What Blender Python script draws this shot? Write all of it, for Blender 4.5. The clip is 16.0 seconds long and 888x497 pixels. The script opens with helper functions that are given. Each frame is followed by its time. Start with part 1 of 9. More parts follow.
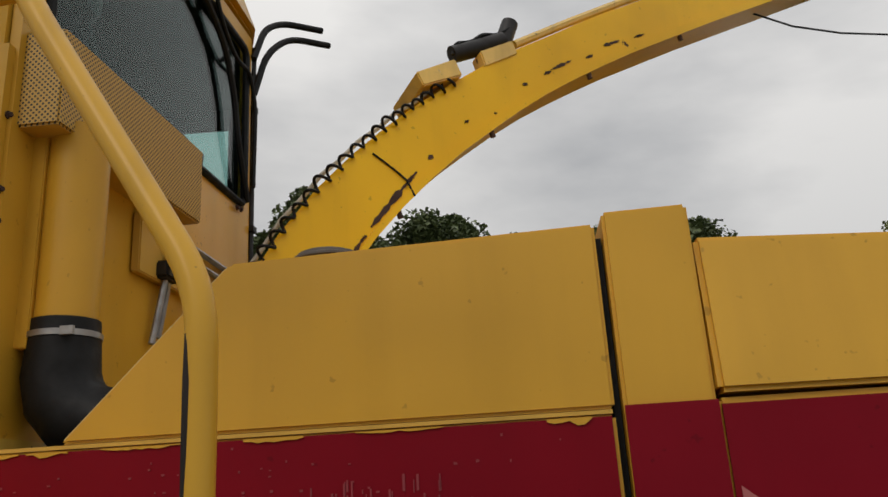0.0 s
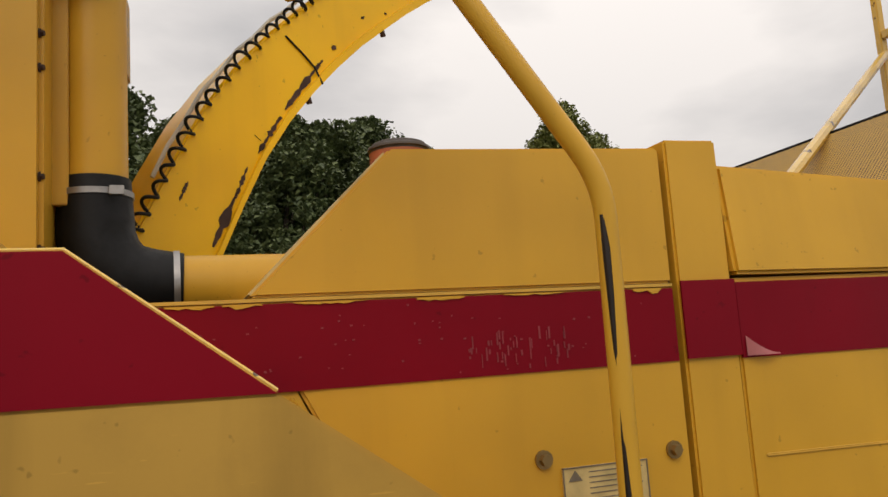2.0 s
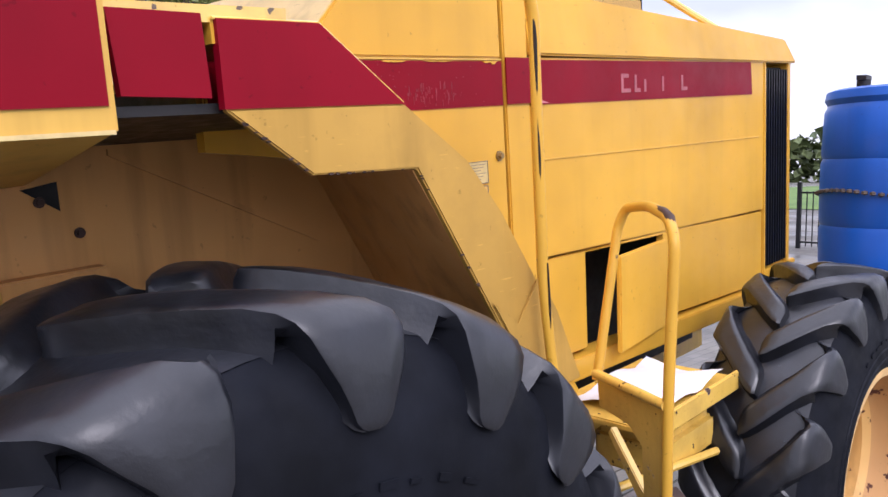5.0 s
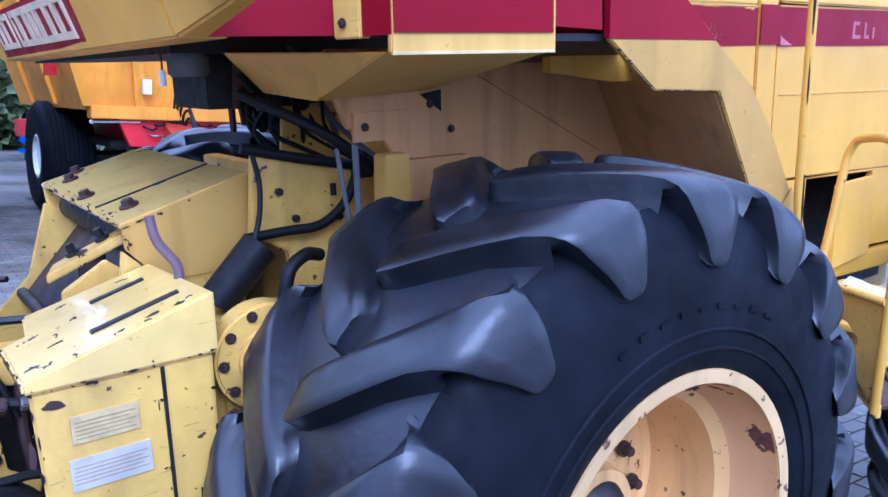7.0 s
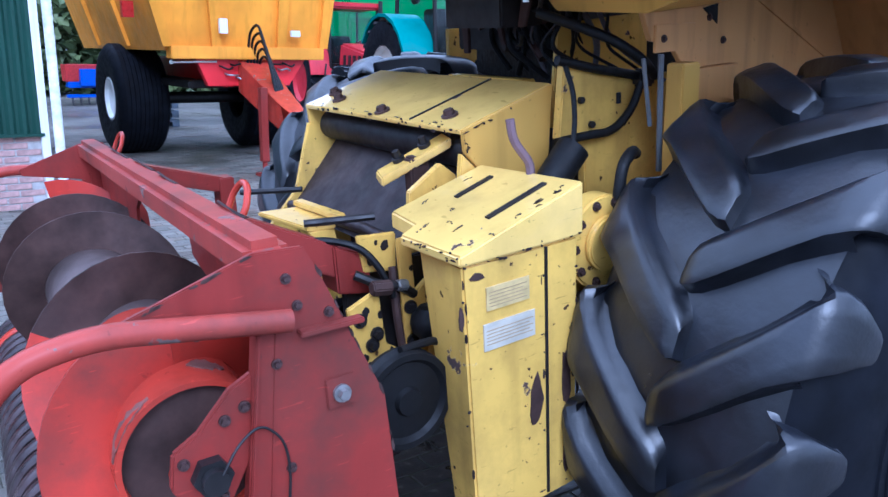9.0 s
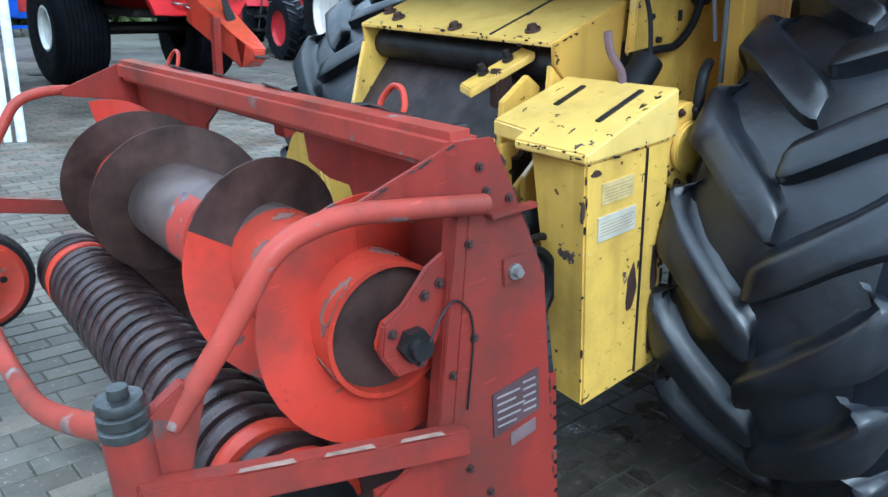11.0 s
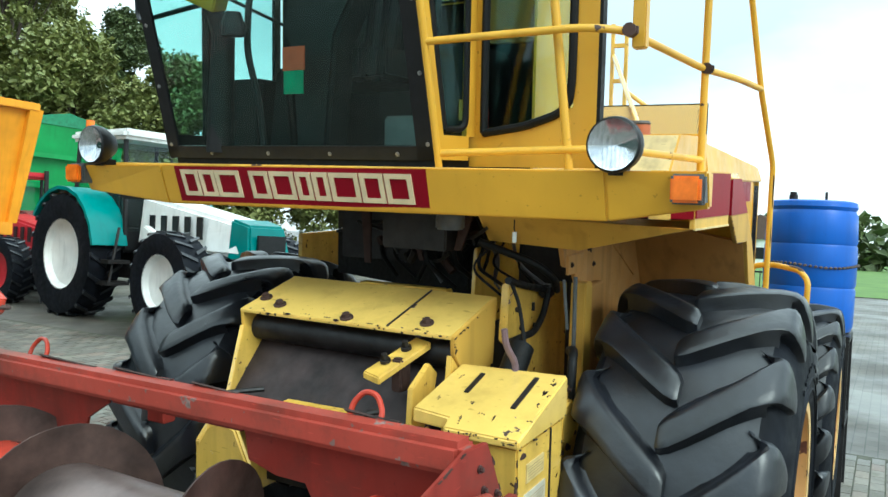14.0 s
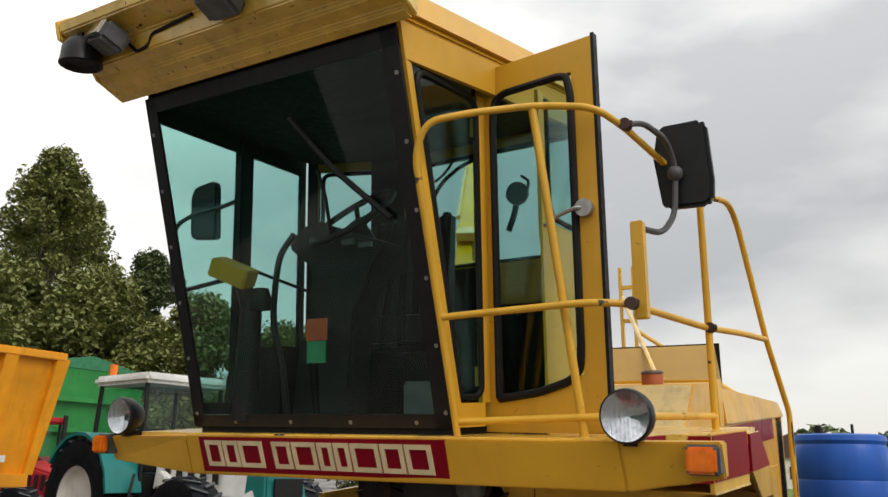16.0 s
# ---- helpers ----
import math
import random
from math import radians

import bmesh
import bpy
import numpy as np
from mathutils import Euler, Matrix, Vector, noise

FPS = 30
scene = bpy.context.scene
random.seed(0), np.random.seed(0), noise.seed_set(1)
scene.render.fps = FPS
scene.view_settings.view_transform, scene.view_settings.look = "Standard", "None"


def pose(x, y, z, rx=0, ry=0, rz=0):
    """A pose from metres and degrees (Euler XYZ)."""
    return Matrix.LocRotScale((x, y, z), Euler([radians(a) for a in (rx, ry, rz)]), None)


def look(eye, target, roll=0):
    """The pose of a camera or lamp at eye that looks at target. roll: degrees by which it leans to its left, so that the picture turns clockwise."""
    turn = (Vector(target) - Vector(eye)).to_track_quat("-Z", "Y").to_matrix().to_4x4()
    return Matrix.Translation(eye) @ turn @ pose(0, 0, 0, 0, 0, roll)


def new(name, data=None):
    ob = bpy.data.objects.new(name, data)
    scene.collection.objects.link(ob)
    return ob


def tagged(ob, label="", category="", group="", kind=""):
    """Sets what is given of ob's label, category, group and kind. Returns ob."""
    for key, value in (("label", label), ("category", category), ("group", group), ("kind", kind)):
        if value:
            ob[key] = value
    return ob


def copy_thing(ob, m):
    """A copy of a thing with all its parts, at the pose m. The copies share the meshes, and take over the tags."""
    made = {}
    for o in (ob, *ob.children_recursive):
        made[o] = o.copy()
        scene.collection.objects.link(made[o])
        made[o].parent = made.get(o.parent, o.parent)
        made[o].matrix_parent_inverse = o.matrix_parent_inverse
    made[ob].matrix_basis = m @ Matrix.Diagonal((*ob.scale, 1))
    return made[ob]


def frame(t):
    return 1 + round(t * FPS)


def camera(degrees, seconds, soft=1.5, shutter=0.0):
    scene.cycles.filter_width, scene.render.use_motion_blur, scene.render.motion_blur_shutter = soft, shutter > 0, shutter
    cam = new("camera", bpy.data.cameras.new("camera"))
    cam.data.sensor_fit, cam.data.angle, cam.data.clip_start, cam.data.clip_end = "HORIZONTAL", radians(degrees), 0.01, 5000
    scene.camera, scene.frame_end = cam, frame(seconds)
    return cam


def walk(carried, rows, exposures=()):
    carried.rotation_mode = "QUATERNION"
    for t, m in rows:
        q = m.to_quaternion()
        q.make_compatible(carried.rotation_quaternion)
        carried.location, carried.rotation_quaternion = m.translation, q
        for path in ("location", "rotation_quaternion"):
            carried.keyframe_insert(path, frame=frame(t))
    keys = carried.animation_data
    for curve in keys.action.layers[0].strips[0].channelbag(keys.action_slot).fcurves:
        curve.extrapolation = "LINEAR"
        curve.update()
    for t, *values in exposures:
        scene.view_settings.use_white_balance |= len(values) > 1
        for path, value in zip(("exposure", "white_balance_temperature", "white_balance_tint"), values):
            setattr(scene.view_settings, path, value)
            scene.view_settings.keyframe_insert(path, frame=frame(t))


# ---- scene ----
cam = camera(58.2, 16.0)
PATH = [
    (0, (-0.374, -0.930, 1.898), (-0.587, 0.968, 2.493), 1.9),
    (0.5, (-0.523, -0.951, 1.881), (-0.713, 0.979, 2.371), 1.0),
    (1, (-0.695, -1.020, 1.901), (-0.663, 0.907, 2.435), 0.4),
    (1.5, (-0.876, -1.074, 1.872), (-0.529, 0.844, 2.322), 0.4),
    (2, (-1.016, -1.077, 1.831), (-0.385, 0.789, 2.175), 0.8),
    (2.5, (-1.074, -1.084, 1.803), (-0.111, 0.650, 2.064), 0.2),
    (3, (-1.274, -1.110, 1.764), (-0.024, 0.448, 1.863), -0.0),
    (3.5, (-1.441, -1.213, 1.750), (-0.105, 0.274, 1.734), 0.7),
    (3.7, (-1.493, -1.254, 1.737), (-0.144, 0.221, 1.683), 0.9),
    (5.8, (-2.159, -1.457, 1.698), (-0.723, -0.083, 1.470), -0.8),
    (6, (-2.212, -1.478, 1.695), (-0.827, -0.054, 1.458), -0.0),
    (6.5, (-2.342, -1.505, 1.650), (-1.107, 0.044, 1.372), 2.0),
    (7, (-2.551, -1.496, 1.628), (-1.369, 0.083, 1.296), 2.4),
    (7.5, (-2.716, -1.450, 1.591), (-1.562, 0.141, 1.220), 3.7),
    (8, (-2.865, -1.356, 1.567), (-1.715, 0.234, 1.181), 2.7),
    (8.5, (-3.057, -1.297, 1.560), (-1.891, 0.276, 1.153), 1.2),
    (9, (-3.285, -1.280, 1.548), (-2.155, 0.299, 1.068), 1.0),
    (9.5, (-3.361, -1.307, 1.542), (-2.335, 0.326, 1.010), 2.0),
    (10, (-3.491, -1.336, 1.529), (-2.437, 0.274, 0.984), 2.2),
    (10.2, (-3.551, -1.319, 1.514), (-2.452, 0.257, 0.957), 2.4),
    (12.3, (-4.037, -0.893, 1.484), (-2.601, 0.319, 0.800), 2.5),
    (12.5, (-4.082, -0.891, 1.495), (-2.614, 0.289, 0.824), 3.4),
    (13, (-4.146, -0.835, 1.519), (-2.547, 0.210, 0.928), 2.8),
    (13.5, (-4.231, -0.806, 1.593), (-2.510, 0.174, 1.310), 3.1),
    (14, (-4.269, -0.838, 1.667), (-2.523, 0.137, 1.637), 3.0),
    (14.5, (-4.305, -0.857, 1.707), (-2.565, 0.120, 1.833), 2.0),
    (15, (-4.347, -0.873, 1.758), (-2.639, 0.123, 2.055), 1.6),
    (15.5, (-4.365, -0.888, 1.780), (-2.690, 0.115, 2.213), 1.4),
    (16, (-4.375, -0.897, 1.798), (-2.721, 0.099, 2.319), 1.3),
]
walk(cam, [(t, look(eye, target, roll)) for t, eye, target, roll in PATH], [(0, -0.38, 6800, 10), (0.5, 0.15, 7000, 10), (1.0, 0.02, 6900, 10), (1.5, -0.08, 7100, 12), (2.5, 0.07, 7200, 14), (3.5, 0.57, 7400, 12), (6.0, 1.36, 4550, 31), (7.0, 1.45, 4180, 27), (8.0, 1.46, 4150, 24), (8.5, 1.42, 4180, 21), (9.0, 1.40, 4350, 18), (10.0, 1.42, 4600, 8), (12.5, 1.65, 5100, -8), (13.0, 1.75, 5150, -8), (13.5, 1.62, 4950, -12), (14.0, 1.28, 5650, -10), (14.5, 0.98, 6300, 9), (15.0, 0.80, 6500, 9), (16, 0.40, 6900, 9)])

# ---- light ----
SUN_EL, SUN_AZ = 38.0, 205.0
world = bpy.data.worlds.new("overcast_sky")
scene.world = world
world.use_nodes = True
wn, wl = world.node_tree.nodes, world.node_tree.links
wn.clear()
sky = wn.new("ShaderNodeTexSky")
sky.sky_type, sky.sun_disc = "NISHITA", False
sky.sun_elevation, sky.sun_rotation = radians(SUN_EL), radians(SUN_AZ)
sky_bg = wn.new("ShaderNodeBackground")
sky_bg.inputs[1].default_value = 0.10
wl.new(sky.outputs[0], sky_bg.inputs[0])
coord = wn.new("ShaderNodeTexCoord")
squash = wn.new("ShaderNodeMapping")
squash.inputs["Scale"].default_value = (1.3, 1.3, 3.2)
wl.new(coord.outputs["Generated"], squash.inputs[0])
billow = wn.new("ShaderNodeTexNoise")
billow.inputs["Scale"].default_value, billow.inputs["Detail"].default_value, billow.inputs["Roughness"].default_value = 1.15, 6, 0.5
wl.new(squash.outputs[0], billow.inputs["Vector"])
greys = wn.new("ShaderNodeValToRGB")
greys.color_ramp.elements[0].position, greys.color_ramp.elements[0].color = 0.37, (0.40, 0.415, 0.44, 1)
greys.color_ramp.elements[1].position, greys.color_ramp.elements[1].color = 0.62, (0.84, 0.845, 0.85, 1)
wl.new(billow.outputs[0], greys.inputs[0])
cloud_bg = wn.new("ShaderNodeBackground")
# an overcast sky is darker towards the horizon than overhead
height = wn.new("ShaderNodeSeparateXYZ")
wl.new(coord.outputs["Generated"], height.inputs[0])
dome = wn.new("ShaderNodeMapRange")
dome.inputs["From Min"].default_value, dome.inputs["From Max"].default_value = 0.0, 0.85
dome.inputs["To Min"].default_value, dome.inputs["To Max"].default_value = 0.72, 1.78
wl.new(height.outputs[2], dome.inputs["Value"])
wl.new(dome.outputs[0], cloud_bg.inputs[1])
wl.new(greys.outputs[0], cloud_bg.inputs[0])
cover = wn.new("ShaderNodeMixShader")
cover.inputs[0].default_value = 0.88
wl.new(sky_bg.outputs[0], cover.inputs[1])
wl.new(cloud_bg.outputs[0], cover.inputs[2])
wl.new(cover.outputs[0], wn.new("ShaderNodeOutputWorld").inputs[0])

sun = new("sun", bpy.data.lights.new("sun", "SUN"))
sun.data.energy, sun.data.angle, sun.data.color = 0.8, radians(25), (1.0, 0.96, 0.9)
sun.rotation_euler = (radians(90 - SUN_EL), 0, radians(180 - SUN_AZ))


# ---- materials ----
def shader(name):
    m = bpy.data.materials.new(name)
    m.use_nodes = True
    t = m.node_tree
    return m, t.nodes, t.links, t.nodes["Principled BSDF"]


def grain(n, l, scale, detail=4, rough=0.55, coords="Object"):
    tc = n.new("ShaderNodeTexCoord")
    g = n.new("ShaderNodeTexNoise")
    g.inputs["Scale"].default_value, g.inputs["Detail"].default_value, g.inputs["Roughness"].default_value = scale, detail, rough
    l.new(tc.outputs[coords], g.inputs["Vector"])
    return g.outputs["Fac"]


def ramp(n, l, fac, stops):
    r = n.new("ShaderNodeValToRGB")
    el = r.color_ramp.elements
    while len(el) < len(stops):
        el.new(0.5)
    for e, (p, c) in zip(el, stops):
        e.position, e.color = p, (*c, 1) if len(c) == 3 else c
    l.new(fac, r.inputs[0])
    return r.outputs[0]


def mixed(n, l, fac, a, b):
    m = n.new("ShaderNodeMix")
    m.data_type = "RGBA"
    if isinstance(fac, float):
        m.inputs[0].default_value = fac
    else:
        l.new(fac, m.inputs[0])
    for s, v in ((m.inputs[6], a), (m.inputs[7], b)):
        if isinstance(v, tuple):
            s.default_value = (*v, 1)
        else:
            l.new(v, s)
    return m.outputs[2]


def bumped(n, l, b, fac, strength, distance=0.002):
    k = n.new("ShaderNodeBump")
    k.inputs["Strength"].default_value, k.inputs["Distance"].default_value = strength, distance
    l.new(fac, k.inputs["Height"])
    l.new(k.outputs[0], b.inputs["Normal"])


def scaled(c, k):
    return tuple(min(1.0, v * k) for v in c)


def paint(name, color, rough=0.38, chips=0.0, chip=(0.06, 0.025, 0.012), dirt=0.25, coat=0.0, fade=1.25, spec=0.32, grime=0.0, spots=0.0):
    """Sheet-metal paint: slow fading, streaky dirt, and chips that show primer and rust."""
    m, n, l, b = shader(name)
    slow = ramp(n, l, grain(n, l, 1.7, 3), [(0.3, scaled(color, 0.86)), (0.7, scaled(color, fade))])
    tc = n.new("ShaderNodeTexCoord")
    st = n.new("ShaderNodeMapping")
    st.inputs["Scale"].default_value = (14, 14, 1.2)
    l.new(tc.outputs["Object"], st.inputs[0])
    streak = n.new("ShaderNodeTexNoise")
    streak.inputs["Scale"].default_value, streak.inputs["Detail"].default_value = 1.0, 5
    l.new(st.outputs[0], streak.inputs["Vector"])
    dirty = ramp(n, l, streak.outputs[0], [(0.52, (0, 0, 0)), (0.8, (dirt,) * 3)])
    col = mixed(n, l, dirty, slow, scaled(color, 0.45))
    specks = ramp(n, l, grain(n, l, 55, 2), [(0.70, (0, 0, 0)), (0.74, (0.55,) * 3)])
    col = mixed(n, l, specks, col, scaled(color, 0.55))
    if grime > 0:
        smear = ramp(n, l, grain(n, l, 3.2, 9, 0.68), [(0.46, (0, 0, 0)), (0.68, (grime,) * 3)])
        col = mixed(n, l, smear, col, (0.055, 0.036, 0.028))
        fine = n.new("ShaderNodeMapping")
        fine.inputs["Scale"].default_value = (9, 9, 70)
        fine.inputs["Rotation"].default_value = (0.5, 0.3, 0.6)
        l.new(tc.outputs["Object"], fine.inputs[0])
        scr = n.new("ShaderNodeTexNoise")
        scr.inputs["Scale"].default_value, scr.inputs["Detail"].default_value = 2.0, 3
        l.new(fine.outputs[0], scr.inputs["Vector"])
        col = mixed(n, l, ramp(n, l, scr.outputs[0], [(0.68, (0, 0, 0)), (0.72, (0.6,) * 3)]), col, scaled(color, 1.5) if color[0] < 0.5 else scaled(color, 0.5))
    if chips > 0:
        f1 = grain(n, l, 7.0, 6, 0.62)
        mask = ramp(n, l, f1, [(0.74 - chips, (0, 0, 0)), (0.752 - chips, (1, 1, 1))])
        col = mixed(n, l, mask, col, ramp(n, l, grain(n, l, 40, 3), [(0.3, chip), (0.7, scaled(chip, 2.2))]))
        rr = ramp(n, l, mask, [(0, (rough,) * 3), (1, (0.85,) * 3)])
        l.new(rr, b.inputs["Roughness"])
    else:
        rr = ramp(n, l, grain(n, l, 9, 4), [(0.3, (rough * 0.8,) * 3), (0.7, (min(1, rough * 1.35),) * 3)])
        l.new(rr, b.inputs["Roughness"])
    if spots > 0:
        pits = ramp(n, l, grain(n, l, 34, 3, 0.5), [(0.70 - spots, (0, 0, 0)), (0.715 - spots, (0.92,) * 3)])
        col = mixed(n, l, pits, col, scaled(chip, 1.3))
    l.new(col, b.inputs["Base Color"])
    b.inputs["Coat Weight"].default_value = coat
    b.inputs["Specular IOR Level"].default_value = spec
    bumped(n, l, b, grain(n, l, 26, 5), 0.08, 0.004)
    return m


def plain(name, color, rough=0.5, metal=0.0, vary=0.25, scale=12.0, bump=0.15, spec=0.5):
    m, n, l, b = shader(name)
    b.inputs["Specular IOR Level"].default_value = spec
    l.new(ramp(n, l, grain(n, l, scale, 5), [(0.3, scaled(color, 1 - vary)), (0.7, scaled(color, 1 + vary))]), b.inputs["Base Color"])
    l.new(ramp(n, l, grain(n, l, scale * 2.3, 4), [(0.3, (rough * 0.8,) * 3), (0.7, (min(1, rough * 1.25),) * 3)]), b.inputs["Roughness"])
    b.inputs["Metallic"].default_value = metal
    bumped(n, l, b, grain(n, l, scale * 6, 4), bump, 0.002)
    return m


def glassy(name, tint=(0.74, 0.87, 0.85)):
    """Tinted sheet glass: straight-through tint with a mirror film on top."""
    m, n, l, b = shader(name)
    clear = n.new("ShaderNodeBsdfTransparent")
    clear.inputs[0].default_value = (*tint, 1)
    gloss = n.new("ShaderNodeBsdfGlossy")
    gloss.inputs["Roughness"].default_value = 0.03
    lw = n.new("ShaderNodeLayerWeight")
    lw.inputs[0].default_value = 0.5
    steep = n.new("ShaderNodeMath")
    steep.operation = "POWER"
    steep.inputs[1].default_value = 5.0
    l.new(lw.outputs["Facing"], steep.inputs[0])
    fr = n.new("ShaderNodeMath")
    fr.operation = "MULTIPLY_ADD"
    fr.inputs[1].default_value, fr.inputs[2].default_value = 0.9, 0.035
    l.new(steep.outputs[0], fr.inputs[0])
    mx = n.new("ShaderNodeMixShader")
    l.new(fr.outputs[0], mx.inputs[0])
    l.new(clear.outputs[0], mx.inputs[1])
    l.new(gloss.outputs[0], mx.inputs[2])
    l.new(mx.outputs[0], n["Material Output"].inputs[0])
    return m


YEL = paint("yellow_paint", (0.60, 0.325, 0.03), 0.36, 0.0, dirt=0.14, coat=0.06)
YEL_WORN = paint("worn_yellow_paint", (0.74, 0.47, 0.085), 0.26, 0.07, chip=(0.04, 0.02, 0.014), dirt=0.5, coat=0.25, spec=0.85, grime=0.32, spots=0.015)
# glossy yellow for top faces, its colour lightened to carry the sky's sheen
YEL_LID = paint("glossy_skylit_yellow_paint", (0.80, 0.54, 0.13), 0.17, 0.06, chip=(0.04, 0.02, 0.014), dirt=0.3, coat=0.7, spec=0.9, grime=0.18)
YEL_DUST = paint("dusty_yellow_paint", (0.44, 0.255, 0.05), 0.5, 0.02, dirt=0.45, spec=0.2, grime=0.18)
YEL_CREAM = paint("pale_cream_paint", (0.62, 0.47, 0.20), 0.4, 0.05, dirt=0.8, spec=0.4, grime=0.25)
YEL_PALE = paint("pale_yellow_paint", (0.60, 0.36, 0.065), 0.45, 0.03, dirt=0.5)
YEL_PIPE = paint("yellow_pipe_paint", (0.60, 0.33, 0.035), 0.35, 0.09, chip=(0.05, 0.035, 0.03), dirt=0.4)
BOOM_YEL = paint("glossy_boom_yellow", (0.85, 0.47, 0.008), 0.32, 0.03, chip=(0.04, 0.02, 0.012), dirt=0.15, coat=0.05)
ARCH = paint("dusty_ochre_paint", (0.58, 0.30, 0.092), 0.55, 0.0, dirt=0.7)
WINE = paint("wine_red_decal", (0.19, 0.002, 0.010), 0.42, 0.05, chip=(0.5, 0.28, 0.05), dirt=0.1, fade=1.3, spec=0.12)
WINE_CLEAN = paint("wine_red_film", (0.20, 0.003, 0.012), 0.40, 0.0, dirt=0.1, spec=0.12)
RED = paint("orange_red_paint", (0.42, 0.042, 0.022), 0.27, 0.095, chip=(0.08, 0.045, 0.035), dirt=0.5, grime=0.45)
RED_DULL = paint("dull_red_paint", (0.225, 0.030, 0.022), 0.42, 0.06, chip=(0.06, 0.035, 0.03), dirt=0.6, spec=0.2, grime=0.6)
RED_PIPE = paint("faded_red_pipe_paint", (0.33, 0.052, 0.036), 0.4, 0.12, chip=(0.13, 0.09, 0.08), dirt=0.5, spec=0.22, grime=0.7, spots=0.02)
RUST = plain("rusty_steel", (0.060, 0.034, 0.028), 0.62, 0.2, 0.55, 9, 0.3, 0.3)
RUST_DARK = plain("dark_worn_band_steel", (0.030, 0.020, 0.019), 0.5, 0.3, 0.6, 9, 0.3, 0.35)
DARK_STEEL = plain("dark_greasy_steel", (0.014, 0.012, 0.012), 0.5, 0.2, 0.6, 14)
STEEL = plain("bare_steel", (0.35, 0.34, 0.33), 0.4, 0.8, 0.25, 25)
RUBBER = plain("tyre_rubber", (0.0055, 0.0064, 0.0098), 0.62, 0.0, 0.5, 7, 0.25, 0.12)
RUBBER_WORN = plain("worn_lug_rubber", (0.0088, 0.0098, 0.0135), 0.34, 0.0, 0.8, 6, 0.6, 0.6)
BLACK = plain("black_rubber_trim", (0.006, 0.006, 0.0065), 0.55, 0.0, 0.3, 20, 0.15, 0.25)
BLACK_PL = plain("black_plastic", (0.009, 0.009, 0.010), 0.42, 0.0, 0.3, 20, 0.15, 0.3)
GREY_PL = plain("grey_plastic", (0.10, 0.105, 0.11), 0.5, 0.0, 0.3, 15)
CHROME = plain("chrome", (0.75, 0.75, 0.76), 0.12, 1.0, 0.05, 10, 0.0)
GLASS = glassy("tinted_cab_glass")
CLEAR = glassy("clear_lens", (0.95, 0.96, 0.97))
AMBER = plain("amber_lens", (0.75, 0.16, 0.01), 0.2, 0.0, 0.2, 30)
CREAM = plain("cream_lettering", (0.72, 0.58, 0.36), 0.45, 0.0, 0.15, 10)
BLUE = paint("blue_plastic", (0.012, 0.09, 0.42), 0.35, 0.0, dirt=0.3)
ORANGE = paint("orange_trailer_paint", (0.74, 0.30, 0.015), 0.4, 0.0, dirt=0.35)
GREEN = paint("green_trailer_paint", (0.03, 0.24, 0.06), 0.4, 0.0, dirt=0.3)
TEAL = paint("teal_tractor_paint", (0.01, 0.16, 0.15), 0.35, 0.0, dirt=0.2)
TRACTOR_RED = paint("red_tractor_paint", (0.42, 0.02, 0.03), 0.35, 0.0, dirt=0.3)
WHITE = paint("white_paint", (0.72, 0.72, 0.70), 0.4, 0.0, dirt=0.4)
SHED_GREEN = paint("dark_green_cladding", (0.012, 0.045, 0.03), 0.5, 0.0, dirt=0.3)
LABEL = plain("paper_label", (0.56, 0.42, 0.17), 0.6, 0.0, 0.2, 30)
INK = plain("dark_print", (0.16, 0.13, 0.09), 0.6, 0.0, 0.2, 30)
BARK = plain("bark", (0.05, 0.035, 0.025), 0.85, 0.0, 0.4, 20)


def leaf_material(name, a, b_):
    m, n, l, b = shader(name)
    g = n.new("ShaderNodeNewGeometry")
    l.new(ramp(n, l, g.outputs["Random Per Island"], [(0.0, a), (1.0, b_)]), b.inputs["Base Color"])
    b.inputs["Roughness"].default_value = 0.6
    return m


LEAF = leaf_material("oak_leaves", (0.115, 0.14, 0.032), (0.225, 0.235, 0.068))
LEAF_DARK = leaf_material("dark_leaves", (0.05, 0.075, 0.026), (0.12, 0.15, 0.05))


def perforated(name, color):
    """Painted sheet with small round holes."""
    m, n, l, b = shader(name)
    tc = n.new("ShaderNodeTexCoord")
    vo = n.new("ShaderNodeTexVoronoi")
    vo.voronoi_dimensions = "2D"
    vo.inputs["Scale"].default_value, vo.inputs["Randomness"].default_value = 135, 0.0
    sp_ = n.new("ShaderNodeSeparateXYZ")
    l.new(tc.outputs["Object"], sp_.inputs[0])
    al = n.new("ShaderNodeMath")
    l.new(sp_.outputs[0], al.inputs[0])
    l.new(sp_.outputs[1], al.inputs[1])
    uv = n.new("ShaderNodeCombineXYZ")
    l.new(al.outputs[0], uv.inputs[0])
    l.new(sp_.outputs[2], uv.inputs[1])
    turn = n.new("ShaderNodeMapping")
    turn.inputs["Rotation"].default_value = (0, 0, radians(45))
    l.new(uv.outputs[0], turn.inputs[0])
    l.new(turn.outputs[0], vo.inputs["Vector"])
    hole = ramp(n, l, vo.outputs["Distance"], [(0.27, (1, 1, 1)), (0.34, (0, 0, 0))])
    col = mixed(n, l, hole, color, (0.03, 0.02, 0.012))
    l.new(col, b.inputs["Base Color"])
    b.inputs["Roughness"].default_value = 0.55
    return m


MESH = perforated("perforated_yellow_sheet", (0.52, 0.31, 0.06))


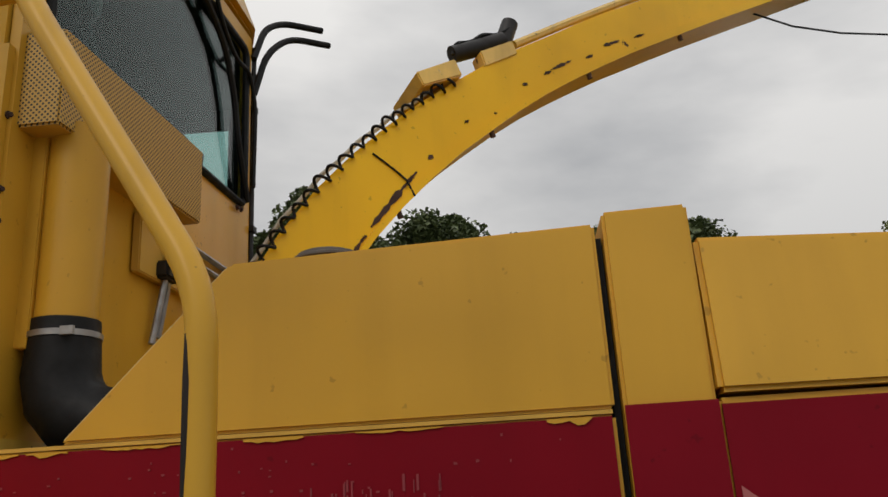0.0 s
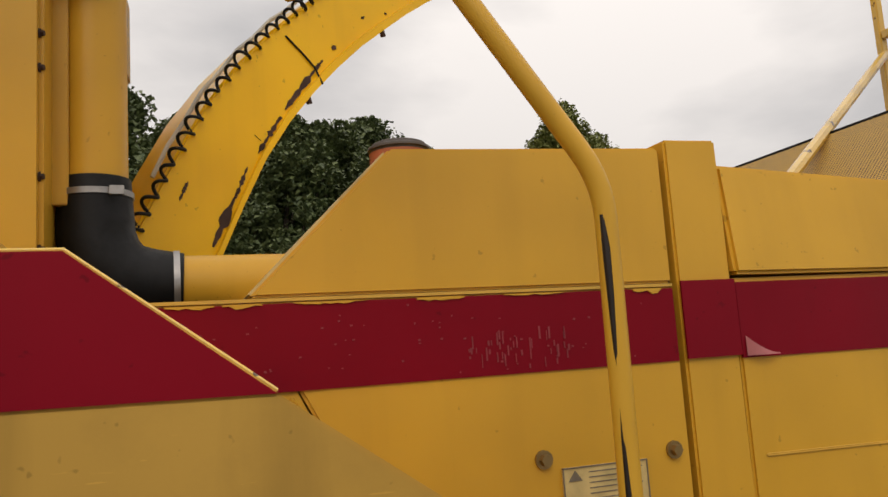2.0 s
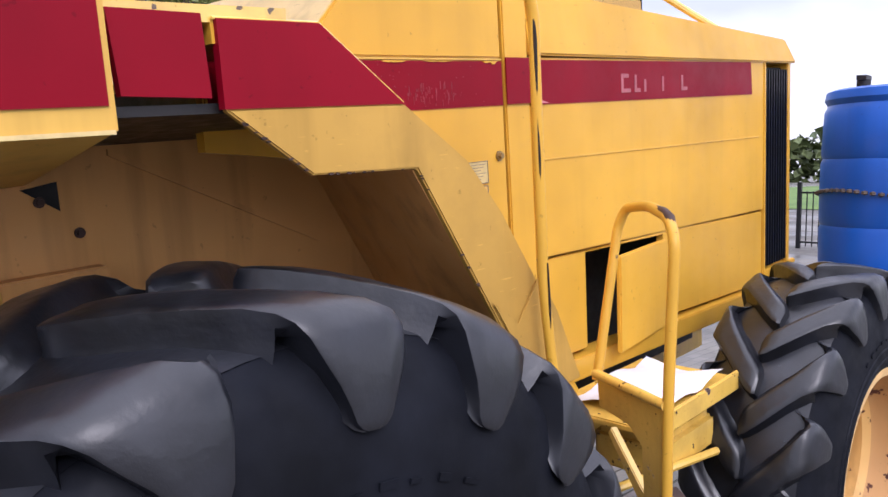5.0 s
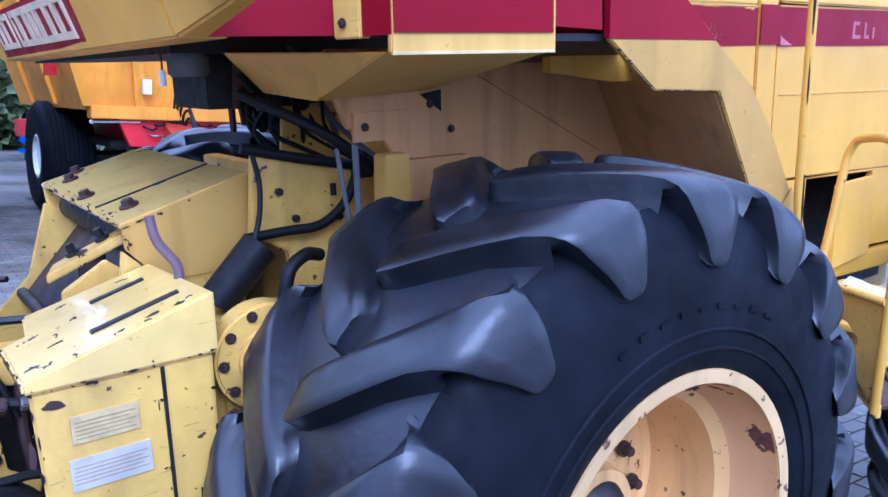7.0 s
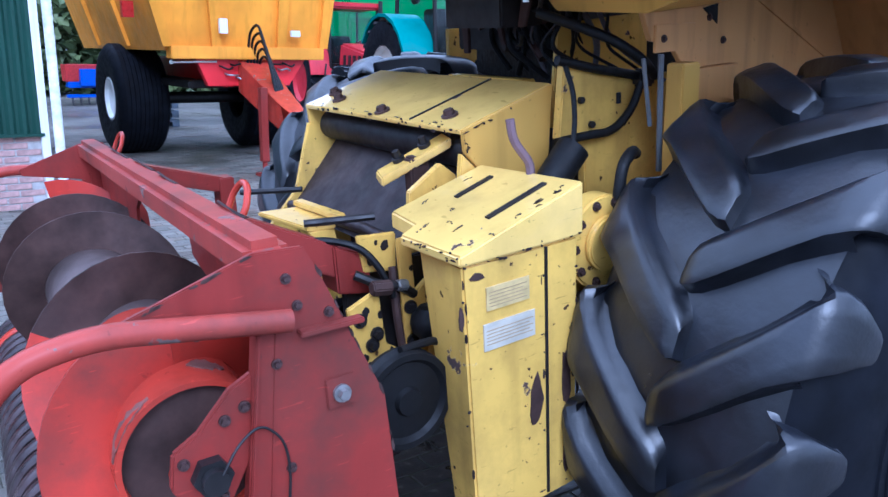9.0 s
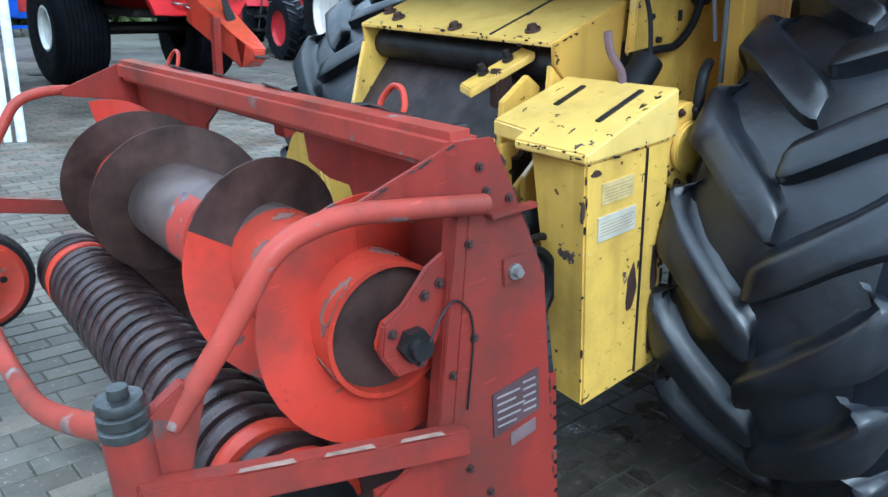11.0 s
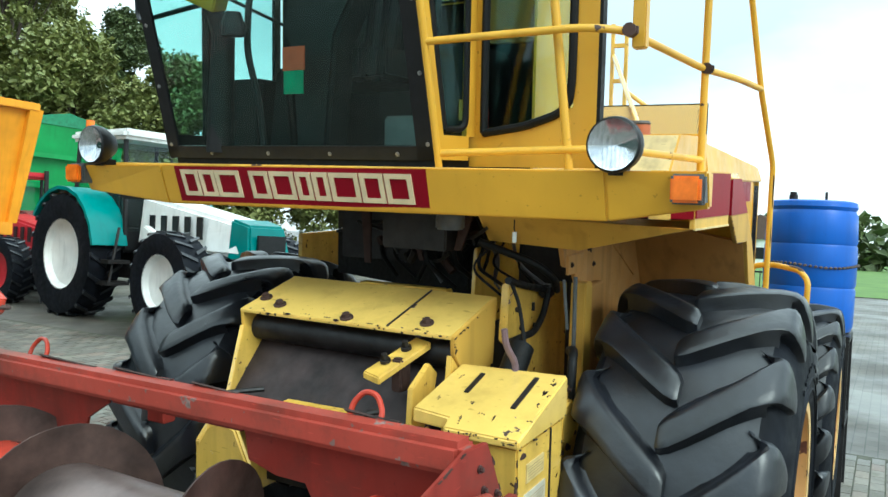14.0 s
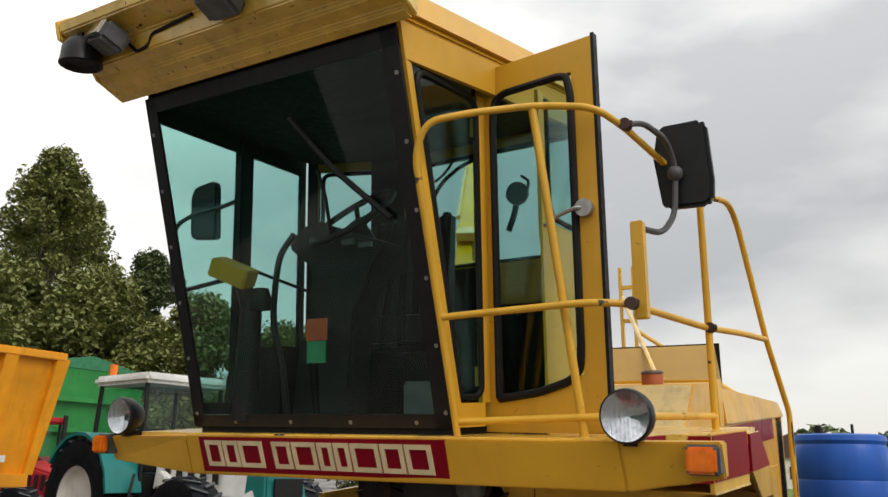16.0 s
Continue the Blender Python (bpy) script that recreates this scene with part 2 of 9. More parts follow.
# ---- mesh helpers ----
class Geo:
    def __init__(self):
        self.v, self.f = [], []

    def add(self, verts, faces):
        k = len(self.v)
        self.v += [tuple(p) for p in verts]
        self.f += [tuple(i + k for i in f) for f in faces]
        return self

    def box(self, x0, x1, y0, y1, z0, z1, m=None):
        vs = [Vector((x, y, z)) for x in (x0, x1) for y in (y0, y1) for z in (z0, z1)]
        if m:
            vs = [m @ p for p in vs]
        return self.add(vs, [(0, 1, 3, 2), (4, 6, 7, 5), (0, 4, 5, 1), (2, 3, 7, 6), (0, 2, 6, 4), (1, 5, 7, 3)])

    def hexa(self, bottom, top):
        """Solid between two loops of the same length."""
        k = len(bottom)
        faces = [tuple(range(k))[::-1], tuple(range(k, 2 * k))]
        faces += [(i, (i + 1) % k, k + (i + 1) % k, k + i) for i in range(k)]
        return self.add(list(bottom) + list(top), faces)

    def move(self, dx, dy, dz):
        self.v = [(x + dx, y + dy, z + dz) for x, y, z in self.v]
        return self

    def prism(self, outline, axis, a, b):
        """Outline in the two other axes, stretched along axis from a to b."""
        def at(p, c):
            return {"x": (c, p[0], p[1]), "y": (p[0], c, p[1]), "z": (p[0], p[1], c)}[axis]
        return self.hexa([at(p, a) for p in outline], [at(p, b) for p in outline])

    def cyl(self, p0, p1, r, r1=None, k=20, caps=True):
        p0, p1, r1 = Vector(p0), Vector(p1), r if r1 is None else r1
        q = (p1 - p0).to_track_quat("Z", "Y")
        ring = [Vector((math.cos(2 * math.pi * i / k), math.sin(2 * math.pi * i / k), 0)) for i in range(k)]
        vs = [p0 + q @ (c * r) for c in ring] + [p1 + q @ (c * r1) for c in ring]
        fs = [(i, (i + 1) % k, k + (i + 1) % k, k + i) for i in range(k)]
        if caps:
            fs += [tuple(range(k))[::-1], tuple(range(k, 2 * k))]
        return self.add(vs, fs)

    def lathe(self, profile, centre, axis="y", k=48):
        """Closed ring swept from a profile of (radius, along) pairs."""
        c, m = Vector(centre), len(profile)
        vs = []
        for i in range(k):
            a = 2 * math.pi * i / k
            for r, s in profile:
                vs.append(c + {"y": Vector((r * math.cos(a), s, r * math.sin(a))), "z": Vector((r * math.cos(a), r * math.sin(a), s)), "x": Vector((s, r * math.cos(a), r * math.sin(a)))}[axis])
        fs = [(i * m + j, ((i + 1) % k) * m + j, ((i + 1) % k) * m + j + 1, i * m + j + 1) for i in range(k) for j in range(m - 1)]
        return self.add(vs, fs)

    def tube(self, pts, r, k=10, bend=0.0, closed=False):
        """Pipe along points; bend rounds the corners."""
        pts = [Vector(p) for p in pts]
        if bend > 0:
            out = [pts[0]]
            for a, b, c in zip(pts, pts[1:], pts[2:]):
                u, w = (a - b), (c - b)
                d = min(bend, u.length * 0.45, w.length * 0.45)
                s, e = b + u.normalized() * d, b + w.normalized() * d
                for i in range(6):
                    t = i / 5
                    out.append(s * (1 - t) ** 2 + b * 2 * t * (1 - t) + e * t * t)
            pts = out + [pts[-1]]
        k0 = len(self.v)
        n = len(pts)
        side = None
        for i, p in enumerate(pts):
            d = (pts[min(i + 1, n - 1)] - pts[max(i - 1, 0)]).normalized()
            if side is None:
                side = d.orthogonal().normalized()
            side = (side - d * side.dot(d)).normalized()
            up = d.cross(side)
            for j in range(k):
                a = 2 * math.pi * j / k
                self.v.append(tuple(p + (side * math.cos(a) + up * math.sin(a)) * (r[i] if isinstance(r, list) else r)))
        for i in range(n - 1):
            for j in range(k):
                self.f.append((k0 + i * k + j, k0 + i * k + (j + 1) % k, k0 + (i + 1) * k + (j + 1) % k, k0 + (i + 1) * k + j))
        self.f.append(tuple(k0 + j for j in range(k))[::-1])
        self.f.append(tuple(k0 + (n - 1) * k + j for j in range(k)))
        return self

    def sphere(self, c, r, k=12, squash=(1, 1, 1)):
        c = Vector(c)
        vs, fs = [], []
        for i in range(k // 2 + 1):
            t = math.pi * i / (k // 2)
            for j in range(k):
                a = 2 * math.pi * j / k
                vs.append(c + Vector((r * math.sin(t) * math.cos(a) * squash[0], r * math.sin(t) * math.sin(a) * squash[1], r * math.cos(t) * squash[2])))
        for i in range(k // 2):
            for j in range(k):
                fs.append((i * k + j, (i + 1) * k + j, (i + 1) * k + (j + 1) % k, i * k + (j + 1) % k))
        return self.add(vs, fs)


def part(name, geo, material, parent=None, label="", bevel=0.0, smooth=True, kind=""):
    """Links one mesh object, under a thing or a part."""
    me = bpy.data.meshes.new(name)
    me.from_pydata(geo.v, [], geo.f)
    bm = bmesh.new()
    bm.from_mesh(me)
    bmesh.ops.remove_doubles(bm, verts=bm.verts, dist=1e-5)
    bmesh.ops.recalc_face_normals(bm, faces=bm.faces)
    if bevel > 0:
        sharp = [e for e in bm.edges if len(e.link_faces) == 2 and e.calc_face_angle(0) > radians(35)]
        bmesh.ops.bevel(bm, geom=sharp, offset=bevel, segments=2, affect="EDGES", clamp_overlap=True)
    bm.to_mesh(me)
    bm.free()
    me.materials.append(material)
    if smooth:
        me.shade_smooth()
        me.set_sharp_from_angle(angle=radians(38))
    ob = new(name, me)
    if parent:
        ob.parent = parent
    if label or kind:
        tagged(ob, label, kind=kind)
    return ob


def thing(name, label, category, group="", at=(0, 0, 0)):
    ob = new(name)
    ob.matrix_basis = at if isinstance(at, Matrix) else Matrix.Translation(at)
    return tagged(ob, label, category, group)


def bolt(geo, p, axis=(0, -1, 0), r=0.012, h=0.012):
    p, a = Vector(p), Vector(axis).normalized()
    geo.cyl(p, p + a * h * 0.35, r * 1.5, k=12)
    geo.cyl(p + a * h * 0.35, p + a * h, r, r * 0.9, k=6)
    return geo


def bolts(name, points, axis, r, h, material, parent, label=""):
    """One bolt object for each point, all on one mesh."""
    me, q = None, Vector(axis).to_track_quat("Z", "Y")
    for p in points:
        if me is None:
            ob = part(name, bolt(Geo(), (0, 0, 0), (0, 0, 1), r, h), material, parent, label)
            me = ob.data
        else:
            ob = new(name, me)
            ob.parent = parent
            if label:
                tagged(ob, label)
        ob.matrix_basis = Matrix.Translation(p) @ q.to_matrix().to_4x4()


# ---- ground ----
def ground_material():
    m, n, l, b = shader("wet_grey_paving")
    tc = n.new("ShaderNodeTexCoord")
    br = n.new("ShaderNodeTexBrick")
    br.inputs["Scale"].default_value = 1.0
    br.inputs["Brick Width"].default_value, br.inputs["Row Height"].default_value = 0.21, 0.105
    br.inputs["Mortar Size"].default_value, br.inputs["Mortar Smooth"].default_value = 0.006, 0.4
    br.inputs["Color1"].default_value, br.inputs["Color2"].default_value = (0.165, 0.150, 0.125, 1), (0.115, 0.103, 0.086, 1)
    br.inputs["Mortar"].default_value = (0.05, 0.05, 0.038, 1)
    l.new(tc.outputs["Object"], br.inputs["Vector"])
    damp = ramp(n, l, grain(n, l, 0.35, 5), [(0.42, (1, 1, 1)), (0.62, (0.55, 0.55, 0.56))])
    mul = n.new("ShaderNodeMix")
    mul.data_type, mul.blend_type = "RGBA", "MULTIPLY"
    mul.inputs[0].default_value = 1.0
    l.new(br.outputs[0], mul.inputs[6])
    l.new(damp, mul.inputs[7])
    l.new(mul.outputs[2], b.inputs["Base Color"])
    l.new(ramp(n, l, grain(n, l, 0.5, 5), [(0.35, (0.75,) * 3), (0.62, (0.28,) * 3)]), b.inputs["Roughness"])
    bumped(n, l, b, br.outputs["Fac"], -0.5, 0.004)
    return m


def meadow_material():
    m, n, l, b = shader("short_grass")
    l.new(ramp(n, l, grain(n, l, 0.4, 8), [(0.3, (0.06, 0.12, 0.02)), (0.7, (0.12, 0.2, 0.035))]), b.inputs["Base Color"])
    b.inputs["Roughness"].default_value = 0.9
    return m


PAVING = ground_material()
yard = part("ground", Geo().add([(-400, -400, -0.01), (400, -400, -0.01), (400, 400, -0.01), (-400, 400, -0.01)], [(0, 1, 2, 3)]), PAVING, kind="structure", label="wet grey block paving of the yard", smooth=False)
part("meadow", Geo().add([(34, -380, 0.02), (380, -380, 0.02), (380, 30, 0.02), (34, 30, 0.02)], [(0, 1, 2, 3)]), meadow_material(), kind="structure", label="flat green meadow beyond the yard", smooth=False)

# ---- forage harvester ----
STANCE = Matrix.Translation((-1.135, 0, 0)) @ pose(0, 0, 0, 0.6, -5.0, 0) @ Matrix.Translation((1.135, 0, 0))   # it stands nose-down by five degrees
FH = thing("forage_harvester", "yellow self-propelled forage harvester with wine-red side stripe, cab and discharge spout", "forage harvester", at=STANCE)

# engine hood, side facing the walk at y = 0
part("engine_hood", Geo().prism([(-0.757, 1.9165), (-0.555, 2.122), (-0.108, 2.134), (-0.108, 1.9165)], "y", 0.004, 1.60), YEL, FH, bevel=0.004)
# cream sheet paints the white sky reflection on the hood's slope
part("hood_front", Geo().hexa([(-0.752, 0.012, 1.9195), (-0.752, 1.594, 1.9195), (-0.559, 1.594, 2.1155), (-0.559, 0.012, 2.1155)], [(-0.7555, 0.012, 1.9225), (-0.7555, 1.594, 1.9225), (-0.5625, 1.594, 2.1185), (-0.5625, 0.012, 2.1185)]), YEL_CREAM, FH, "sloping hood front, coloured pale for its sky reflection", smooth=False)
part("hood_top_edge", Geo().box(-0.98, -0.112, -0.0015, 0.004, 1.9105, 1.9150), YEL_PALE, FH, smooth=False)
part("side_door", Geo().prism([(-0.98, 1.80), (-0.98, 1.910), (-0.109, 1.910), (-0.109, 1.05), (-0.30, 1.05), (-0.70, 1.80)], "y", 0.0, 0.03), YEL, FH, "yellow engine side door with stripe", bevel=0.004)
part("stripe", Geo().prism([(-0.97, 1.792), (-0.97, 1.9075), (-0.1135, 1.9075), (-0.1135, 1.795)], "y", -0.003, 0.001), WINE, FH, "wine-red stripe with flaking edge", smooth=False)
part("gap_seal", Geo().box(-0.1075, -0.1000, 0.022, 0.05, 0.98, 2.12), BLACK, FH, "black door gap seal")
part("pillar", Geo().hexa([(-0.0995, -0.004, 0.95), (0.004, -0.004, 0.95), (0.004, 1.56, 0.95), (-0.0995, 1.56, 0.95)], [(-0.0985, 0.002, 2.147), (0.002, 0.002, 2.149), (0.002, 1.56, 2.155), (-0.0985, 1.56, 2.153)]), YEL, FH, bevel=0.004)
part("stripe", Geo().box(-0.0985, 0.0025, -0.0062, -0.002, 1.797, 1.918), WINE_CLEAN, FH, smooth=False)
part("rear_panel", Geo().prism([(0.004, 1.36), (0.004, 1.92), (1.545, 1.92), (1.545, 1.31)], "y", 0.0, 0.03), YEL, FH, "yellow ribbed rear side panel", bevel=0.004)
part("panel_rib", Geo().hexa([(0.03, -0.002, 1.635), (1.5, -0.002, 1.612), (1.5, 0.01, 1.612), (0.03, 0.01, 1.635)], [(0.03, -0.004, 1.640), (1.5, -0.004, 1.617), (1.5, 0.01, 1.622), (0.03, 0.01, 1.645)]), YEL_PALE, FH, bevel=0.002)
part("stripe", Geo().prism([(0.006, 1.792), (0.006, 1.913), (1.418, 1.913), (1.43, 1.788)], "y", -0.003, 0.001), WINE_CLEAN, FH, "wine-red stripe, its decal peeling", smooth=False)
peel = Geo()
for i in range(7):
    a = i / 6
    peel.add([(0.012 + 0.06 * a, -0.006 - 0.012 * math.sin(a * 2.6), 1.795), (0.012 + 0.06 * a, -0.006 - 0.007 * math.sin(a * 2.6), 1.795 + 0.03 * (1 - a) ** 2 + 0.002)], [])
peel.f = [(2 * i, 2 * i + 2, 2 * i + 3, 2 * i + 1) for i in range(6)]
part("peeling_corner", peel, plain("pale_decal_back", (0.42, 0.12, 0.12), 0.5), FH, "curled pale back of the decal")
GHOST = plain("faded_lettering", (0.36, 0.10, 0.11), 0.5)
for x, w, tall in ((0.462, 0.055, 0.058), (0.541, 0.035, 0.055), (0.600, 0.012, 0.04), (0.715, 0.014, 0.05), (0.848, 0.043, 0.052)):
    g = Geo().box(x, x + 0.013, -0.0045, -0.0025, 1.815, 1.815 + tall)
    if w > 0.02:
        g.box(x + 0.0135, x + w, -0.0045, -0.0025, 1.815, 1.827)
    if w > 0.05:
        g.box(x + 0.0135, x + w * 0.8, -0.0045, -0.0025, 1.815 + tall - 0.012, 1.815 + tall)
    part("worn_mark", g, GHOST, FH, "faded leftover of a pale mark", smooth=False)
part("rear_hood", Geo().hexa([(0.004, -0.012, 1.925), (1.865, -0.012, 1.911), (1.865, 1.61, 1.911), (0.004, 1.61, 1.925)], [(0.006, 0.012, 2.110), (1.795, 0.012, 2.012), (1.795, 1.57, 2.012), (0.006, 1.56, 2.110)]), YEL, FH, bevel=0.006)
part("lower_panel", Geo().prism([(0.02, 1.045), (0.02, 1.35), (0.25, 1.346), (0.25, 1.04)], "y", 0.005, 0.03).prism([(0.72, 1.03), (0.72, 1.333), (1.545, 1.302), (1.545, 0.995)], "y", 0.005, 0.03).prism([(0.25, 1.34), (0.25, 1.346), (0.72, 1.333), (0.72, 1.325)], "y", 0.005, 0.03), YEL, FH, bevel=0.003)
part("open_flap", Geo().box(0, 0.40, -0.012, 0.004, -0.15, 0.155, pose(0.305, -0.07, 1.17, 0, 1.5, 9)), YEL, FH, "yellow flap hanging ajar", bevel=0.004)
part("sill", Geo().hexa([(0.02, -0.02, 0.965), (1.6, -0.02, 0.915), (1.6, 0.06, 0.915), (0.02, 0.06, 0.965)], [(0.02, -0.02, 1.035), (1.6, -0.02, 0.985), (1.6, 0.06, 0.985), (0.02, 0.06, 1.035)]), YEL, FH, bevel=0.004)
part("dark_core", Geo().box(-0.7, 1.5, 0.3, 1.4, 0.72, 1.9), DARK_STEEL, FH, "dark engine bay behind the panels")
gr = Geo()
for i in range(9):
    x = 1.575 + i * 0.026
    gr.box(x, x + 0.008, 0.0, 0.03, 1.06, 1.885)
part("grille", gr, BLACK_PL, FH, "black vertical radiator slats")
part("grille_backing", Geo().box(1.56, 1.80, 0.032, 0.045, 1.05, 1.895), BLACK, FH)
part("rear_frame", Geo().box(1.545, 1.565, -0.004, 0.06, 1.0, 1.915).box(1.795, 1.83, 0.0, 1.60, 0.99, 1.915).box(1.545, 1.9, 0.0, 0.05, 0.955, 1.045), YEL, FH, bevel=0.004)
part("rear_lamp", Geo().box(1.62, 1.74, -0.075, -0.012, 0.985, 1.05), DARK_STEEL, FH, "small dark lamp box", bevel=0.006)
part("frame_beam", Geo().box(-0.4, 1.7, 0.35, 0.5, 0.62, 0.8).box(-0.4, 1.7, 1.10, 1.25, 0.62, 0.8).box(0.9, 1.15, -0.25, 1.85, 0.42, 0.60), YEL_WORN, FH, bevel=0.01)
part("rear_hub", Geo().cyl((1.03, -0.3, 0.51), (1.03, 0.4, 0.53), 0.1, k=24), YEL_WORN, FH)

rng = random.Random(3)


def flakes(y, edge, spans, material):
    """Ragged patches where the stripe's border has flaked away from its upper edge."""
    for x0, x1, deep in spans:
        n = max(5, int((x1 - x0) / 0.008))
        low = [(x0 + (x1 - x0) * i / n, edge - deep * (0.25 + 0.75 * rng.random()) * math.sin(math.pi * (0.04 + 0.92 * i / n)) ** 0.5) for i in range(n + 1)]
        part("flaked_edge", Geo().prism(low + [(x1, edge), (x0, edge)], "y", y - 0.0015, y + 0.002), material, FH, smooth=False)


flakes(-0.004, 1.908, ((-0.965, -0.87, 0.010), (-0.86, -0.80, 0.006), (-0.79, -0.74, 0.008), (-0.70, -0.60, 0.004), (-0.53, -0.46, 0.008), (-0.40, -0.30, 0.003), (-0.185, -0.135, 0.010)), YEL)
scuff = Geo()
for i in range(46):
    x, z = rng.uniform(-0.46, -0.30), rng.uniform(1.80, 1.845)
    scuff.box(x, x + rng.uniform(0.001, 0.003), -0.0042, -0.003, z, z + rng.uniform(0.004, 0.02))
for i in range(60):
    x, z = rng.uniform(-0.95, -0.14), rng.uniform(1.80, 1.90)
    scuff.box(x, x + rng.uniform(0.0015, 0.004), -0.0042, -0.003, z, z + rng.uniform(0.0012, 0.003))
part("scuffing", scuff, plain("pale_scuff", (0.27, 0.03, 0.04), 0.5), FH, "fine pale scuffs", smooth=False, kind="stuff")

# fasteners and warning labels on the side door
bolts("door_latch", [(-0.356, 0, 1.671), (-0.139, 0, 1.664)], (0, -1, 0), 0.009, 0.014, plain("brassy_fastener", (0.3, 0.2, 0.08), 0.4, 0.7), FH, "round brassy door latch")


def warning_label(x, z, w, h, mat):
    lb = part("warning_label", Geo().box(x, x + w, -0.0035, 0.0, z, z + h), mat, FH, "small printed warning label", smooth=False)
    ink = Geo().box(x, x + w, -0.005, -0.003, z, z + 0.0018).box(x, x + w, -0.005, -0.003, z + h - 0.0018, z + h).box(x, x + 0.0018, -0.005, -0.003, z, z + h).box(x + w - 0.0018, x + w, -0.005, -0.003, z, z + h)
    for i in range(6):
        zz = z + h * (0.85 - 0.13 * i)
        ink.box(x + w * 0.3, x + w * (0.93 - 0.07 * (i % 3)), -0.0045, -0.003, zz - 0.0007, zz + 0.0007)
    ink.prism([(x + w * 0.06, z + h * 0.66), (x + w * 0.22, z + h * 0.66), (x + w * 0.14, z + h * 0.92)], "y", -0.0045, -0.003)
    part("print", ink, INK, lb, smooth=False)


warning_label(-0.329, 1.598, 0.14, 0.058, LABEL)
warning_label(-0.317, 1.530, 0.125, 0.062, plain("amber_label", (0.6, 0.34, 0.08), 0.6))

# wheel-arch plate, stripe and arch lining
part("side_filler", Geo().prism([(-0.985, 1.799), (-0.985, 1.735), (-0.76, 1.705), (-0.655, 1.705), (-0.702, 1.799)], "y", 0.002, 0.03), YEL, FH)
part("fender_plate", Geo().prism([(-1.125, 1.805), (-0.764, 1.802), (-0.605, 1.688), (-0.51, 1.575), (-0.345, 1.32), (-0.25, 1.15), (-0.42, 1.15), (-0.475, 1.24), (-0.742, 1.684), (-0.975, 1.694)], "y", -0.318, -0.302), YEL_DUST, FH, "yellow wheel-arch plate with angled edges", bevel=0.003)
part("fender_foot", Geo().prism([(-0.56, 1.395), (-0.48, 1.335), (-0.405, 1.42), (-0.36, 1.36), (-0.34, 1.33), (-0.26, 1.15), (-0.42, 1.15), (-0.47, 1.25)], "y", -0.323, -0.319), YEL_DUST, FH, bevel=0.002)
part("fender_stripe", Geo().prism([(-1.125, 1.805), (-1.125, 1.935), (-0.94, 1.935), (-0.764, 1.802)], "y", -0.319, -0.302), WINE, FH, "wine-red stripe end with worn border", smooth=False)
part("fender_trim", Geo().tube([(-1.13, -0.314, 1.936), (-0.94, -0.314, 1.936), (-0.764, -0.314, 1.804)], 0.0028, 6), YEL_WORN, FH)
part("fender_deck", Geo().hexa([(-1.13, -0.31, 1.90), (-0.94, -0.31, 1.90), (-0.98, 0.02, 1.90), (-1.13, 0.02, 1.90)], [(-1.13, -0.31, 1.935), (-0.935, -0.31, 1.935), (-0.98, 0.02, 1.93), (-1.13, 0.02, 1.93)]).hexa([(-0.935, -0.305, 1.93), (-0.767, -0.305, 1.788), (-0.76, 0.0, 1.80), (-0.96, 0.0, 1.93)], [(-0.935, -0.305, 1.933), (-0.764, -0.305, 1.801), (-0.75, 0.0, 1.801), (-0.95, 0.0, 1.933)]), YEL, FH)
part("arch_rear_lining", Geo().hexa([(-0.742, -0.303, 1.68), (-0.46, -0.303, 1.235), (-0.30, 0.175, 1.1), (-0.66, 0.175, 1.75)], [(-0.727, -0.303, 1.685), (-0.445, -0.303, 1.24), (-0.285, 0.175, 1.1), (-0.645, 0.175, 1.76)]), ARCH, FH)
part("arch_back_wall", Geo().prism([(-1.52, 1.80), (-1.50, 1.685), (-1.47, 1.617), (-1.385, 1.60), (-1.33, 1.533), (-1.33, 0.85), (-0.25, 0.85), (-0.25, 1.80)], "y", 0.172, 0.19), ARCH, FH, "dusty ochre inner wall of the wheel arch", bevel=0.002)
part("arch_patch", Geo().box(-1.46, -1.30, 0.164, 0.174, 1.585, 1.655), ARCH, FH, bevel=0.002)
part("arch_box", Geo().box(-1.335, -1.14, 0.13, 0.174, 1.30, 1.535), ARCH, FH, "ochre box on the arch wall", bevel=0.004)
part("gusset_hole", Geo().prism([(-1.265, 1.69), (-1.20, 1.70), (-1.20, 1.645)], "y", 0.1695, 0.1725), BLACK, FH, "dark triangular hole", smooth=False)
bolts("arch_bolt", [(-1.43, 0.163, 1.62), (-1.17, 0.171, 1.60), (-1.235, 0.171, 1.665)], (0, -1, 0), 0.007, 0.008, RUST, FH)
part("arch_fold", Geo().hexa([(-1.10, 0.165, 1.74), (-0.62, 0.165, 1.50), (-0.62, 0.173, 1.50), (-1.10, 0.173, 1.74)], [(-1.10, 0.165, 1.752), (-0.62, 0.165, 1.512), (-0.62, 0.173, 1.512), (-1.10, 0.173, 1.752)]), ARCH, FH)
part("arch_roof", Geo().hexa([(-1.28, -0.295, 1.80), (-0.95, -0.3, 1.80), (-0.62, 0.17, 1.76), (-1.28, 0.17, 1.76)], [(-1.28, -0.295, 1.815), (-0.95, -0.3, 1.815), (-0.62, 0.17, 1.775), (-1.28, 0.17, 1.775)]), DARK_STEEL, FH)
part("fender_sleeve", Geo().hexa([(-0.772, -0.302, 1.775), (-0.25, -0.302, 1.1), (-0.20, 0.0, 1.05), (-0.715, 0.0, 1.775)], [(-0.76, -0.302, 1.785), (-0.24, -0.302, 1.11), (-0.19, 0.0, 1.06), (-0.705, 0.0, 1.785)]), YEL, FH)
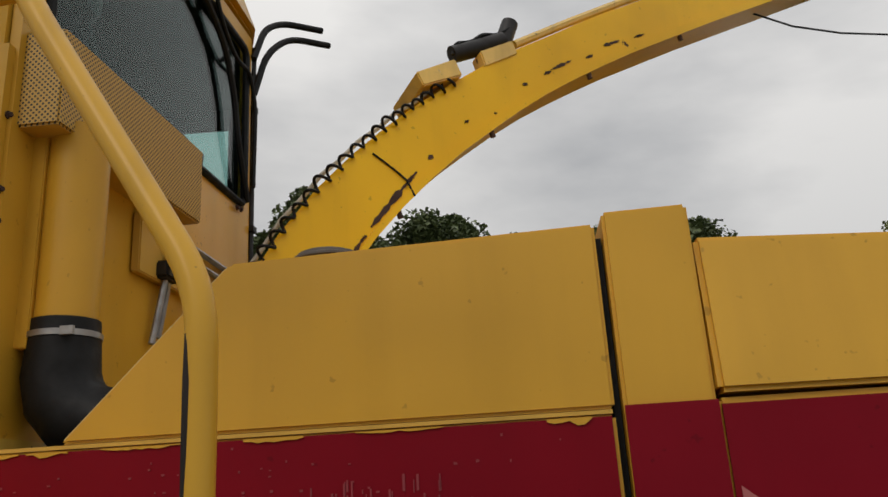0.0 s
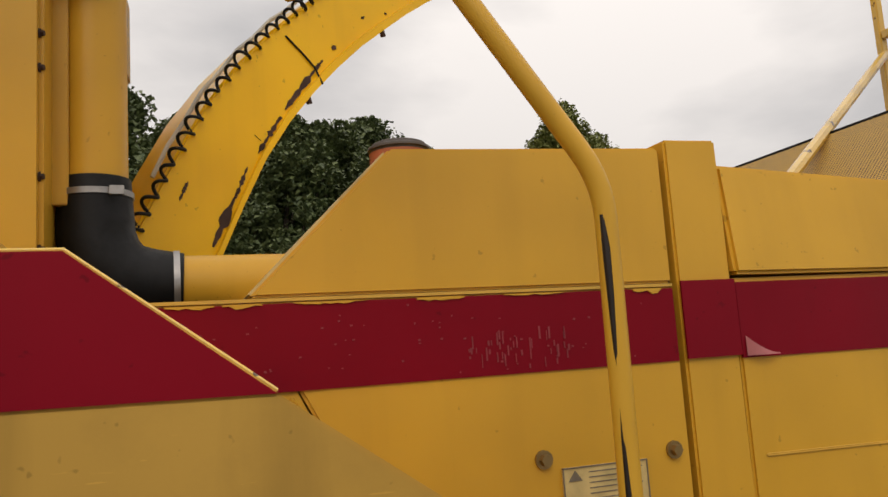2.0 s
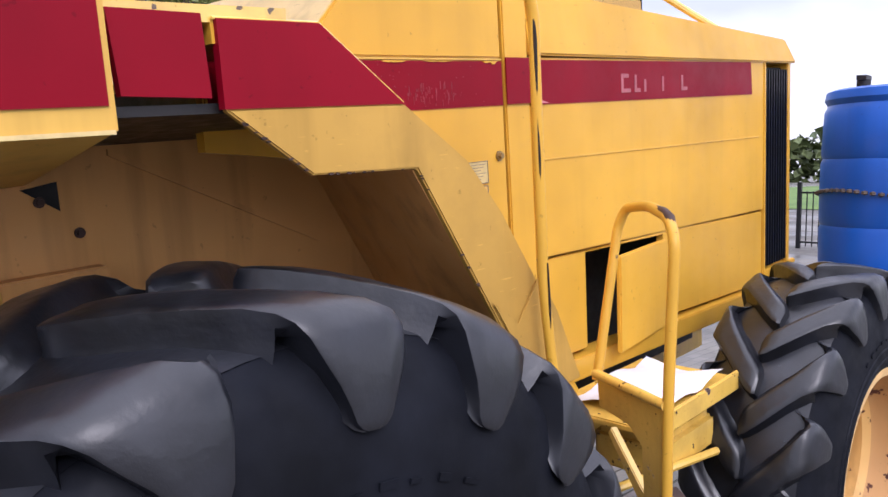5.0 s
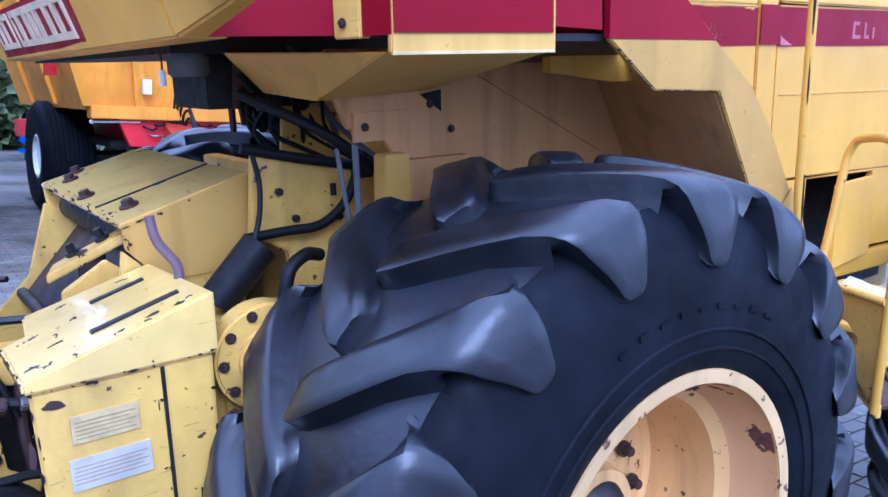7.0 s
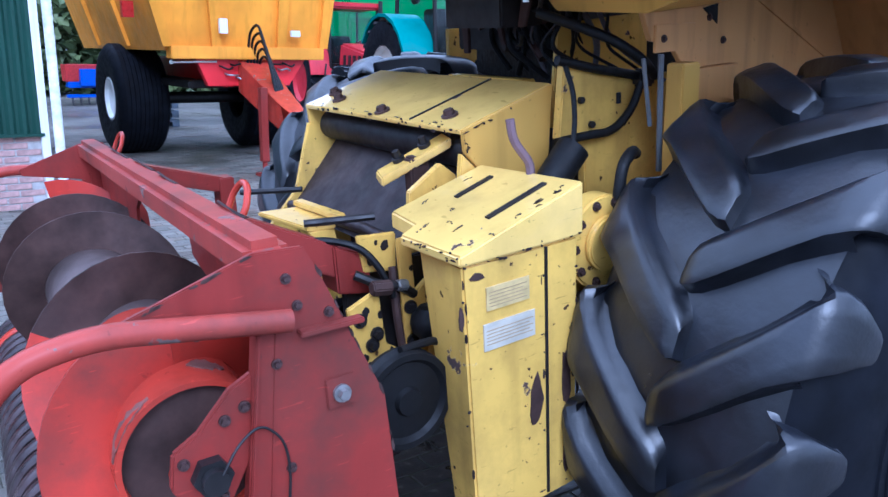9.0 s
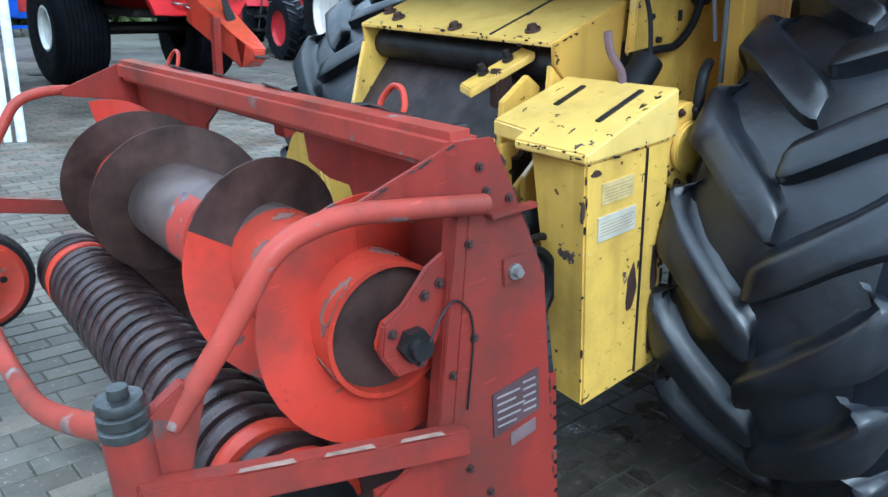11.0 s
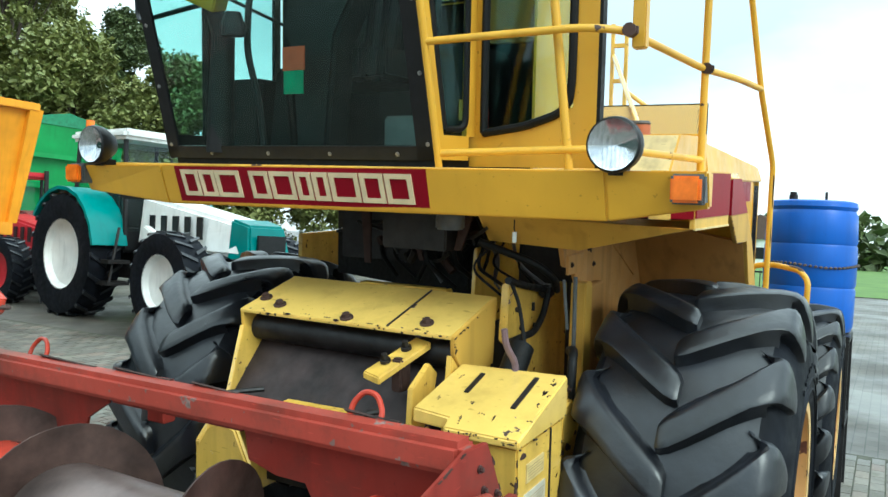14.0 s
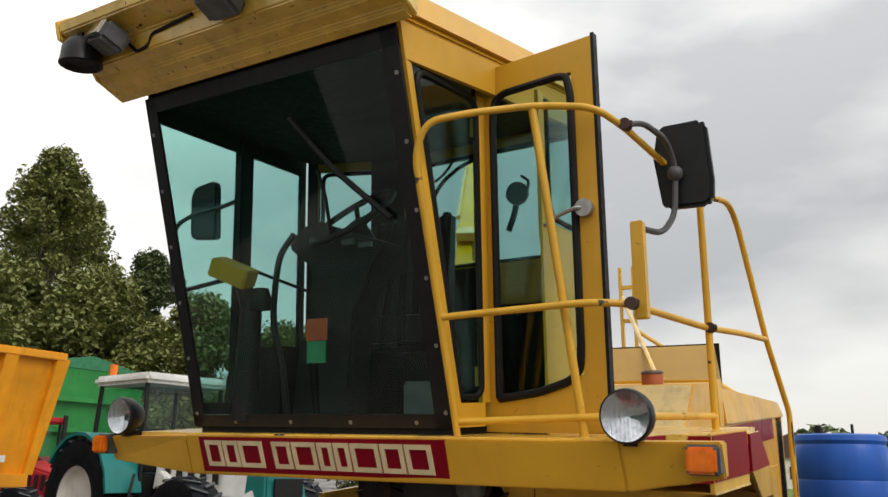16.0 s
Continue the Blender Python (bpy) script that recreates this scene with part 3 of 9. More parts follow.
# chipped lower edge of the wheel-arch plate
for (xa, za), (xb, zb) in (((-0.97, 1.6935), (-0.745, 1.6845)), ((-0.74, 1.68), (-0.48, 1.245)), ((-1.12, 1.801), (-0.98, 1.697))):
    for k in range(9):
        t = rng.random()
        x, z, s = xa + (xb - xa) * t, za + (zb - za) * t, rng.uniform(0.002, 0.006)
        loop = [(x + s * rng.uniform(0.6, 1.3) * math.cos(a), z + 0.45 * s * rng.uniform(0.6, 1.3) * math.sin(a)) for a in (0, 0.9, 1.8, 2.7, 3.6, 4.5, 5.4)]
        part("paint_chip", Geo().prism(loop, "y", -0.3195, -0.3165), RUST, FH, smooth=False)

# operator platform
deck = [(-1.93, 1.98), (-1.93, -0.13), (-1.672, -0.165), (-1.64, -0.29), (-1.0, -0.315), (-1.0, 1.98)]
part("platform_deck", Geo().prism([(x, y) for x, y in deck], "z", 1.93, 1.955), YEL_WORN, FH)
beam = Geo().hexa([(-1.955, -0.13, 1.812), (-1.955, 1.60, 1.802), (-1.86, 1.60, 1.802), (-1.86, -0.13, 1.812)], [(-2.0, -0.13, 1.952), (-2.0, 1.60, 1.948), (-1.86, 1.60, 1.948), (-1.86, -0.13, 1.952)])
part("front_beam", beam, YEL, FH, "yellow front crossbeam of the platform", bevel=0.005)
part("beam_corner", Geo().hexa([(-1.955, -0.13, 1.812), (-1.90, -0.13, 1.812), (-1.915, -0.40, 1.858), (-1.950, -0.40, 1.858)], [(-2.0, -0.13, 1.952), (-1.90, -0.13, 1.952), (-1.915, -0.40, 1.955), (-1.985, -0.40, 1.955)]), YEL, FH, bevel=0.005)
part("beam_end", Geo().hexa([(-1.955, 1.60, 1.802), (-1.86, 1.60, 1.802), (-1.86, 2.09, 1.84), (-1.935, 2.09, 1.84)], [(-2.0, 1.60, 1.948), (-1.86, 1.60, 1.948), (-1.86, 2.09, 1.94), (-1.985, 2.09, 1.94)]), YEL, FH, bevel=0.005)
def ribbon(p, q, z0, z1, proud=0.0, thick=0.016):
    """Upright plate from plan point p to q, its outer face pushed out by proud."""
    d = Vector((q[0] - p[0], q[1] - p[1])).normalized()
    o, i = Vector((d.y, -d.x)) * proud, Vector((-d.y, d.x)) * thick
    f = [(p[0] + o.x, p[1] + o.y), (q[0] + o.x, q[1] + o.y), (q[0] + o.x + i.x, q[1] + o.y + i.y), (p[0] + o.x + i.x, p[1] + o.y + i.y)]
    return Geo().hexa([(x, y, z0) for x, y in f], [(x, y, z1) for x, y in f])


part("side_beam", ribbon((-1.645, -0.300), (-1.295, -0.338), 1.780, 1.958), YEL_PALE, FH, bevel=0.003)
part("side_stripe", ribbon((-1.640, -0.3005), (-1.305, -0.337), 1.815, 1.953, 0.004, 0.006), WINE, FH, "wine-red scuffed side plate", smooth=False)
part("corner_plate", ribbon((-1.925, -0.132), (-1.677, -0.170), 1.815, 1.955), WINE_CLEAN, FH, "wine-red corner plate", smooth=False)
part("corner_post", ribbon((-1.678, -0.168), (-1.661, -0.232), 1.808, 1.958, 0.006, 0.03), YEL_WORN, FH, "chipped yellow corner post", bevel=0.003)
part("corner_stripe", ribbon((-1.661, -0.232), (-1.645, -0.298), 1.812, 1.952), WINE, FH, smooth=False)
bolts("corner_bolt", [(-1.680, -0.198, 1.835), (-1.680, -0.198, 1.925)], (-1, -0.2, 0), 0.006, 0.008, RUST, FH)
part("chipped_lip", ribbon((-1.645, -0.301), (-1.300, -0.338), 1.778, 1.784, 0.003, 0.006), YEL_CREAM, FH, "pale chipped lower lip", smooth=False)
part("side_stripe", Geo().prism([(-1.275, 1.828), (-1.283, 1.944), (-1.145, 1.942), (-1.14, 1.822)], "y", -0.312, -0.296), WINE, FH, smooth=False)
part("underside", Geo().hexa([(-1.60, 0.08, 1.69), (-1.26, 0.14, 1.70), (-1.26, 0.43, 1.70), (-1.56, 0.43, 1.70)], [(-1.655, -0.295, 1.783), (-1.29, -0.333, 1.783), (-1.26, 0.43, 1.795), (-1.66, 0.43, 1.80)]), YEL_PALE, FH, "yellow belly plate under the platform", bevel=0.003)
# black sheet added to make the hose cavity read as deep shade
part("cavity_backing", Geo().prism([(-1.36, 0.56), (-1.02, 1.50), (-0.98, 1.50), (-1.32, 0.56)], "z", 1.45, 1.80), BLACK, FH, "added black sheet for the cavity's shade behind the hoses")
part("cavity_backing", Geo().prism([(-1.50, 1.36), (-1.47, 1.66), (-1.08, 1.68), (-1.08, 1.36)], "y", 0.52, 0.535), YEL_WORN, FH, "oily yellow inner plate", bevel=0.003)
part("deck_underside", Geo().box(-1.78, -1.1, 0.44, 2.1, 1.80, 1.90), DARK_STEEL, FH, "dark deck underside")
sign = part("name_plate", Geo().hexa([(-1.959, 0.440, 1.822), (-1.959, 1.530, 1.814), (-1.950, 1.530, 1.814), (-1.950, 0.440, 1.822)], [(-2.0015, 0.436, 1.948), (-2.0015, 1.526, 1.944), (-1.992, 1.526, 1.944), (-1.992, 0.436, 1.948)]), WINE_CLEAN, FH, "wine-red name plate with cream frames")
lo, hi = (-1.9645, 1.836), (-1.9985, 1.932)


def up(t):
    return lo[0] + (hi[0] - lo[0]) * t - 0.004, lo[1] + (hi[1] - lo[1]) * t


# the name itself is left as plain cream frames of its size
for i, (a, w) in enumerate(((0.02, 0.085), (0.112, 0.075), (0.192, 0.115), (0.355, 0.085), (0.448, 0.105), (0.562, 0.065), (0.634, 0.065), (0.706, 0.115), (0.828, 0.09), (0.925, 0.10))):
    y1 = 1.515 - a
    y0 = y1 - w
    gl = Geo()
    for t0, t1, ya, yb in ((0.0, 0.17, y0, y1), (0.83, 1.0, y0, y1), (0.17, 0.83, y0, y0 + 0.017), (0.17, 0.83, y1 - 0.017, y1)):
        (xa, za), (xb, zb) = up(t0), up(t1)
        gl.hexa([(xa, ya, za), (xa, yb, za), (xa + 0.01, yb, za), (xa + 0.01, ya, za)], [(xb, ya, zb), (xb, yb, zb), (xb + 0.01, yb, zb), (xb + 0.01, ya, zb)])
    part("cream_mark", gl, CREAM, sign, smooth=False)


# ---- wheels ----
def lug_mesh(radius, width, sgn):
    """One tread bar: a broad rounded tongue on the sidewall, swelling over the shoulder and sweeping to the middle;
    its leading wall stands steep, its trailing side runs out in a soft hollow."""
    k, h = radius / 0.785, width / 2
    # along the bar: radius of its face, share of the half width, turn, half breadth, height, run-out of the soft side
    rows = [(0.598, 0.985, 0.0, 0.012, 0.003, 0.006), (0.602, 0.988, 0.0, 0.026, 0.010, 0.008), (0.613, 0.987, 0.0, 0.038, 0.019, 0.010), (0.635, 0.982, -0.002, 0.048, 0.034, 0.014), (0.664, 0.970, -0.003, 0.062, 0.050, 0.018), (0.695, 0.948, 0.0, 0.076, 0.066, 0.024), (0.730, 0.915, 0.008, 0.084, 0.088, 0.032), (0.752, 0.872, 0.024, 0.084, 0.092, 0.044), (0.766, 0.80, 0.052, 0.076, 0.078, 0.058), (0.773, 0.68, 0.098, 0.064, 0.060, 0.062), (0.777, 0.53, 0.158, 0.058, 0.058, 0.062), (0.782, 0.36, 0.222, 0.055, 0.056, 0.060), (0.785, 0.19, 0.282, 0.052, 0.054, 0.056), (0.785, 0.06, 0.322, 0.050, 0.052, 0.050), (0.783, -0.02, 0.342, 0.044, 0.050, 0.040), (0.774, -0.06, 0.352, 0.033, 0.042, 0.030)]
    g = Geo()
    for i, (r, lat, turn, half, high, soft) in enumerate(rows):
        sec = ((-half - soft, 1.0), (-half - 0.62 * soft, 0.86), (-half - 0.30 * soft, 0.52), (-half - 0.06 * soft, 0.16), (-half + 0.010, 0.03), (-0.45 * half, -0.015), (0.0, 0.012), (0.45 * half, -0.015), (half - 0.007, 0.0), (half, 0.05), (half + 0.003, 0.30), (half + 0.006, 0.70), (half + 0.012, 1.0))
        # direction across the face: outwards on the sidewall, upwards on the tread
        a = min(1.0, max(0.0, (lat - 0.79) / 0.13))
        if r <= 0.70:
            a = 1.0
        for w, d in sec:
            dr, dl = -high * d * (1 - a), -high * d * a
            ang = math.pi + turn + w / 0.76
            rr = (r + dr) * k
            g.v.append((rr * math.cos(ang), sgn * (lat * h + dl * k), rr * math.sin(ang)))
    m = 13
    for i in range(len(rows) - 1):
        for j in range(m - 1):
            g.f.append((i * m + j, i * m + j + 1, i * m + m + j + 1, i * m + m + j))
    e = (len(rows) - 1) * m
    g.f += [tuple(range(m)), tuple(range(e + m - 1, e - 1, -1))]
    return g


def wheel(name, x, y_out, z, radius, width, rim_r, lugs, side, label):
    """Lugged drive tyre with a dished steel rim; side -1 faces the walk, +1 faces away."""
    w = new(name)
    w.parent = FH
    tagged(w, label)
    ym = y_out - side * width / 2
    h, k = width / 2, radius / 0.785
    pr = [(rim_r, -h * 0.90), (rim_r + 0.02, -h * 0.965), (rim_r + 0.06 * k, -h), (0.51 * k, -h * 0.998), (0.57 * k, -h * 0.965), (0.63 * k, -h * 0.915), (0.68 * k, -h * 0.845), (0.708 * k, -h * 0.75), (0.727 * k, -h * 0.5), (0.738 * k, 0)]
    pr += [(r, -s) for r, s in pr[-2::-1]]
    tyre = part("tyre", Geo().lathe(pr, (x, ym, z), "y", 72), RUBBER, w, "black rubber drive tyre")
    band = [(r + 0.002, yy) for r, yy in pr if r > 0.69 * k]
    part("tread_band", Geo().lathe(band, (x, ym, z), "y", 72), RUBBER_WORN, w, "worn shiny tread between the lugs")
    for r in (rim_r + 0.062 * k, rim_r + 0.10 * k):
        part("sidewall_ring", Geo().lathe([(r - 0.006, side * h * 0.985), (r - 0.002, side * (h * 1.005 + 0.003)), (r + 0.002, side * (h * 1.005 + 0.003)), (r + 0.006, side * h * 0.99)], (x, ym, z), "y", 64), RUBBER, tyre, "moulded sidewall ring")
    for sgn in (-1, 1):
        me = None
        for i in range(lugs):
            a = radians(15.3) + 2 * math.pi * (i + (0.5 if sgn > 0 else 0)) / lugs
            if me is None:
                ob = part("lug", lug_mesh(radius, width, sgn), RUBBER_WORN, w)
                me = ob.data
            else:
                ob = new("lug", me)
                ob.parent = w
            ob.matrix_basis = Matrix.Translation((x, ym, z)) @ pose(0, 0, 0, 0, -math.degrees(a), 0)
    for i in range(9):
        a = radians(62 + 6.2 * i)
        m = Matrix.Translation((x, ym + side * (h * 0.998 + 0.001), z)) @ pose(0, 0, 0, 0, -math.degrees(a), 0)
        part("moulded_mark", Geo().box(0.515 * k, (0.523 + 0.004 * (i % 2)) * k, -0.002, 0.0015, -0.016 + 0.006 * (i % 3), 0.016, m), RUBBER, tyre, "raised moulded mark" if i == 0 else "", smooth=False)
    o, s = y_out, side
    rim = [(rim_r + 0.018, o - s * 0.03), (rim_r + 0.014, o - s * 0.012), (rim_r - 0.012, o - s * 0.014), (rim_r - 0.03, o - s * 0.10), (rim_r - 0.075, o - s * 0.14), (rim_r - 0.085, o - s * 0.32), (rim_r - 0.10, o - s * 0.33), (0.11, o - s * 0.27), (0.10, o - s * 0.22), (0.001, o - s * 0.22)]
    part("rim", Geo().lathe([(r, yy - ym) for r, yy in rim], (x, ym, z), "y", 64), RIM_PAINT, w, "yellow steel rim with rusty edge")
    part("rim_lip", Geo().lathe([(rim_r + 0.019, o - s * 0.0285 - ym), (rim_r + 0.0155, o - s * 0.0095 - ym), (rim_r - 0.002, o - s * 0.0105 - ym), (rim_r - 0.013, o - s * 0.0125 - ym)], (x, ym, z), "y", 64), RIM_LIP, w, "cream rim lip with rust spots")
    part("rust_band", Geo().lathe([(rim_r - 0.0150, o - s * 0.018 - ym), (rim_r - 0.0320, o - s * 0.098 - ym), (rim_r - 0.0500, o - s * 0.118 - ym)], (x, ym, z), "y", 64), RIM_RUST, w, "rust-eaten band inside the rim")
    part("hub", Geo().lathe([(0.075, o - s * 0.222 - ym), (0.065, o - s * 0.205 - ym), (0.045, o - s * 0.195 - ym), (0.036, o - s * 0.16 - ym), (0.02, o - s * 0.148 - ym), (0.001, o - s * 0.146 - ym)], (x, ym, z), "y", 28), DARK_STEEL, w, "dark rusty wheel hub")
    bolts("wheel_nut", [(x + 0.16 * math.cos(2 * math.pi * i / 10), o - s * 0.275, z + 0.16 * math.sin(2 * math.pi * i / 10)) for i in range(10)], (0, s, 0), 0.013, 0.03, RUST, w)
    return w


RIM_RUST = paint("rusting_rim_band", (0.46, 0.25, 0.09), 0.6, 0.165, chip=(0.055, 0.02, 0.014), dirt=0.8)
RIM_LIP = paint("cream_rim_lip", (0.64, 0.42, 0.17), 0.5, 0.09, chip=(0.07, 0.03, 0.02), dirt=0.5, spots=0.025)
RIM_PAINT = paint("rim_paint", (0.62, 0.37, 0.12), 0.5, 0.10, chip=(0.05, 0.018, 0.012), dirt=0.7, spots=0.03)
wheel("front_wheel", -1.20, -0.612, 0.785, 0.785, 0.655, 0.375, 16, -1, "large front drive wheel with black lugged tyre")
wheel("front_wheel", -1.06, 2.27, 0.755, 0.765, 0.655, 0.375, 16, 1, "large front drive wheel with black lugged tyre")
wheel("rear_wheel", 1.03, -0.62, 0.505, 0.695, 0.42, 0.34, 17, -1, "smaller rear steering wheel with lugged tyre")
wheel("rear_wheel", 1.03, 2.22, 0.505, 0.695, 0.42, 0.34, 17, 1, "smaller rear steering wheel with lugged tyre")

# ---- cab ----
ROOF = 3.30
FB, FT = -1.855, -2.19          # windscreen foot and head along x


def wall_y(x):
    """Left cab wall, splayed outward to the rear."""
    return 0.47 + (0.225 - 0.47) * max(0.0, min(1.0, (x + 1.86) / 0.8))


cab = new("cab")
cab.parent = FH
tagged(cab, "yellow driver's cab with raked tinted windscreen")
# windscreen with black surround


def screen(y, t, out=0.0):
    """Point on the windscreen plane: t from foot to head."""
    nx, nz = -(ROOF - 1.98), (FT - FB)
    k = math.hypot(nx, nz)
    return (FB + (FT - FB) * t + out * nx / k, y, 1.98 + (ROOF - 0.03 - 1.98) * t + out * nz / k)


def screen_bar(g, y0, t0, y1, t1, y2, t2, y3, t3, o=0.012):
    q = [(y0, t0), (y1, t1), (y2, t2), (y3, t3)]
    return g.hexa([screen(*p, 0.0) for p in q], [screen(*p, o) for p in q])


fr = Geo()
Y0, Y1 = 0.48, 1.69
screen_bar(fr, Y0, 0, Y1, 0, Y1, 0.035, Y0, 0.035)
screen_bar(fr, Y0, 0.955, Y1, 0.955, Y1, 1, Y0, 1)
screen_bar(fr, Y0, 0, Y0 + 0.065, 0, Y0 + 0.065, 1, Y0, 1)
screen_bar(fr, Y1 - 0.055, 0, Y1, 0, Y1, 1, Y1 - 0.055, 1)
ws = part("windscreen_surround", fr, BLACK_PL, cab, "black windscreen surround", smooth=False)
bolts("screw", [screen(yy, 0.04 + 0.17 * i, 0.012) for i in range(6) for yy in (Y0 + 0.02, Y1 - 0.02)] + [screen(0.62 + i * 0.28, 0.015, 0.012) for i in range(4)], (-1, 0, -0.26), 0.005, 0.006, STEEL, ws)
gs = Geo().hexa([screen(Y0, 0, 0.004), screen(Y1, 0, 0.004), screen(Y1, 1, 0.004), screen(Y0, 1, 0.004)], [screen(Y0, 0, 0.008), screen(Y1, 0, 0.008), screen(Y1, 1, 0.008), screen(Y0, 1, 0.008)])
glass = part("windscreen", gs, GLASS, cab, "large raked tinted windscreen", smooth=False)
glass.visible_shadow = False
# floor, rear wall, posts
part("cab_floor", Geo().prism([(-1.85, 0.49), (-1.85, 1.67), (-1.19, 1.70), (-1.02, 1.27), (-1.055, 0.25)], "z", 1.955, 1.99), BLACK, cab)
XR = -1.05


def rear(y, d=0.0):
    """Rear cab wall; past its corner post it cants forward to the far side."""
    return (-1.047 + 0.048 * (y - 0.235) if y <= 1.28 else -0.997 - 0.42 * (y - 1.28)) + d


def rear_quad(g, y0, z0, y1, z1, d0, d1):
    return g.hexa([(rear(y0, d0), y0, z0), (rear(y1, d0), y1, z0), (rear(y1, d1), y1, z0), (rear(y0, d1), y0, z0)], [(rear(y0, d0), y0, z1), (rear(y1, d0), y1, z1), (rear(y1, d1), y1, z1), (rear(y0, d1), y0, z1)])


YF = 1.71
g = Geo()
for q in ((0.235, 1.955, 1.28, 2.67), (1.28, 1.955, YF, 2.67), (0.235, 2.67, 0.29, 3.27), (1.24, 2.67, 1.28, 3.27), (1.28, 2.67, 1.40, 3.27), (YF - 0.05, 2.67, YF, 3.27), (0.29, 3.21, 1.24, 3.27), (1.40, 3.21, YF - 0.05, 3.27)):
    rear_quad(g, *q, 0, 0.02)
part("rear_wall", g, YEL, cab, smooth=False)
g = Geo()
for q in ((0.25, 1.99, 1.28, 2.66), (1.28, 1.99, YF - 0.01, 2.66), (0.25, 2.66, 0.28, 3.26), (1.24, 2.66, 1.28, 3.26), (1.28, 2.66, 1.40, 3.26), (YF - 0.05, 2.66, YF - 0.01, 3.26)):
    rear_quad(g, *q, -0.012, -0.003)
part("rear_lining", g, BLACK, cab, "black cab lining", smooth=False)
for y0, y1 in ((0.29, 1.24), (1.40, YF - 0.05)):
    rg = part("rear_window", rear_quad(Geo(), y0, 2.67, y1, 3.21, 0.006, 0.010), GLASS, cab, smooth=False)
    rg.visible_shadow = False
    part("rear_seal", Geo().tube([(rear(y, 0.024), y, z) for y, z in ((y0 + 0.01, 3.20), (y0 + 0.01, 2.68), (y1 - 0.01, 2.68), (y1 - 0.01, 3.20), (y0 + 0.01, 3.20))], 0.011, 8, 0.04), BLACK, cab)
part("corner_rod", Geo().tube([(-0.975, 1.295, 2.36), (-0.975, 1.30, 3.25)], 0.008, 8), DARK_STEEL, cab, "upright rod at the cab corner")
for z in (2.50, 2.62, 3.02):
    part("rod_clip", Geo().box(-0.995, -0.963, 1.282, 1.312, z, z + 0.018), DARK_STEEL, cab)
part("window_cable", Geo().tube([(rear(y, 0.035), y, z) for y, z in ((0.62, 3.26), (0.80, 3.20), (0.93, 3.17), (1.05, 3.10), (1.12, 2.98), (1.15, 2.86), (1.20, 2.76), (1.23, 2.69))], 0.010, 8, 0.05), BLACK, cab, "thick black cable looped across the rear window")
part("window_cable", Geo().tube([(rear(y, 0.04), y, z) for y, z in ((0.95, 3.24), (1.02, 3.15), (1.12, 3.10), (1.22, 3.12), (1.27, 3.02), (1.26, 2.75))], 0.007, 8, 0.05), BLACK, cab, "thin black cable")


def side_quad(g, x0, z0, x1, z1, x2, z2, x3, z3, o=0.018):
    q = ((x0, z0), (x1, z1), (x2, z2), (x3, z3))
    return g.hexa([(x, wall_y(x), z) for x, z in q], [(x, wall_y(x) + o, z) for x, z in q])


def far_quad(g, x0, z0, x1, z1, x2, z2, x3, z3, o=0.018):
    q = ((x0, z0), (x1, z1), (x2, z2), (x3, z3))
    return g.hexa([(x, 1.69 + 0.05 * (x + 1.86), z) for x, z in q], [(x, 1.69 + 0.05 * (x + 1.86) + o, z) for x, z in q])


def rake(z):
    return FB + (FT - FB) * (z - 1.98) / (ROOF - 1.98)


# near side: frame, front quarter window
for q in ((rake(1.98), 1.98, -1.73, 1.98, -1.73, 2.06, rake(2.06), 2.06), (rake(3.17), 3.17, XR, 3.17, XR, ROOF, rake(ROOF), ROOF)):
    part("side_rail", side_quad(Geo(), *q), YEL, cab, smooth=False)
for q in ((rake(2.06), 2.06, rake(2.06) + 0.035, 2.06, rake(3.17) + 0.035, 3.17, rake(3.17), 3.17), (-1.74, 2.06, -1.68, 2.06, -1.68, 3.17, -1.74, 3.17), (-1.20, 1.955, XR, 1.955, XR, 3.17, -1.20, 3.17)):
    part("side_post", side_quad(Geo(), *q), YEL, cab, smooth=False)
sg = part("side_window", side_quad(Geo(), rake(2.06) + 0.03, 2.06, -1.74, 2.06, -1.74, 3.17, rake(3.17) + 0.03, 3.17, 0.004), GLASS, cab, smooth=False)
sg.visible_shadow = False
pts = [(rake(2.08) + 0.045, wall_y(-2) - 0.004, 2.08), (-1.75, wall_y(-1.75) - 0.004, 2.08), (-1.75, wall_y(-1.75) - 0.004, 3.15), (rake(3.15) + 0.045, wall_y(-2.2) - 0.004, 3.15), (rake(2.08) + 0.045, wall_y(-2) - 0.004, 2.08)]
part("window_seal", Geo().tube(pts, 0.011, 6, 0.06), BLACK, cab)
# far side: nearly all glass between dark posts
XF = -1.175
g = Geo()
far_quad(g, rake(1.98), 1.98, XF, 1.98, XF, 2.07, rake(2.07), 2.07)
far_quad(g, rake(3.19), 3.19, XF, 3.19, XF, ROOF, rake(ROOF), ROOF)
far_quad(g, rake(2.02), 2.02, rake(2.02) + 0.03, 2.02, rake(3.2) + 0.03, 3.2, rake(3.2), 3.2)
far_quad(g, -1.215, 1.98, XF, 1.98, XF, 3.2, -1.215, 3.2)
part("far_wall", g, BLACK, cab, "black-trimmed far window frame", smooth=False)
part("far_pillar", far_quad(Geo(), -1.675, 1.98, -1.595, 1.98, -1.595, 3.25, -1.675, 3.25, 0.05).move(0, -0.03, 0), BLACK, cab, "dark cab pillar", bevel=0.006)
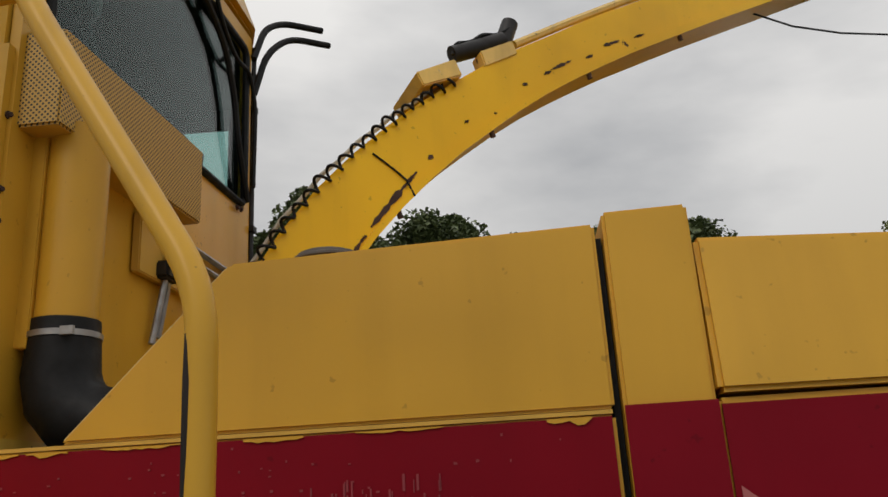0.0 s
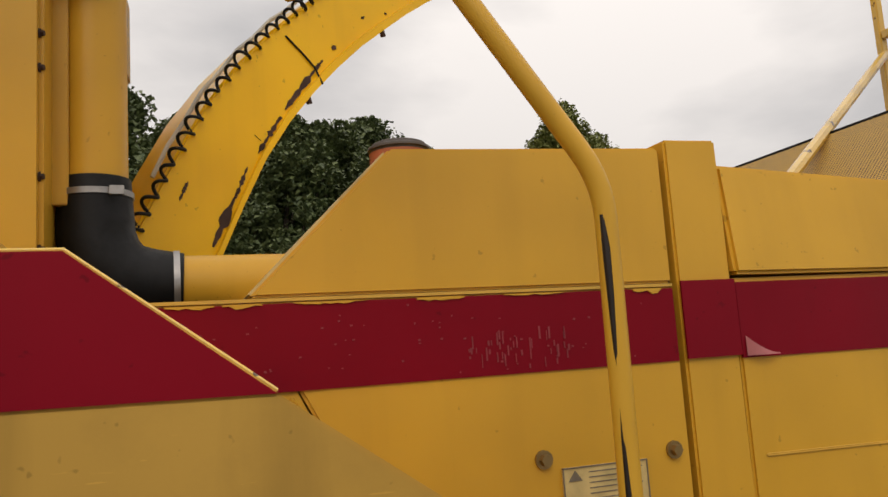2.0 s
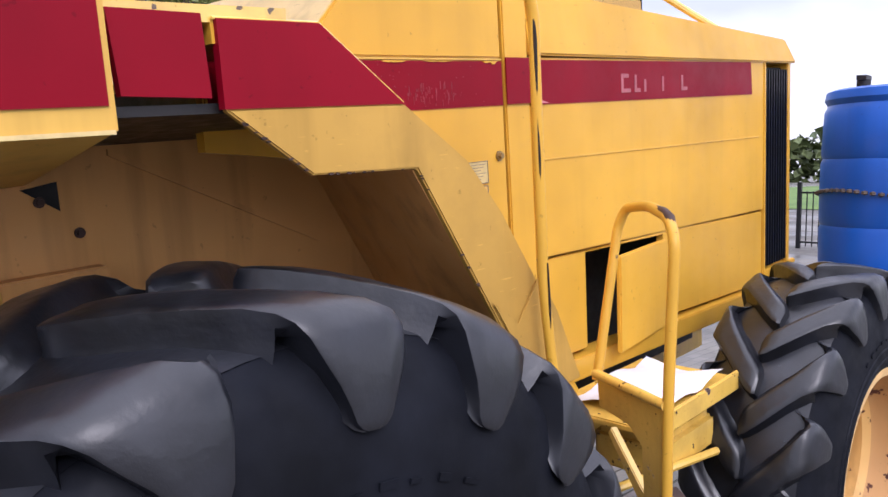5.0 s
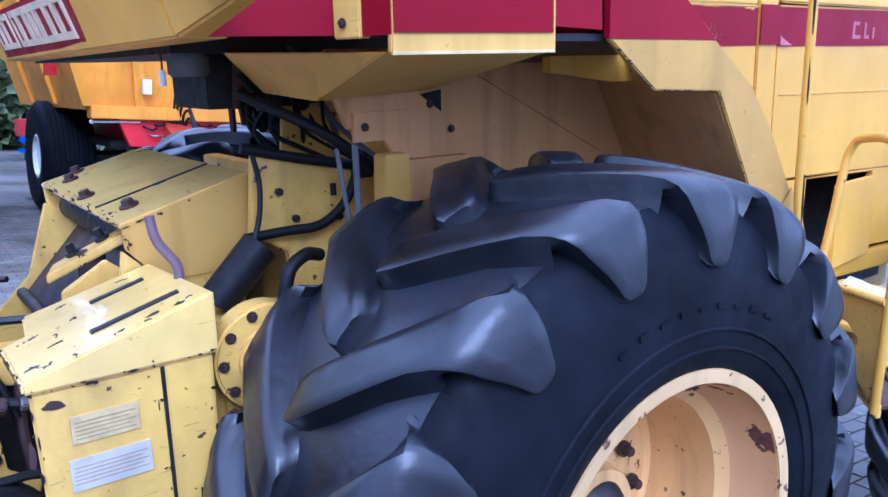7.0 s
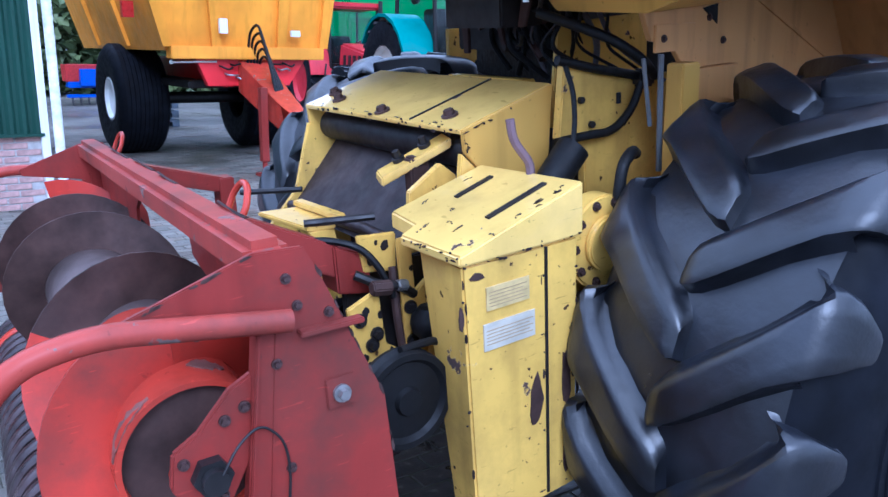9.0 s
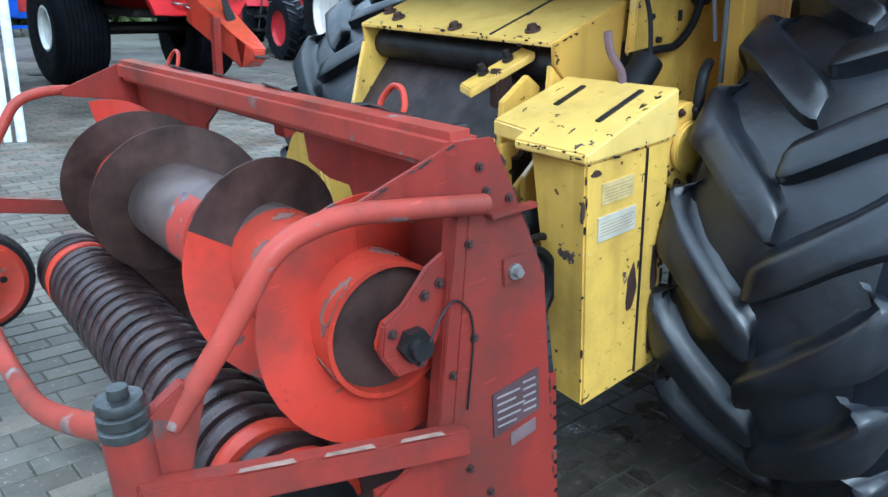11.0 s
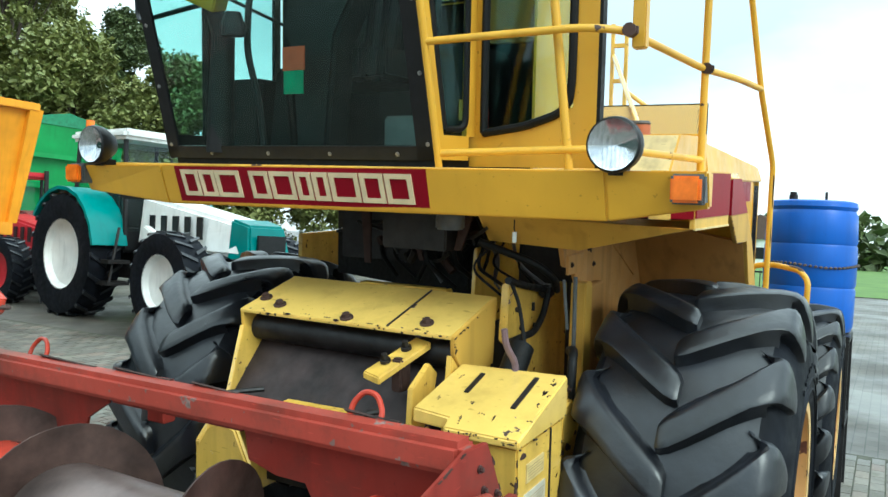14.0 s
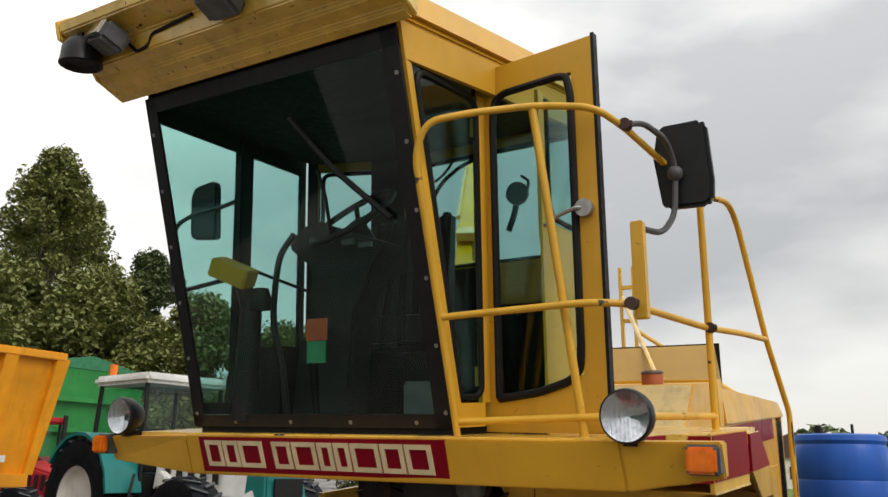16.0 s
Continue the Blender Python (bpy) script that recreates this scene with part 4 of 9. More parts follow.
for x0, x1, x2, x3 in ((rake(2.07) + 0.03, -1.675, -1.675, rake(3.19) + 0.03), (-1.595, -1.215, -1.215, -1.595)):
    fg = part("far_window", far_quad(Geo(), x0, 2.07, x1, 2.07, x2, 3.19, x3, 3.19, 0.004), GLASS, cab, smooth=False)
    fg.visible_shadow = False
part("headliner", Geo().hexa([(-2.17, 0.50, ROOF - 0.05), (-2.17, 1.67, ROOF - 0.05), (-1.17, 1.69, ROOF - 0.05), (-1.01, 1.27, ROOF - 0.05), (-1.055, 0.26, ROOF - 0.05)], [(-2.17, 0.50, ROOF - 0.005), (-2.17, 1.67, ROOF - 0.005), (-1.17, 1.69, ROOF - 0.005), (-1.01, 1.27, ROOF - 0.005), (-1.055, 0.26, ROOF - 0.005)]), BLACK, cab, "black headliner", smooth=False)
# roof and visor
part("roof", Geo().hexa([(-2.24, 0.45, ROOF), (-2.24, 1.72, ROOF), (-1.15, 1.74, ROOF), (-0.965, 1.30, ROOF), (-0.99, 0.19, ROOF)], [(-2.20, 0.49, ROOF + 0.14), (-2.20, 1.68, ROOF + 0.14), (-1.20, 1.69, ROOF + 0.17), (-1.02, 1.27, ROOF + 0.17), (-1.05, 0.29, ROOF + 0.17)]), YEL, cab, "yellow cab roof", bevel=0.02)
vis = part("visor", Geo().prism([(-2.20, 3.42), (-2.22, 3.265), (-2.262, 3.282), (-2.270, 3.296), (-2.322, 3.314), (-2.332, 3.332), (-2.392, 3.352), (-2.402, 3.425), (-2.515, 3.452), (-2.525, 3.49), (-2.47, 3.535)], "y", 0.40, 1.80), YEL_WORN, cab, "yellow folded roof visor", bevel=0.006)
for y in (0.385, 1.80):
    part("visor_cheek", Geo().prism([(-2.20, 3.43), (-2.215, 3.275), (-2.34, 3.325), (-2.40, 3.40), (-2.515, 3.43), (-2.53, 3.495), (-2.47, 3.54)], "y", y, y + 0.015), YEL_WORN, vis, bevel=0.003)
lamp = part("work_lamp", Geo().lathe([(0.001, 0.055), (0.05, 0.05), (0.070, 0.02), (0.073, -0.02), (0.078, -0.045), (0.070, -0.05), (0.05, -0.03), (0.001, -0.025)], (0, 0, 0), "z", 28).move(-2.475, 1.715, 3.365), BLACK_PL, cab, "round black roof work lamp")
part("bracket", Geo().box(-2.49, -2.455, 1.70, 1.73, 3.41, 3.45), DARK_STEEL, lamp)
lamp = part("work_lamp", Geo().box(-0.055, 0.05, -0.075, 0.075, -0.04, 0.04, pose(-2.475, 1.56, 3.385, 12, 25, -10)), GREY_PL, cab, "square grey roof work lamp", bevel=0.014)
part("lens", Geo().box(-0.062, -0.054, -0.066, 0.066, -0.033, 0.033, pose(-2.475, 1.56, 3.385, 12, 25, -10)), CHROME, lamp, bevel=0.004)
part("bracket", Geo().box(-2.47, -2.44, 1.545, 1.575, 3.41, 3.45), DARK_STEEL, lamp)
lamp = part("work_lamp", Geo().box(-0.055, 0.05, -0.075, 0.075, -0.04, 0.04, pose(-2.45, 1.02, 3.395, 5, 25, 0)), GREY_PL, cab, "square grey roof work lamp", bevel=0.014)
part("lens", Geo().box(-0.062, -0.054, -0.066, 0.066, -0.033, 0.033, pose(-2.45, 1.02, 3.395, 5, 25, 0)), CHROME, lamp, bevel=0.004)
part("lamp_wiring", Geo().tube([(-2.45, 1.55, 3.43), (-2.40, 1.52, 3.37), (-2.41, 1.48, 3.34), (-2.39, 1.44, 3.37), (-2.40, 1.42, 3.40), (-2.41, 1.20, 3.415)], 0.007, 6, 0.03), BLACK, cab)
part("lamp_wiring", Geo().tube([(-2.46, 1.70, 3.42), (-2.43, 1.64, 3.40), (-2.42, 1.58, 3.41)], 0.006, 6, 0.02), BLACK, cab)
# open front-hinged door, standing square to the cab
door = new("door")
door.parent = cab
tagged(door, "open yellow cab door with tall glass and black seal")


def dq(s, z, o=0.0):
    """Point on the open door: s along its width, o its thickness."""
    return (-1.70 - 0.08 * s + o, 0.43 - 0.465 * s, 1.96 + (z - 1.96) * 0.975)


g = Geo()
for s0, z0, s1, z1 in ((-0.07, 1.96, 0.98, 2.06), (-0.07, 3.20, 0.98, 3.31), (-0.07, 2.06, 0.09, 3.20), (0.81, 2.06, 0.98, 3.20)):
    g.hexa([dq(s0, z0), dq(s1, z0), dq(s1, z0, 0.03), dq(s0, z0, 0.03)], [dq(s0, z1), dq(s1, z1), dq(s1, z1, 0.03), dq(s0, z1, 0.03)])
g.hexa([dq(0.09, 2.06), dq(0.81, 2.06), dq(0.81, 2.06, 0.03), dq(0.09, 2.06, 0.03)], [dq(0.09, 2.065), dq(0.81, 2.15), dq(0.81, 2.15, 0.03), dq(0.09, 2.065, 0.03)])
part("door_frame", g, YEL, door, smooth=False)
part("hinge_gap", Geo().hexa([dq(-0.105, 2.0, -0.002), dq(-0.075, 2.0, -0.002), dq(-0.075, 2.0, 0.02), dq(-0.105, 2.0, 0.02)], [dq(-0.105, 3.26, -0.002), dq(-0.075, 3.26, -0.002), dq(-0.075, 3.26, 0.02), dq(-0.105, 3.26, 0.02)]), BLACK, door, "black gap along the hinges")
for z in (2.12, 2.58, 3.06):
    part("hinge", Geo().cyl(dq(-0.09, z, -0.010), dq(-0.09, z + 0.07, -0.010), 0.011, k=12), YEL_WORN, door, "yellow door hinge")
part("door_edge_seal", Geo().hexa([dq(0.98, 1.96), dq(1.005, 1.96), dq(1.005, 1.96, 0.035), dq(0.98, 1.96, 0.035)], [dq(0.98, 3.32), dq(1.005, 3.32), dq(1.005, 3.32, 0.035), dq(0.98, 3.32, 0.035)]), BLACK, door)
dg = part("door_glass", Geo().hexa([dq(0.08, 2.05, 0.012), dq(0.82, 2.05, 0.012), dq(0.82, 2.05, 0.016), dq(0.08, 2.05, 0.016)], [dq(0.08, 3.21, 0.012), dq(0.82, 3.21, 0.012), dq(0.82, 3.21, 0.016), dq(0.08, 3.21, 0.016)]), GLASS, door, smooth=False)
dg.visible_shadow = False
seal = [dq(s, z, -0.004) for s, z in ((0.10, 2.075), (0.45, 2.095), (0.70, 2.13), (0.785, 2.165), (0.80, 2.24), (0.80, 3.12), (0.77, 3.185), (0.70, 3.195), (0.2, 3.195), (0.12, 3.17), (0.10, 3.10), (0.10, 2.075))]
part("door_seal", Geo().tube(seal, 0.014, 8, 0.03), BLACK, door)
part("door_handle", Geo().tube([dq(0.88, 2.70, -0.012), dq(0.84, 2.70, -0.045), dq(0.70, 2.68, -0.05), dq(0.58, 2.655, -0.045)], 0.007, 8, 0.02), STEEL, door)
part("latch", Geo().cyl(dq(0.885, 2.70, 0.0), dq(0.885, 2.70, -0.03), 0.03, k=16), STEEL, door, "round steel latch")

# inside the cab
g = Geo().box(-1.62, -1.17, 0.84, 1.32, 2.28, 2.40)
for i in range(6):
    g.box(-1.64, -1.585, 0.85 + 0.078 * i, 0.92 + 0.078 * i, 2.27, 2.415)
part("seat", g, BLACK_PL, cab, "dark ribbed driver's seat", bevel=0.02)
g = Geo()
for i in range(6):
    g.hexa([(-1.27, 0.86 + 0.077 * i, 2.42), (-1.27, 0.93 + 0.077 * i, 2.42), (-1.17, 0.93 + 0.077 * i, 2.42), (-1.17, 0.86 + 0.077 * i, 2.42)], [(-1.20, 0.87 + 0.073 * i, 2.90), (-1.20, 0.935 + 0.073 * i, 2.90), (-1.12, 0.935 + 0.073 * i, 2.90), (-1.12, 0.87 + 0.073 * i, 2.90)])
part("seat_back", g, BLACK_PL, cab, "ribbed seat back", bevel=0.02)
part("console", Geo().prism([(1.34, 2.70), (1.27, 2.775), (1.18, 2.79), (0.84, 2.665), (0.90, 2.56), (0.98, 2.42), (1.02, 1.99), (1.16, 1.99), (1.19, 2.40), (1.235, 2.45), (1.206, 2.60)], "x", -1.74, -1.60), BLACK_PL, cab, "dark steering column and console", bevel=0.015)
part("console_switches", Geo().box(-1.756, -1.738, 0.90, 0.96, 2.655, 2.675).box(-1.756, -1.738, 0.98, 1.04, 2.675, 2.695), GREY_PL, cab, "pale switch plates")
wheel_c, wheel_q = Vector((-1.70, 1.03, 2.795)), Euler((radians(-12), radians(-38), 0)).to_quaternion()
ring = [wheel_c + wheel_q @ Vector((0.19 * math.cos(a), 0.19 * math.sin(a), 0)) for a in np.linspace(0, 2 * math.pi, 29)]
sw = part("steering_wheel", Geo().tube(ring, 0.014, 8), BLACK_PL, cab, "black steering wheel")
for a in (0.5, 2.6, 4.7):
    part("spoke", Geo().tube([wheel_c + wheel_q @ Vector((0, 0, -0.05)), wheel_c + wheel_q @ Vector((0.19 * math.cos(a), 0.19 * math.sin(a), 0))], 0.011, 6), BLACK_PL, sw)
part("hub", Geo().cyl(wheel_c + wheel_q @ Vector((0, 0, -0.14)), wheel_c + wheel_q @ Vector((0, 0, -0.02)), 0.035), BLACK_PL, sw)
part("grab_bar", Geo().tube([(-1.76, 1.28, 2.745), (-1.79, 1.33, 2.66), (-1.80, 1.340, 2.54), (-1.80, 1.350, 2.383), (-1.80, 1.289, 2.20), (-1.79, 1.27, 2.0)], 0.013, 8, 0.08), BLACK_PL, cab, "black bent grab bar")
part("side_console", Geo().box(-1.66, -1.16, 1.41, 1.63, 1.98, 2.30), BLACK_PL, cab, bevel=0.02)
part("side_console", Geo().box(-1.46, -1.11, 0.56, 0.79, 1.98, 2.42), BLACK_PL, cab, bevel=0.02)
part("side_console", Geo().prism([(1.20, 1.99), (1.34, 1.99), (1.30, 2.32), (1.24, 2.34)], "x", -1.70, -1.52), BLACK_PL, cab, bevel=0.015)
part("wiper", Geo().tube([(-2.159, 0.966, 3.059), (-2.108, 0.8, 2.857), (-2.06, 0.597, 2.67)], 0.011, 6), BLACK, cab, "black wiper arm")
part("wiper_blade", Geo().tube([(-2.101, 0.881, 2.872), (-2.076, 0.862, 2.772), (-2.044, 0.861, 2.645)], 0.007, 6), BLACK, cab)
part("colour_tag", Geo().box(-1.805, -1.80, 1.07, 1.17, 2.30, 2.385), plain("orange_sticker", (0.62, 0.10, 0.03), 0.5), cab, smooth=False)
part("colour_tag", Geo().box(-1.805, -1.80, 1.075, 1.165, 2.215, 2.298), plain("green_sticker", (0.03, 0.3, 0.14), 0.5), cab, smooth=False)
mb = part("monitor", Geo().box(-0.05, 0.05, -0.085, 0.085, -0.038, 0.038, pose(-1.90, 1.475, 2.585, 24, -12, 14)), paint("yellow_box_paint", (0.6, 0.36, 0.02), 0.4), cab, "small yellow monitor box", bevel=0.006)
part("lamp_pod", Geo().lathe([(0.001, 0.05), (0.03, 0.045), (0.045, 0.0), (0.042, -0.04), (0.001, -0.045)], (0, 0, 0), "z", 18).move(-1.86, 1.36, 2.47), BLACK_PL, mb, "small black round lamp")
part("monitor_bracket", Geo().tube([(-1.86, 1.47, 2.56), (-1.84, 1.43, 2.45), (-1.84, 1.44, 2.25), (-1.84, 1.45, 2.0)], [0.03, 0.045, 0.05, 0.055], 10), BLACK_PL, cab, "dark monitor stand")
part("fire_bottle", Geo().lathe([(0.001, 0.27), (0.016, 0.27), (0.018, 0.22), (0.045, 0.20), (0.05, 0.17), (0.05, 0.01), (0.045, 0.0), (0.001, 0.0)], (-1.43, 0.56, 2.0), "z", 20), plain("red_enamel", (0.45, 0.02, 0.02), 0.3), cab, "red fire extinguisher")
part("storage_box", Geo().box(-1.66, -1.60, 0.60, 0.82, 1.99, 2.14), plain("grey_cloth", (0.13, 0.13, 0.13), 0.8), cab, "grey storage box", bevel=0.01)
part("cab_fan", Geo().lathe([(0.001, 0.03), (0.035, 0.025), (0.052, 0.0), (0.050, -0.02), (0.001, -0.022)], (0, 0, 0), "x", 20).tube([(0, -0.04, 0), (0, -0.055, 0.05), (0.02, -0.01, 0.085)], 0.007, 6, 0.02).tube([(0, 0.01, -0.05), (0.01, 0.03, -0.10), (0.0, 0.05, -0.16)], 0.014, 8, 0.03).move(-1.12, 0.567, 2.95), BLACK_PL, cab, "round black fan on a bracket")
# far mirror seen through the glass
fm = [(1.935, 2.84), (1.95, 2.83), (2.09, 2.845), (2.115, 2.87), (2.12, 3.06), (2.095, 3.105), (1.97, 3.12), (1.945, 3.10)]
part("far_mirror", Geo().prism(fm, "x", -1.57, -1.53), BLACK_PL, cab, "black far-side mirror", bevel=0.012)
part("far_mirror_arm", Geo().tube([(-1.62, 1.72, 2.985), (-1.58, 1.90, 2.975), (-1.58, 2.08, 2.965), (-1.58, 2.19, 2.93), (-1.58, 2.22, 2.86), (-1.58, 2.21, 2.62), (-1.60, 2.17, 2.585), (-1.62, 1.98, 2.60), (-1.64, 1.72, 2.62)], 0.011, 8, 0.05), BLACK_PL, cab, "black bent mirror arm")
part("far_window_bar", Geo().tube([(-1.62, 1.665, 2.655), (-1.18, 1.69, 2.60)], 0.008, 8), BLACK_PL, cab)

# air duct, elbow and perforated intake behind the cab
part("side_pillar", Geo().box(-1.675, -1.625, 0.218, 0.232, 2.62, 3.17), YEL_PALE, cab, "pale yellow side pillar")
part("side_sill", Geo().box(-1.625, -1.20, 0.218, 0.232, 2.62, 2.69), YEL_PALE, cab)
qg = part("quarter_glass", Geo().box(-1.625, -1.20, 0.224, 0.228, 2.69, 3.17), GLASS, cab, smooth=False)
qg.visible_shadow = False
part("quarter_seal", Geo().tube([(-1.612, 0.216, 3.15), (-1.612, 0.216, 2.76), (-1.58, 0.216, 2.71), (-1.22, 0.216, 2.70), (-1.22, 0.216, 3.15)], 0.010, 8, 0.04), BLACK, cab)
part("rear_side_panel", Geo().box(-1.675, -1.047, 0.218, 0.228, 1.955, 2.62), YEL, cab)
part("rear_edge_strip", Geo().box(-1.047, -1.035, 0.218, 0.36, 1.955, 2.62), YEL, cab)
bolts("edge_bolt", [(-1.034, 0.235, z) for z in (2.02, 2.13, 2.30, 2.355, 2.49)] + [(-1.034, 0.30, 2.345)], (1, -0.3, 0), 0.005, 0.008, RUST, cab, "rusty panel bolt")
part("air_duct", Geo().tube([(-0.965, 0.345, 2.12), (-0.965, 0.345, 2.50)], 0.052, 20), YEL, cab, "vertical yellow air duct")
part("duct_seam", Geo().box(-1.035, -1.0, 0.298, 0.318, 2.10, 2.50), YEL, cab, bevel=0.002)
elb = [(-0.965, 0.345, 2.15), (-0.965, 0.345, 2.06), (-0.955, 0.345, 2.02), (-0.925, 0.345, 1.985), (-0.88, 0.345, 1.972), (-0.83, 0.345, 1.97)]
part("rubber_elbow", Geo().tube(elb, [0.056, 0.062, 0.064, 0.064, 0.062, 0.056], 24), BLACK, cab, "black rubber intake elbow")
part("hose_clamp", Geo().cyl((-0.965, 0.345, 2.118), (-0.965, 0.345, 2.128), 0.0605, k=28).box(-0.94, -0.918, 0.286, 0.293, 2.116, 2.130), STEEL, cab, "steel hose clamp")
part("hose_clamp", Geo().cyl((-0.845, 0.345, 1.97), (-0.835, 0.345, 1.97), 0.0605, k=28), STEEL, cab, "steel hose clamp")
part("intake_pipe", Geo().cyl((-0.835, 0.345, 1.97), (-0.55, 0.345, 1.97), 0.052, k=24), YEL, cab)
part("intake_screen", Geo().hexa([(-1.05, 0.25, 2.475), (-0.952, 0.25, 2.475), (-0.925, 0.80, 2.475), (-1.07, 0.80, 2.475)], [(-1.05, 0.25, 2.66), (-0.952, 0.25, 2.66), (-0.925, 0.80, 2.66), (-1.07, 0.80, 2.66)]), MESH, cab, "perforated yellow air intake box", bevel=0.004)
part("grab_pipe", Geo().tube([(-0.995, 0.755, 2.20), (-0.985, 0.765, 2.30), (-0.975, 0.755, 2.345), (-0.975, 0.760, 2.395), (-0.97, 0.80, 2.405), (-0.965, 1.24, 2.41)], 0.0075, 8, 0.03), STEEL, cab, "bent steel oil pipe")
part("grab_pipe", Geo().tube([(-0.990, 0.715, 2.18), (-0.980, 0.735, 2.30), (-0.970, 0.735, 2.36), (-0.970, 0.745, 2.425), (-0.965, 0.80, 2.435), (-0.960, 1.24, 2.44)], 0.0075, 8, 0.03), STEEL, cab, "bent steel oil pipe")
part("pipe_clamp", Geo().box(-1.0, -0.955, 0.705, 0.775, 2.325, 2.365), DARK_STEEL, cab, "dark pipe clamp", bevel=0.006)
part("lower_rear_panel", Geo().hexa([(-0.985, 0.63, 2.32), (-0.965, 1.27, 2.32), (-0.985, 1.27, 2.32), (-1.005, 0.63, 2.32)], [(-0.985, 0.63, 2.455), (-0.965, 1.27, 2.455), (-0.985, 1.27, 2.455), (-1.005, 0.63, 2.455)]), YEL_PALE, cab, "pale folded panel under the rear window", bevel=0.003)
bolts("panel_bolt", [(-0.972, 0.95, 2.365), (-0.968, 1.12, 2.345), (-0.975, 1.20, 2.66), (-0.975, 1.17, 2.655)], (1, 0, 0), 0.006, 0.008, RUST, cab)
part("rear_wiper_hose", Geo().tube([(-0.97, 1.28, 3.20), (-0.95, 1.33, 3.34), (-0.91, 1.40, 3.40), (-0.80, 1.50, 3.42)], 0.011, 8, 0.06), BLACK, cab)
part("rear_wiper_hose", Geo().tube([(-0.97, 1.29, 3.08), (-0.94, 1.32, 3.24), (-0.89, 1.40, 3.34), (-0.78, 1.52, 3.37)], 0.011, 8, 0.06), BLACK, cab)

# hand rails
rails = new("hand_rail")
rails.parent = FH
tagged(rails, "yellow tubular platform railing with chipped paint")
RR = 0.0135
GRIP = plain("bared_brown_steel", (0.022, 0.014, 0.011), 0.5, 0.3)
part("front_rail", Geo().tube([(-1.89, 0.45, 1.95), (-1.985, 0.455, 2.33), (-2.13, 0.455, 2.85), (-2.13, 0.41, 2.95), (-2.04, 0.30, 2.985), (-1.90, 0.13, 3.02), (-1.85, -0.05, 2.995), (-1.75, -0.11, 2.95), (-1.21, -0.22, 2.815), (-0.94, -0.272, 2.835), (-0.83, -0.28, 2.77), (-0.632, -0.325, 2.295), (-0.437, -0.363, 1.99), (-0.436, -0.361, 1.90), (-0.438, -0.361, 1.40), (-0.42, -0.38, 1.04)], 0.0118, 12, 0.06), YEL_PIPE, rails, "bent yellow handrail, black where gripped")
part("mid_rail", Geo().tube([(-1.985, 0.455, 2.335), (-1.89, -0.02, 2.36), (-1.82, -0.12, 2.355), (-1.21, -0.215, 2.315), (-0.92, -0.285, 2.308), (-0.632, -0.325, 2.298)], RR * 0.9, 10, 0.06), YEL_PIPE, rails)
part("low_rail", Geo().tube([(-1.895, 0.45, 2.0), (-1.85, 0.0, 2.015), (-1.79, -0.12, 2.015), (-1.21, -0.22, 2.0)], RR * 0.9, 10, 0.06), YEL_PIPE, rails)
part("rail_post", Geo().tube([(-1.84, 0.03, 1.94), (-1.905, 0.14, 3.015)], RR, 10), YEL_PIPE, rails)
part("rail_post", Geo().tube([(-1.21, -0.22, 1.945), (-1.21, -0.222, 2.81)], RR, 10), YEL_PIPE, rails)
part("grip_wrap", Geo().tube([(-0.4440, -0.3680, 1.955), (-0.4425, -0.3680, 1.92), (-0.4425, -0.3680, 1.87), (-0.4430, -0.3680, 1.78)], [0.0030, 0.0048, 0.0040, 0.0015], 8), GRIP, rails, "paint rubbed black by use")
for z0, z1, r in ((1.775, 1.585, 0.0036), (1.57, 1.47, 0.0028), (1.46, 1.28, 0.0034)):
    lean = max(0.0, (1.40 - z1) / 0.36)
    part("grip_chip", Geo().tube([(-0.4436 + 0.018 * lean, -0.3675 - 0.019 * lean, z0), (-0.4430 + 0.018 * lean, -0.3680 - 0.019 * lean, (z0 + z1) / 2), (-0.4436 + 0.018 * lean, -0.3675 - 0.019 * lean, z1)], [r * 0.5, r, r * 0.4], 8), GRIP, rails, "paint rubbed black by use" if z0 > 1.7 else "")
for p in ((-1.82, -0.12, 2.355), (-1.21, -0.215, 2.315), (-1.75, -0.11, 2.95)):
    part("rail_clamp", Geo().cyl((p[0] - 0.016, p[1] - 0.012, p[2]), (p[0] + 0.016, p[1] - 0.012, p[2]), 0.02, k=10).box(p[0] - 0.006, p[0] + 0.006, p[1] - 0.035, p[1] - 0.012, p[2] - 0.01, p[2] + 0.01), RUST, rails)
part("mirror_post", Geo().box(-1.78, -1.74, -0.165, -0.125, 2.31, 2.62), YEL_PIPE, rails, "square mirror post", bevel=0.004)
part("mirror_arm", Geo().tube([(-1.75, -0.12, 2.95), (-1.68, -0.16, 2.97), (-1.55, -0.20, 2.94), (-1.49, -0.21, 2.86), (-1.52, -0.205, 2.68), (-1.62, -0.185, 2.60), (-1.76, -0.145, 2.60)], 0.0105, 8, 0.05).sphere((-1.50, -0.21, 2.83), 0.028, 12), plain("dark_grey_arm", (0.06, 0.06, 0.065), 0.5), rails, "dark grey bent mirror arm")
part("mirror", Geo().prism([(-0.150, 2.735), (-0.165, 2.715), (-0.30, 2.712), (-0.325, 2.73), (-0.33, 2.80), (-0.318, 3.0), (-0.30, 3.02), (-0.17, 3.018), (-0.145, 3.0), (-0.128, 2.90)], "x", -1.475, -1.43), BLACK_PL, rails, "large black wing mirror seen from behind", bevel=0.012)


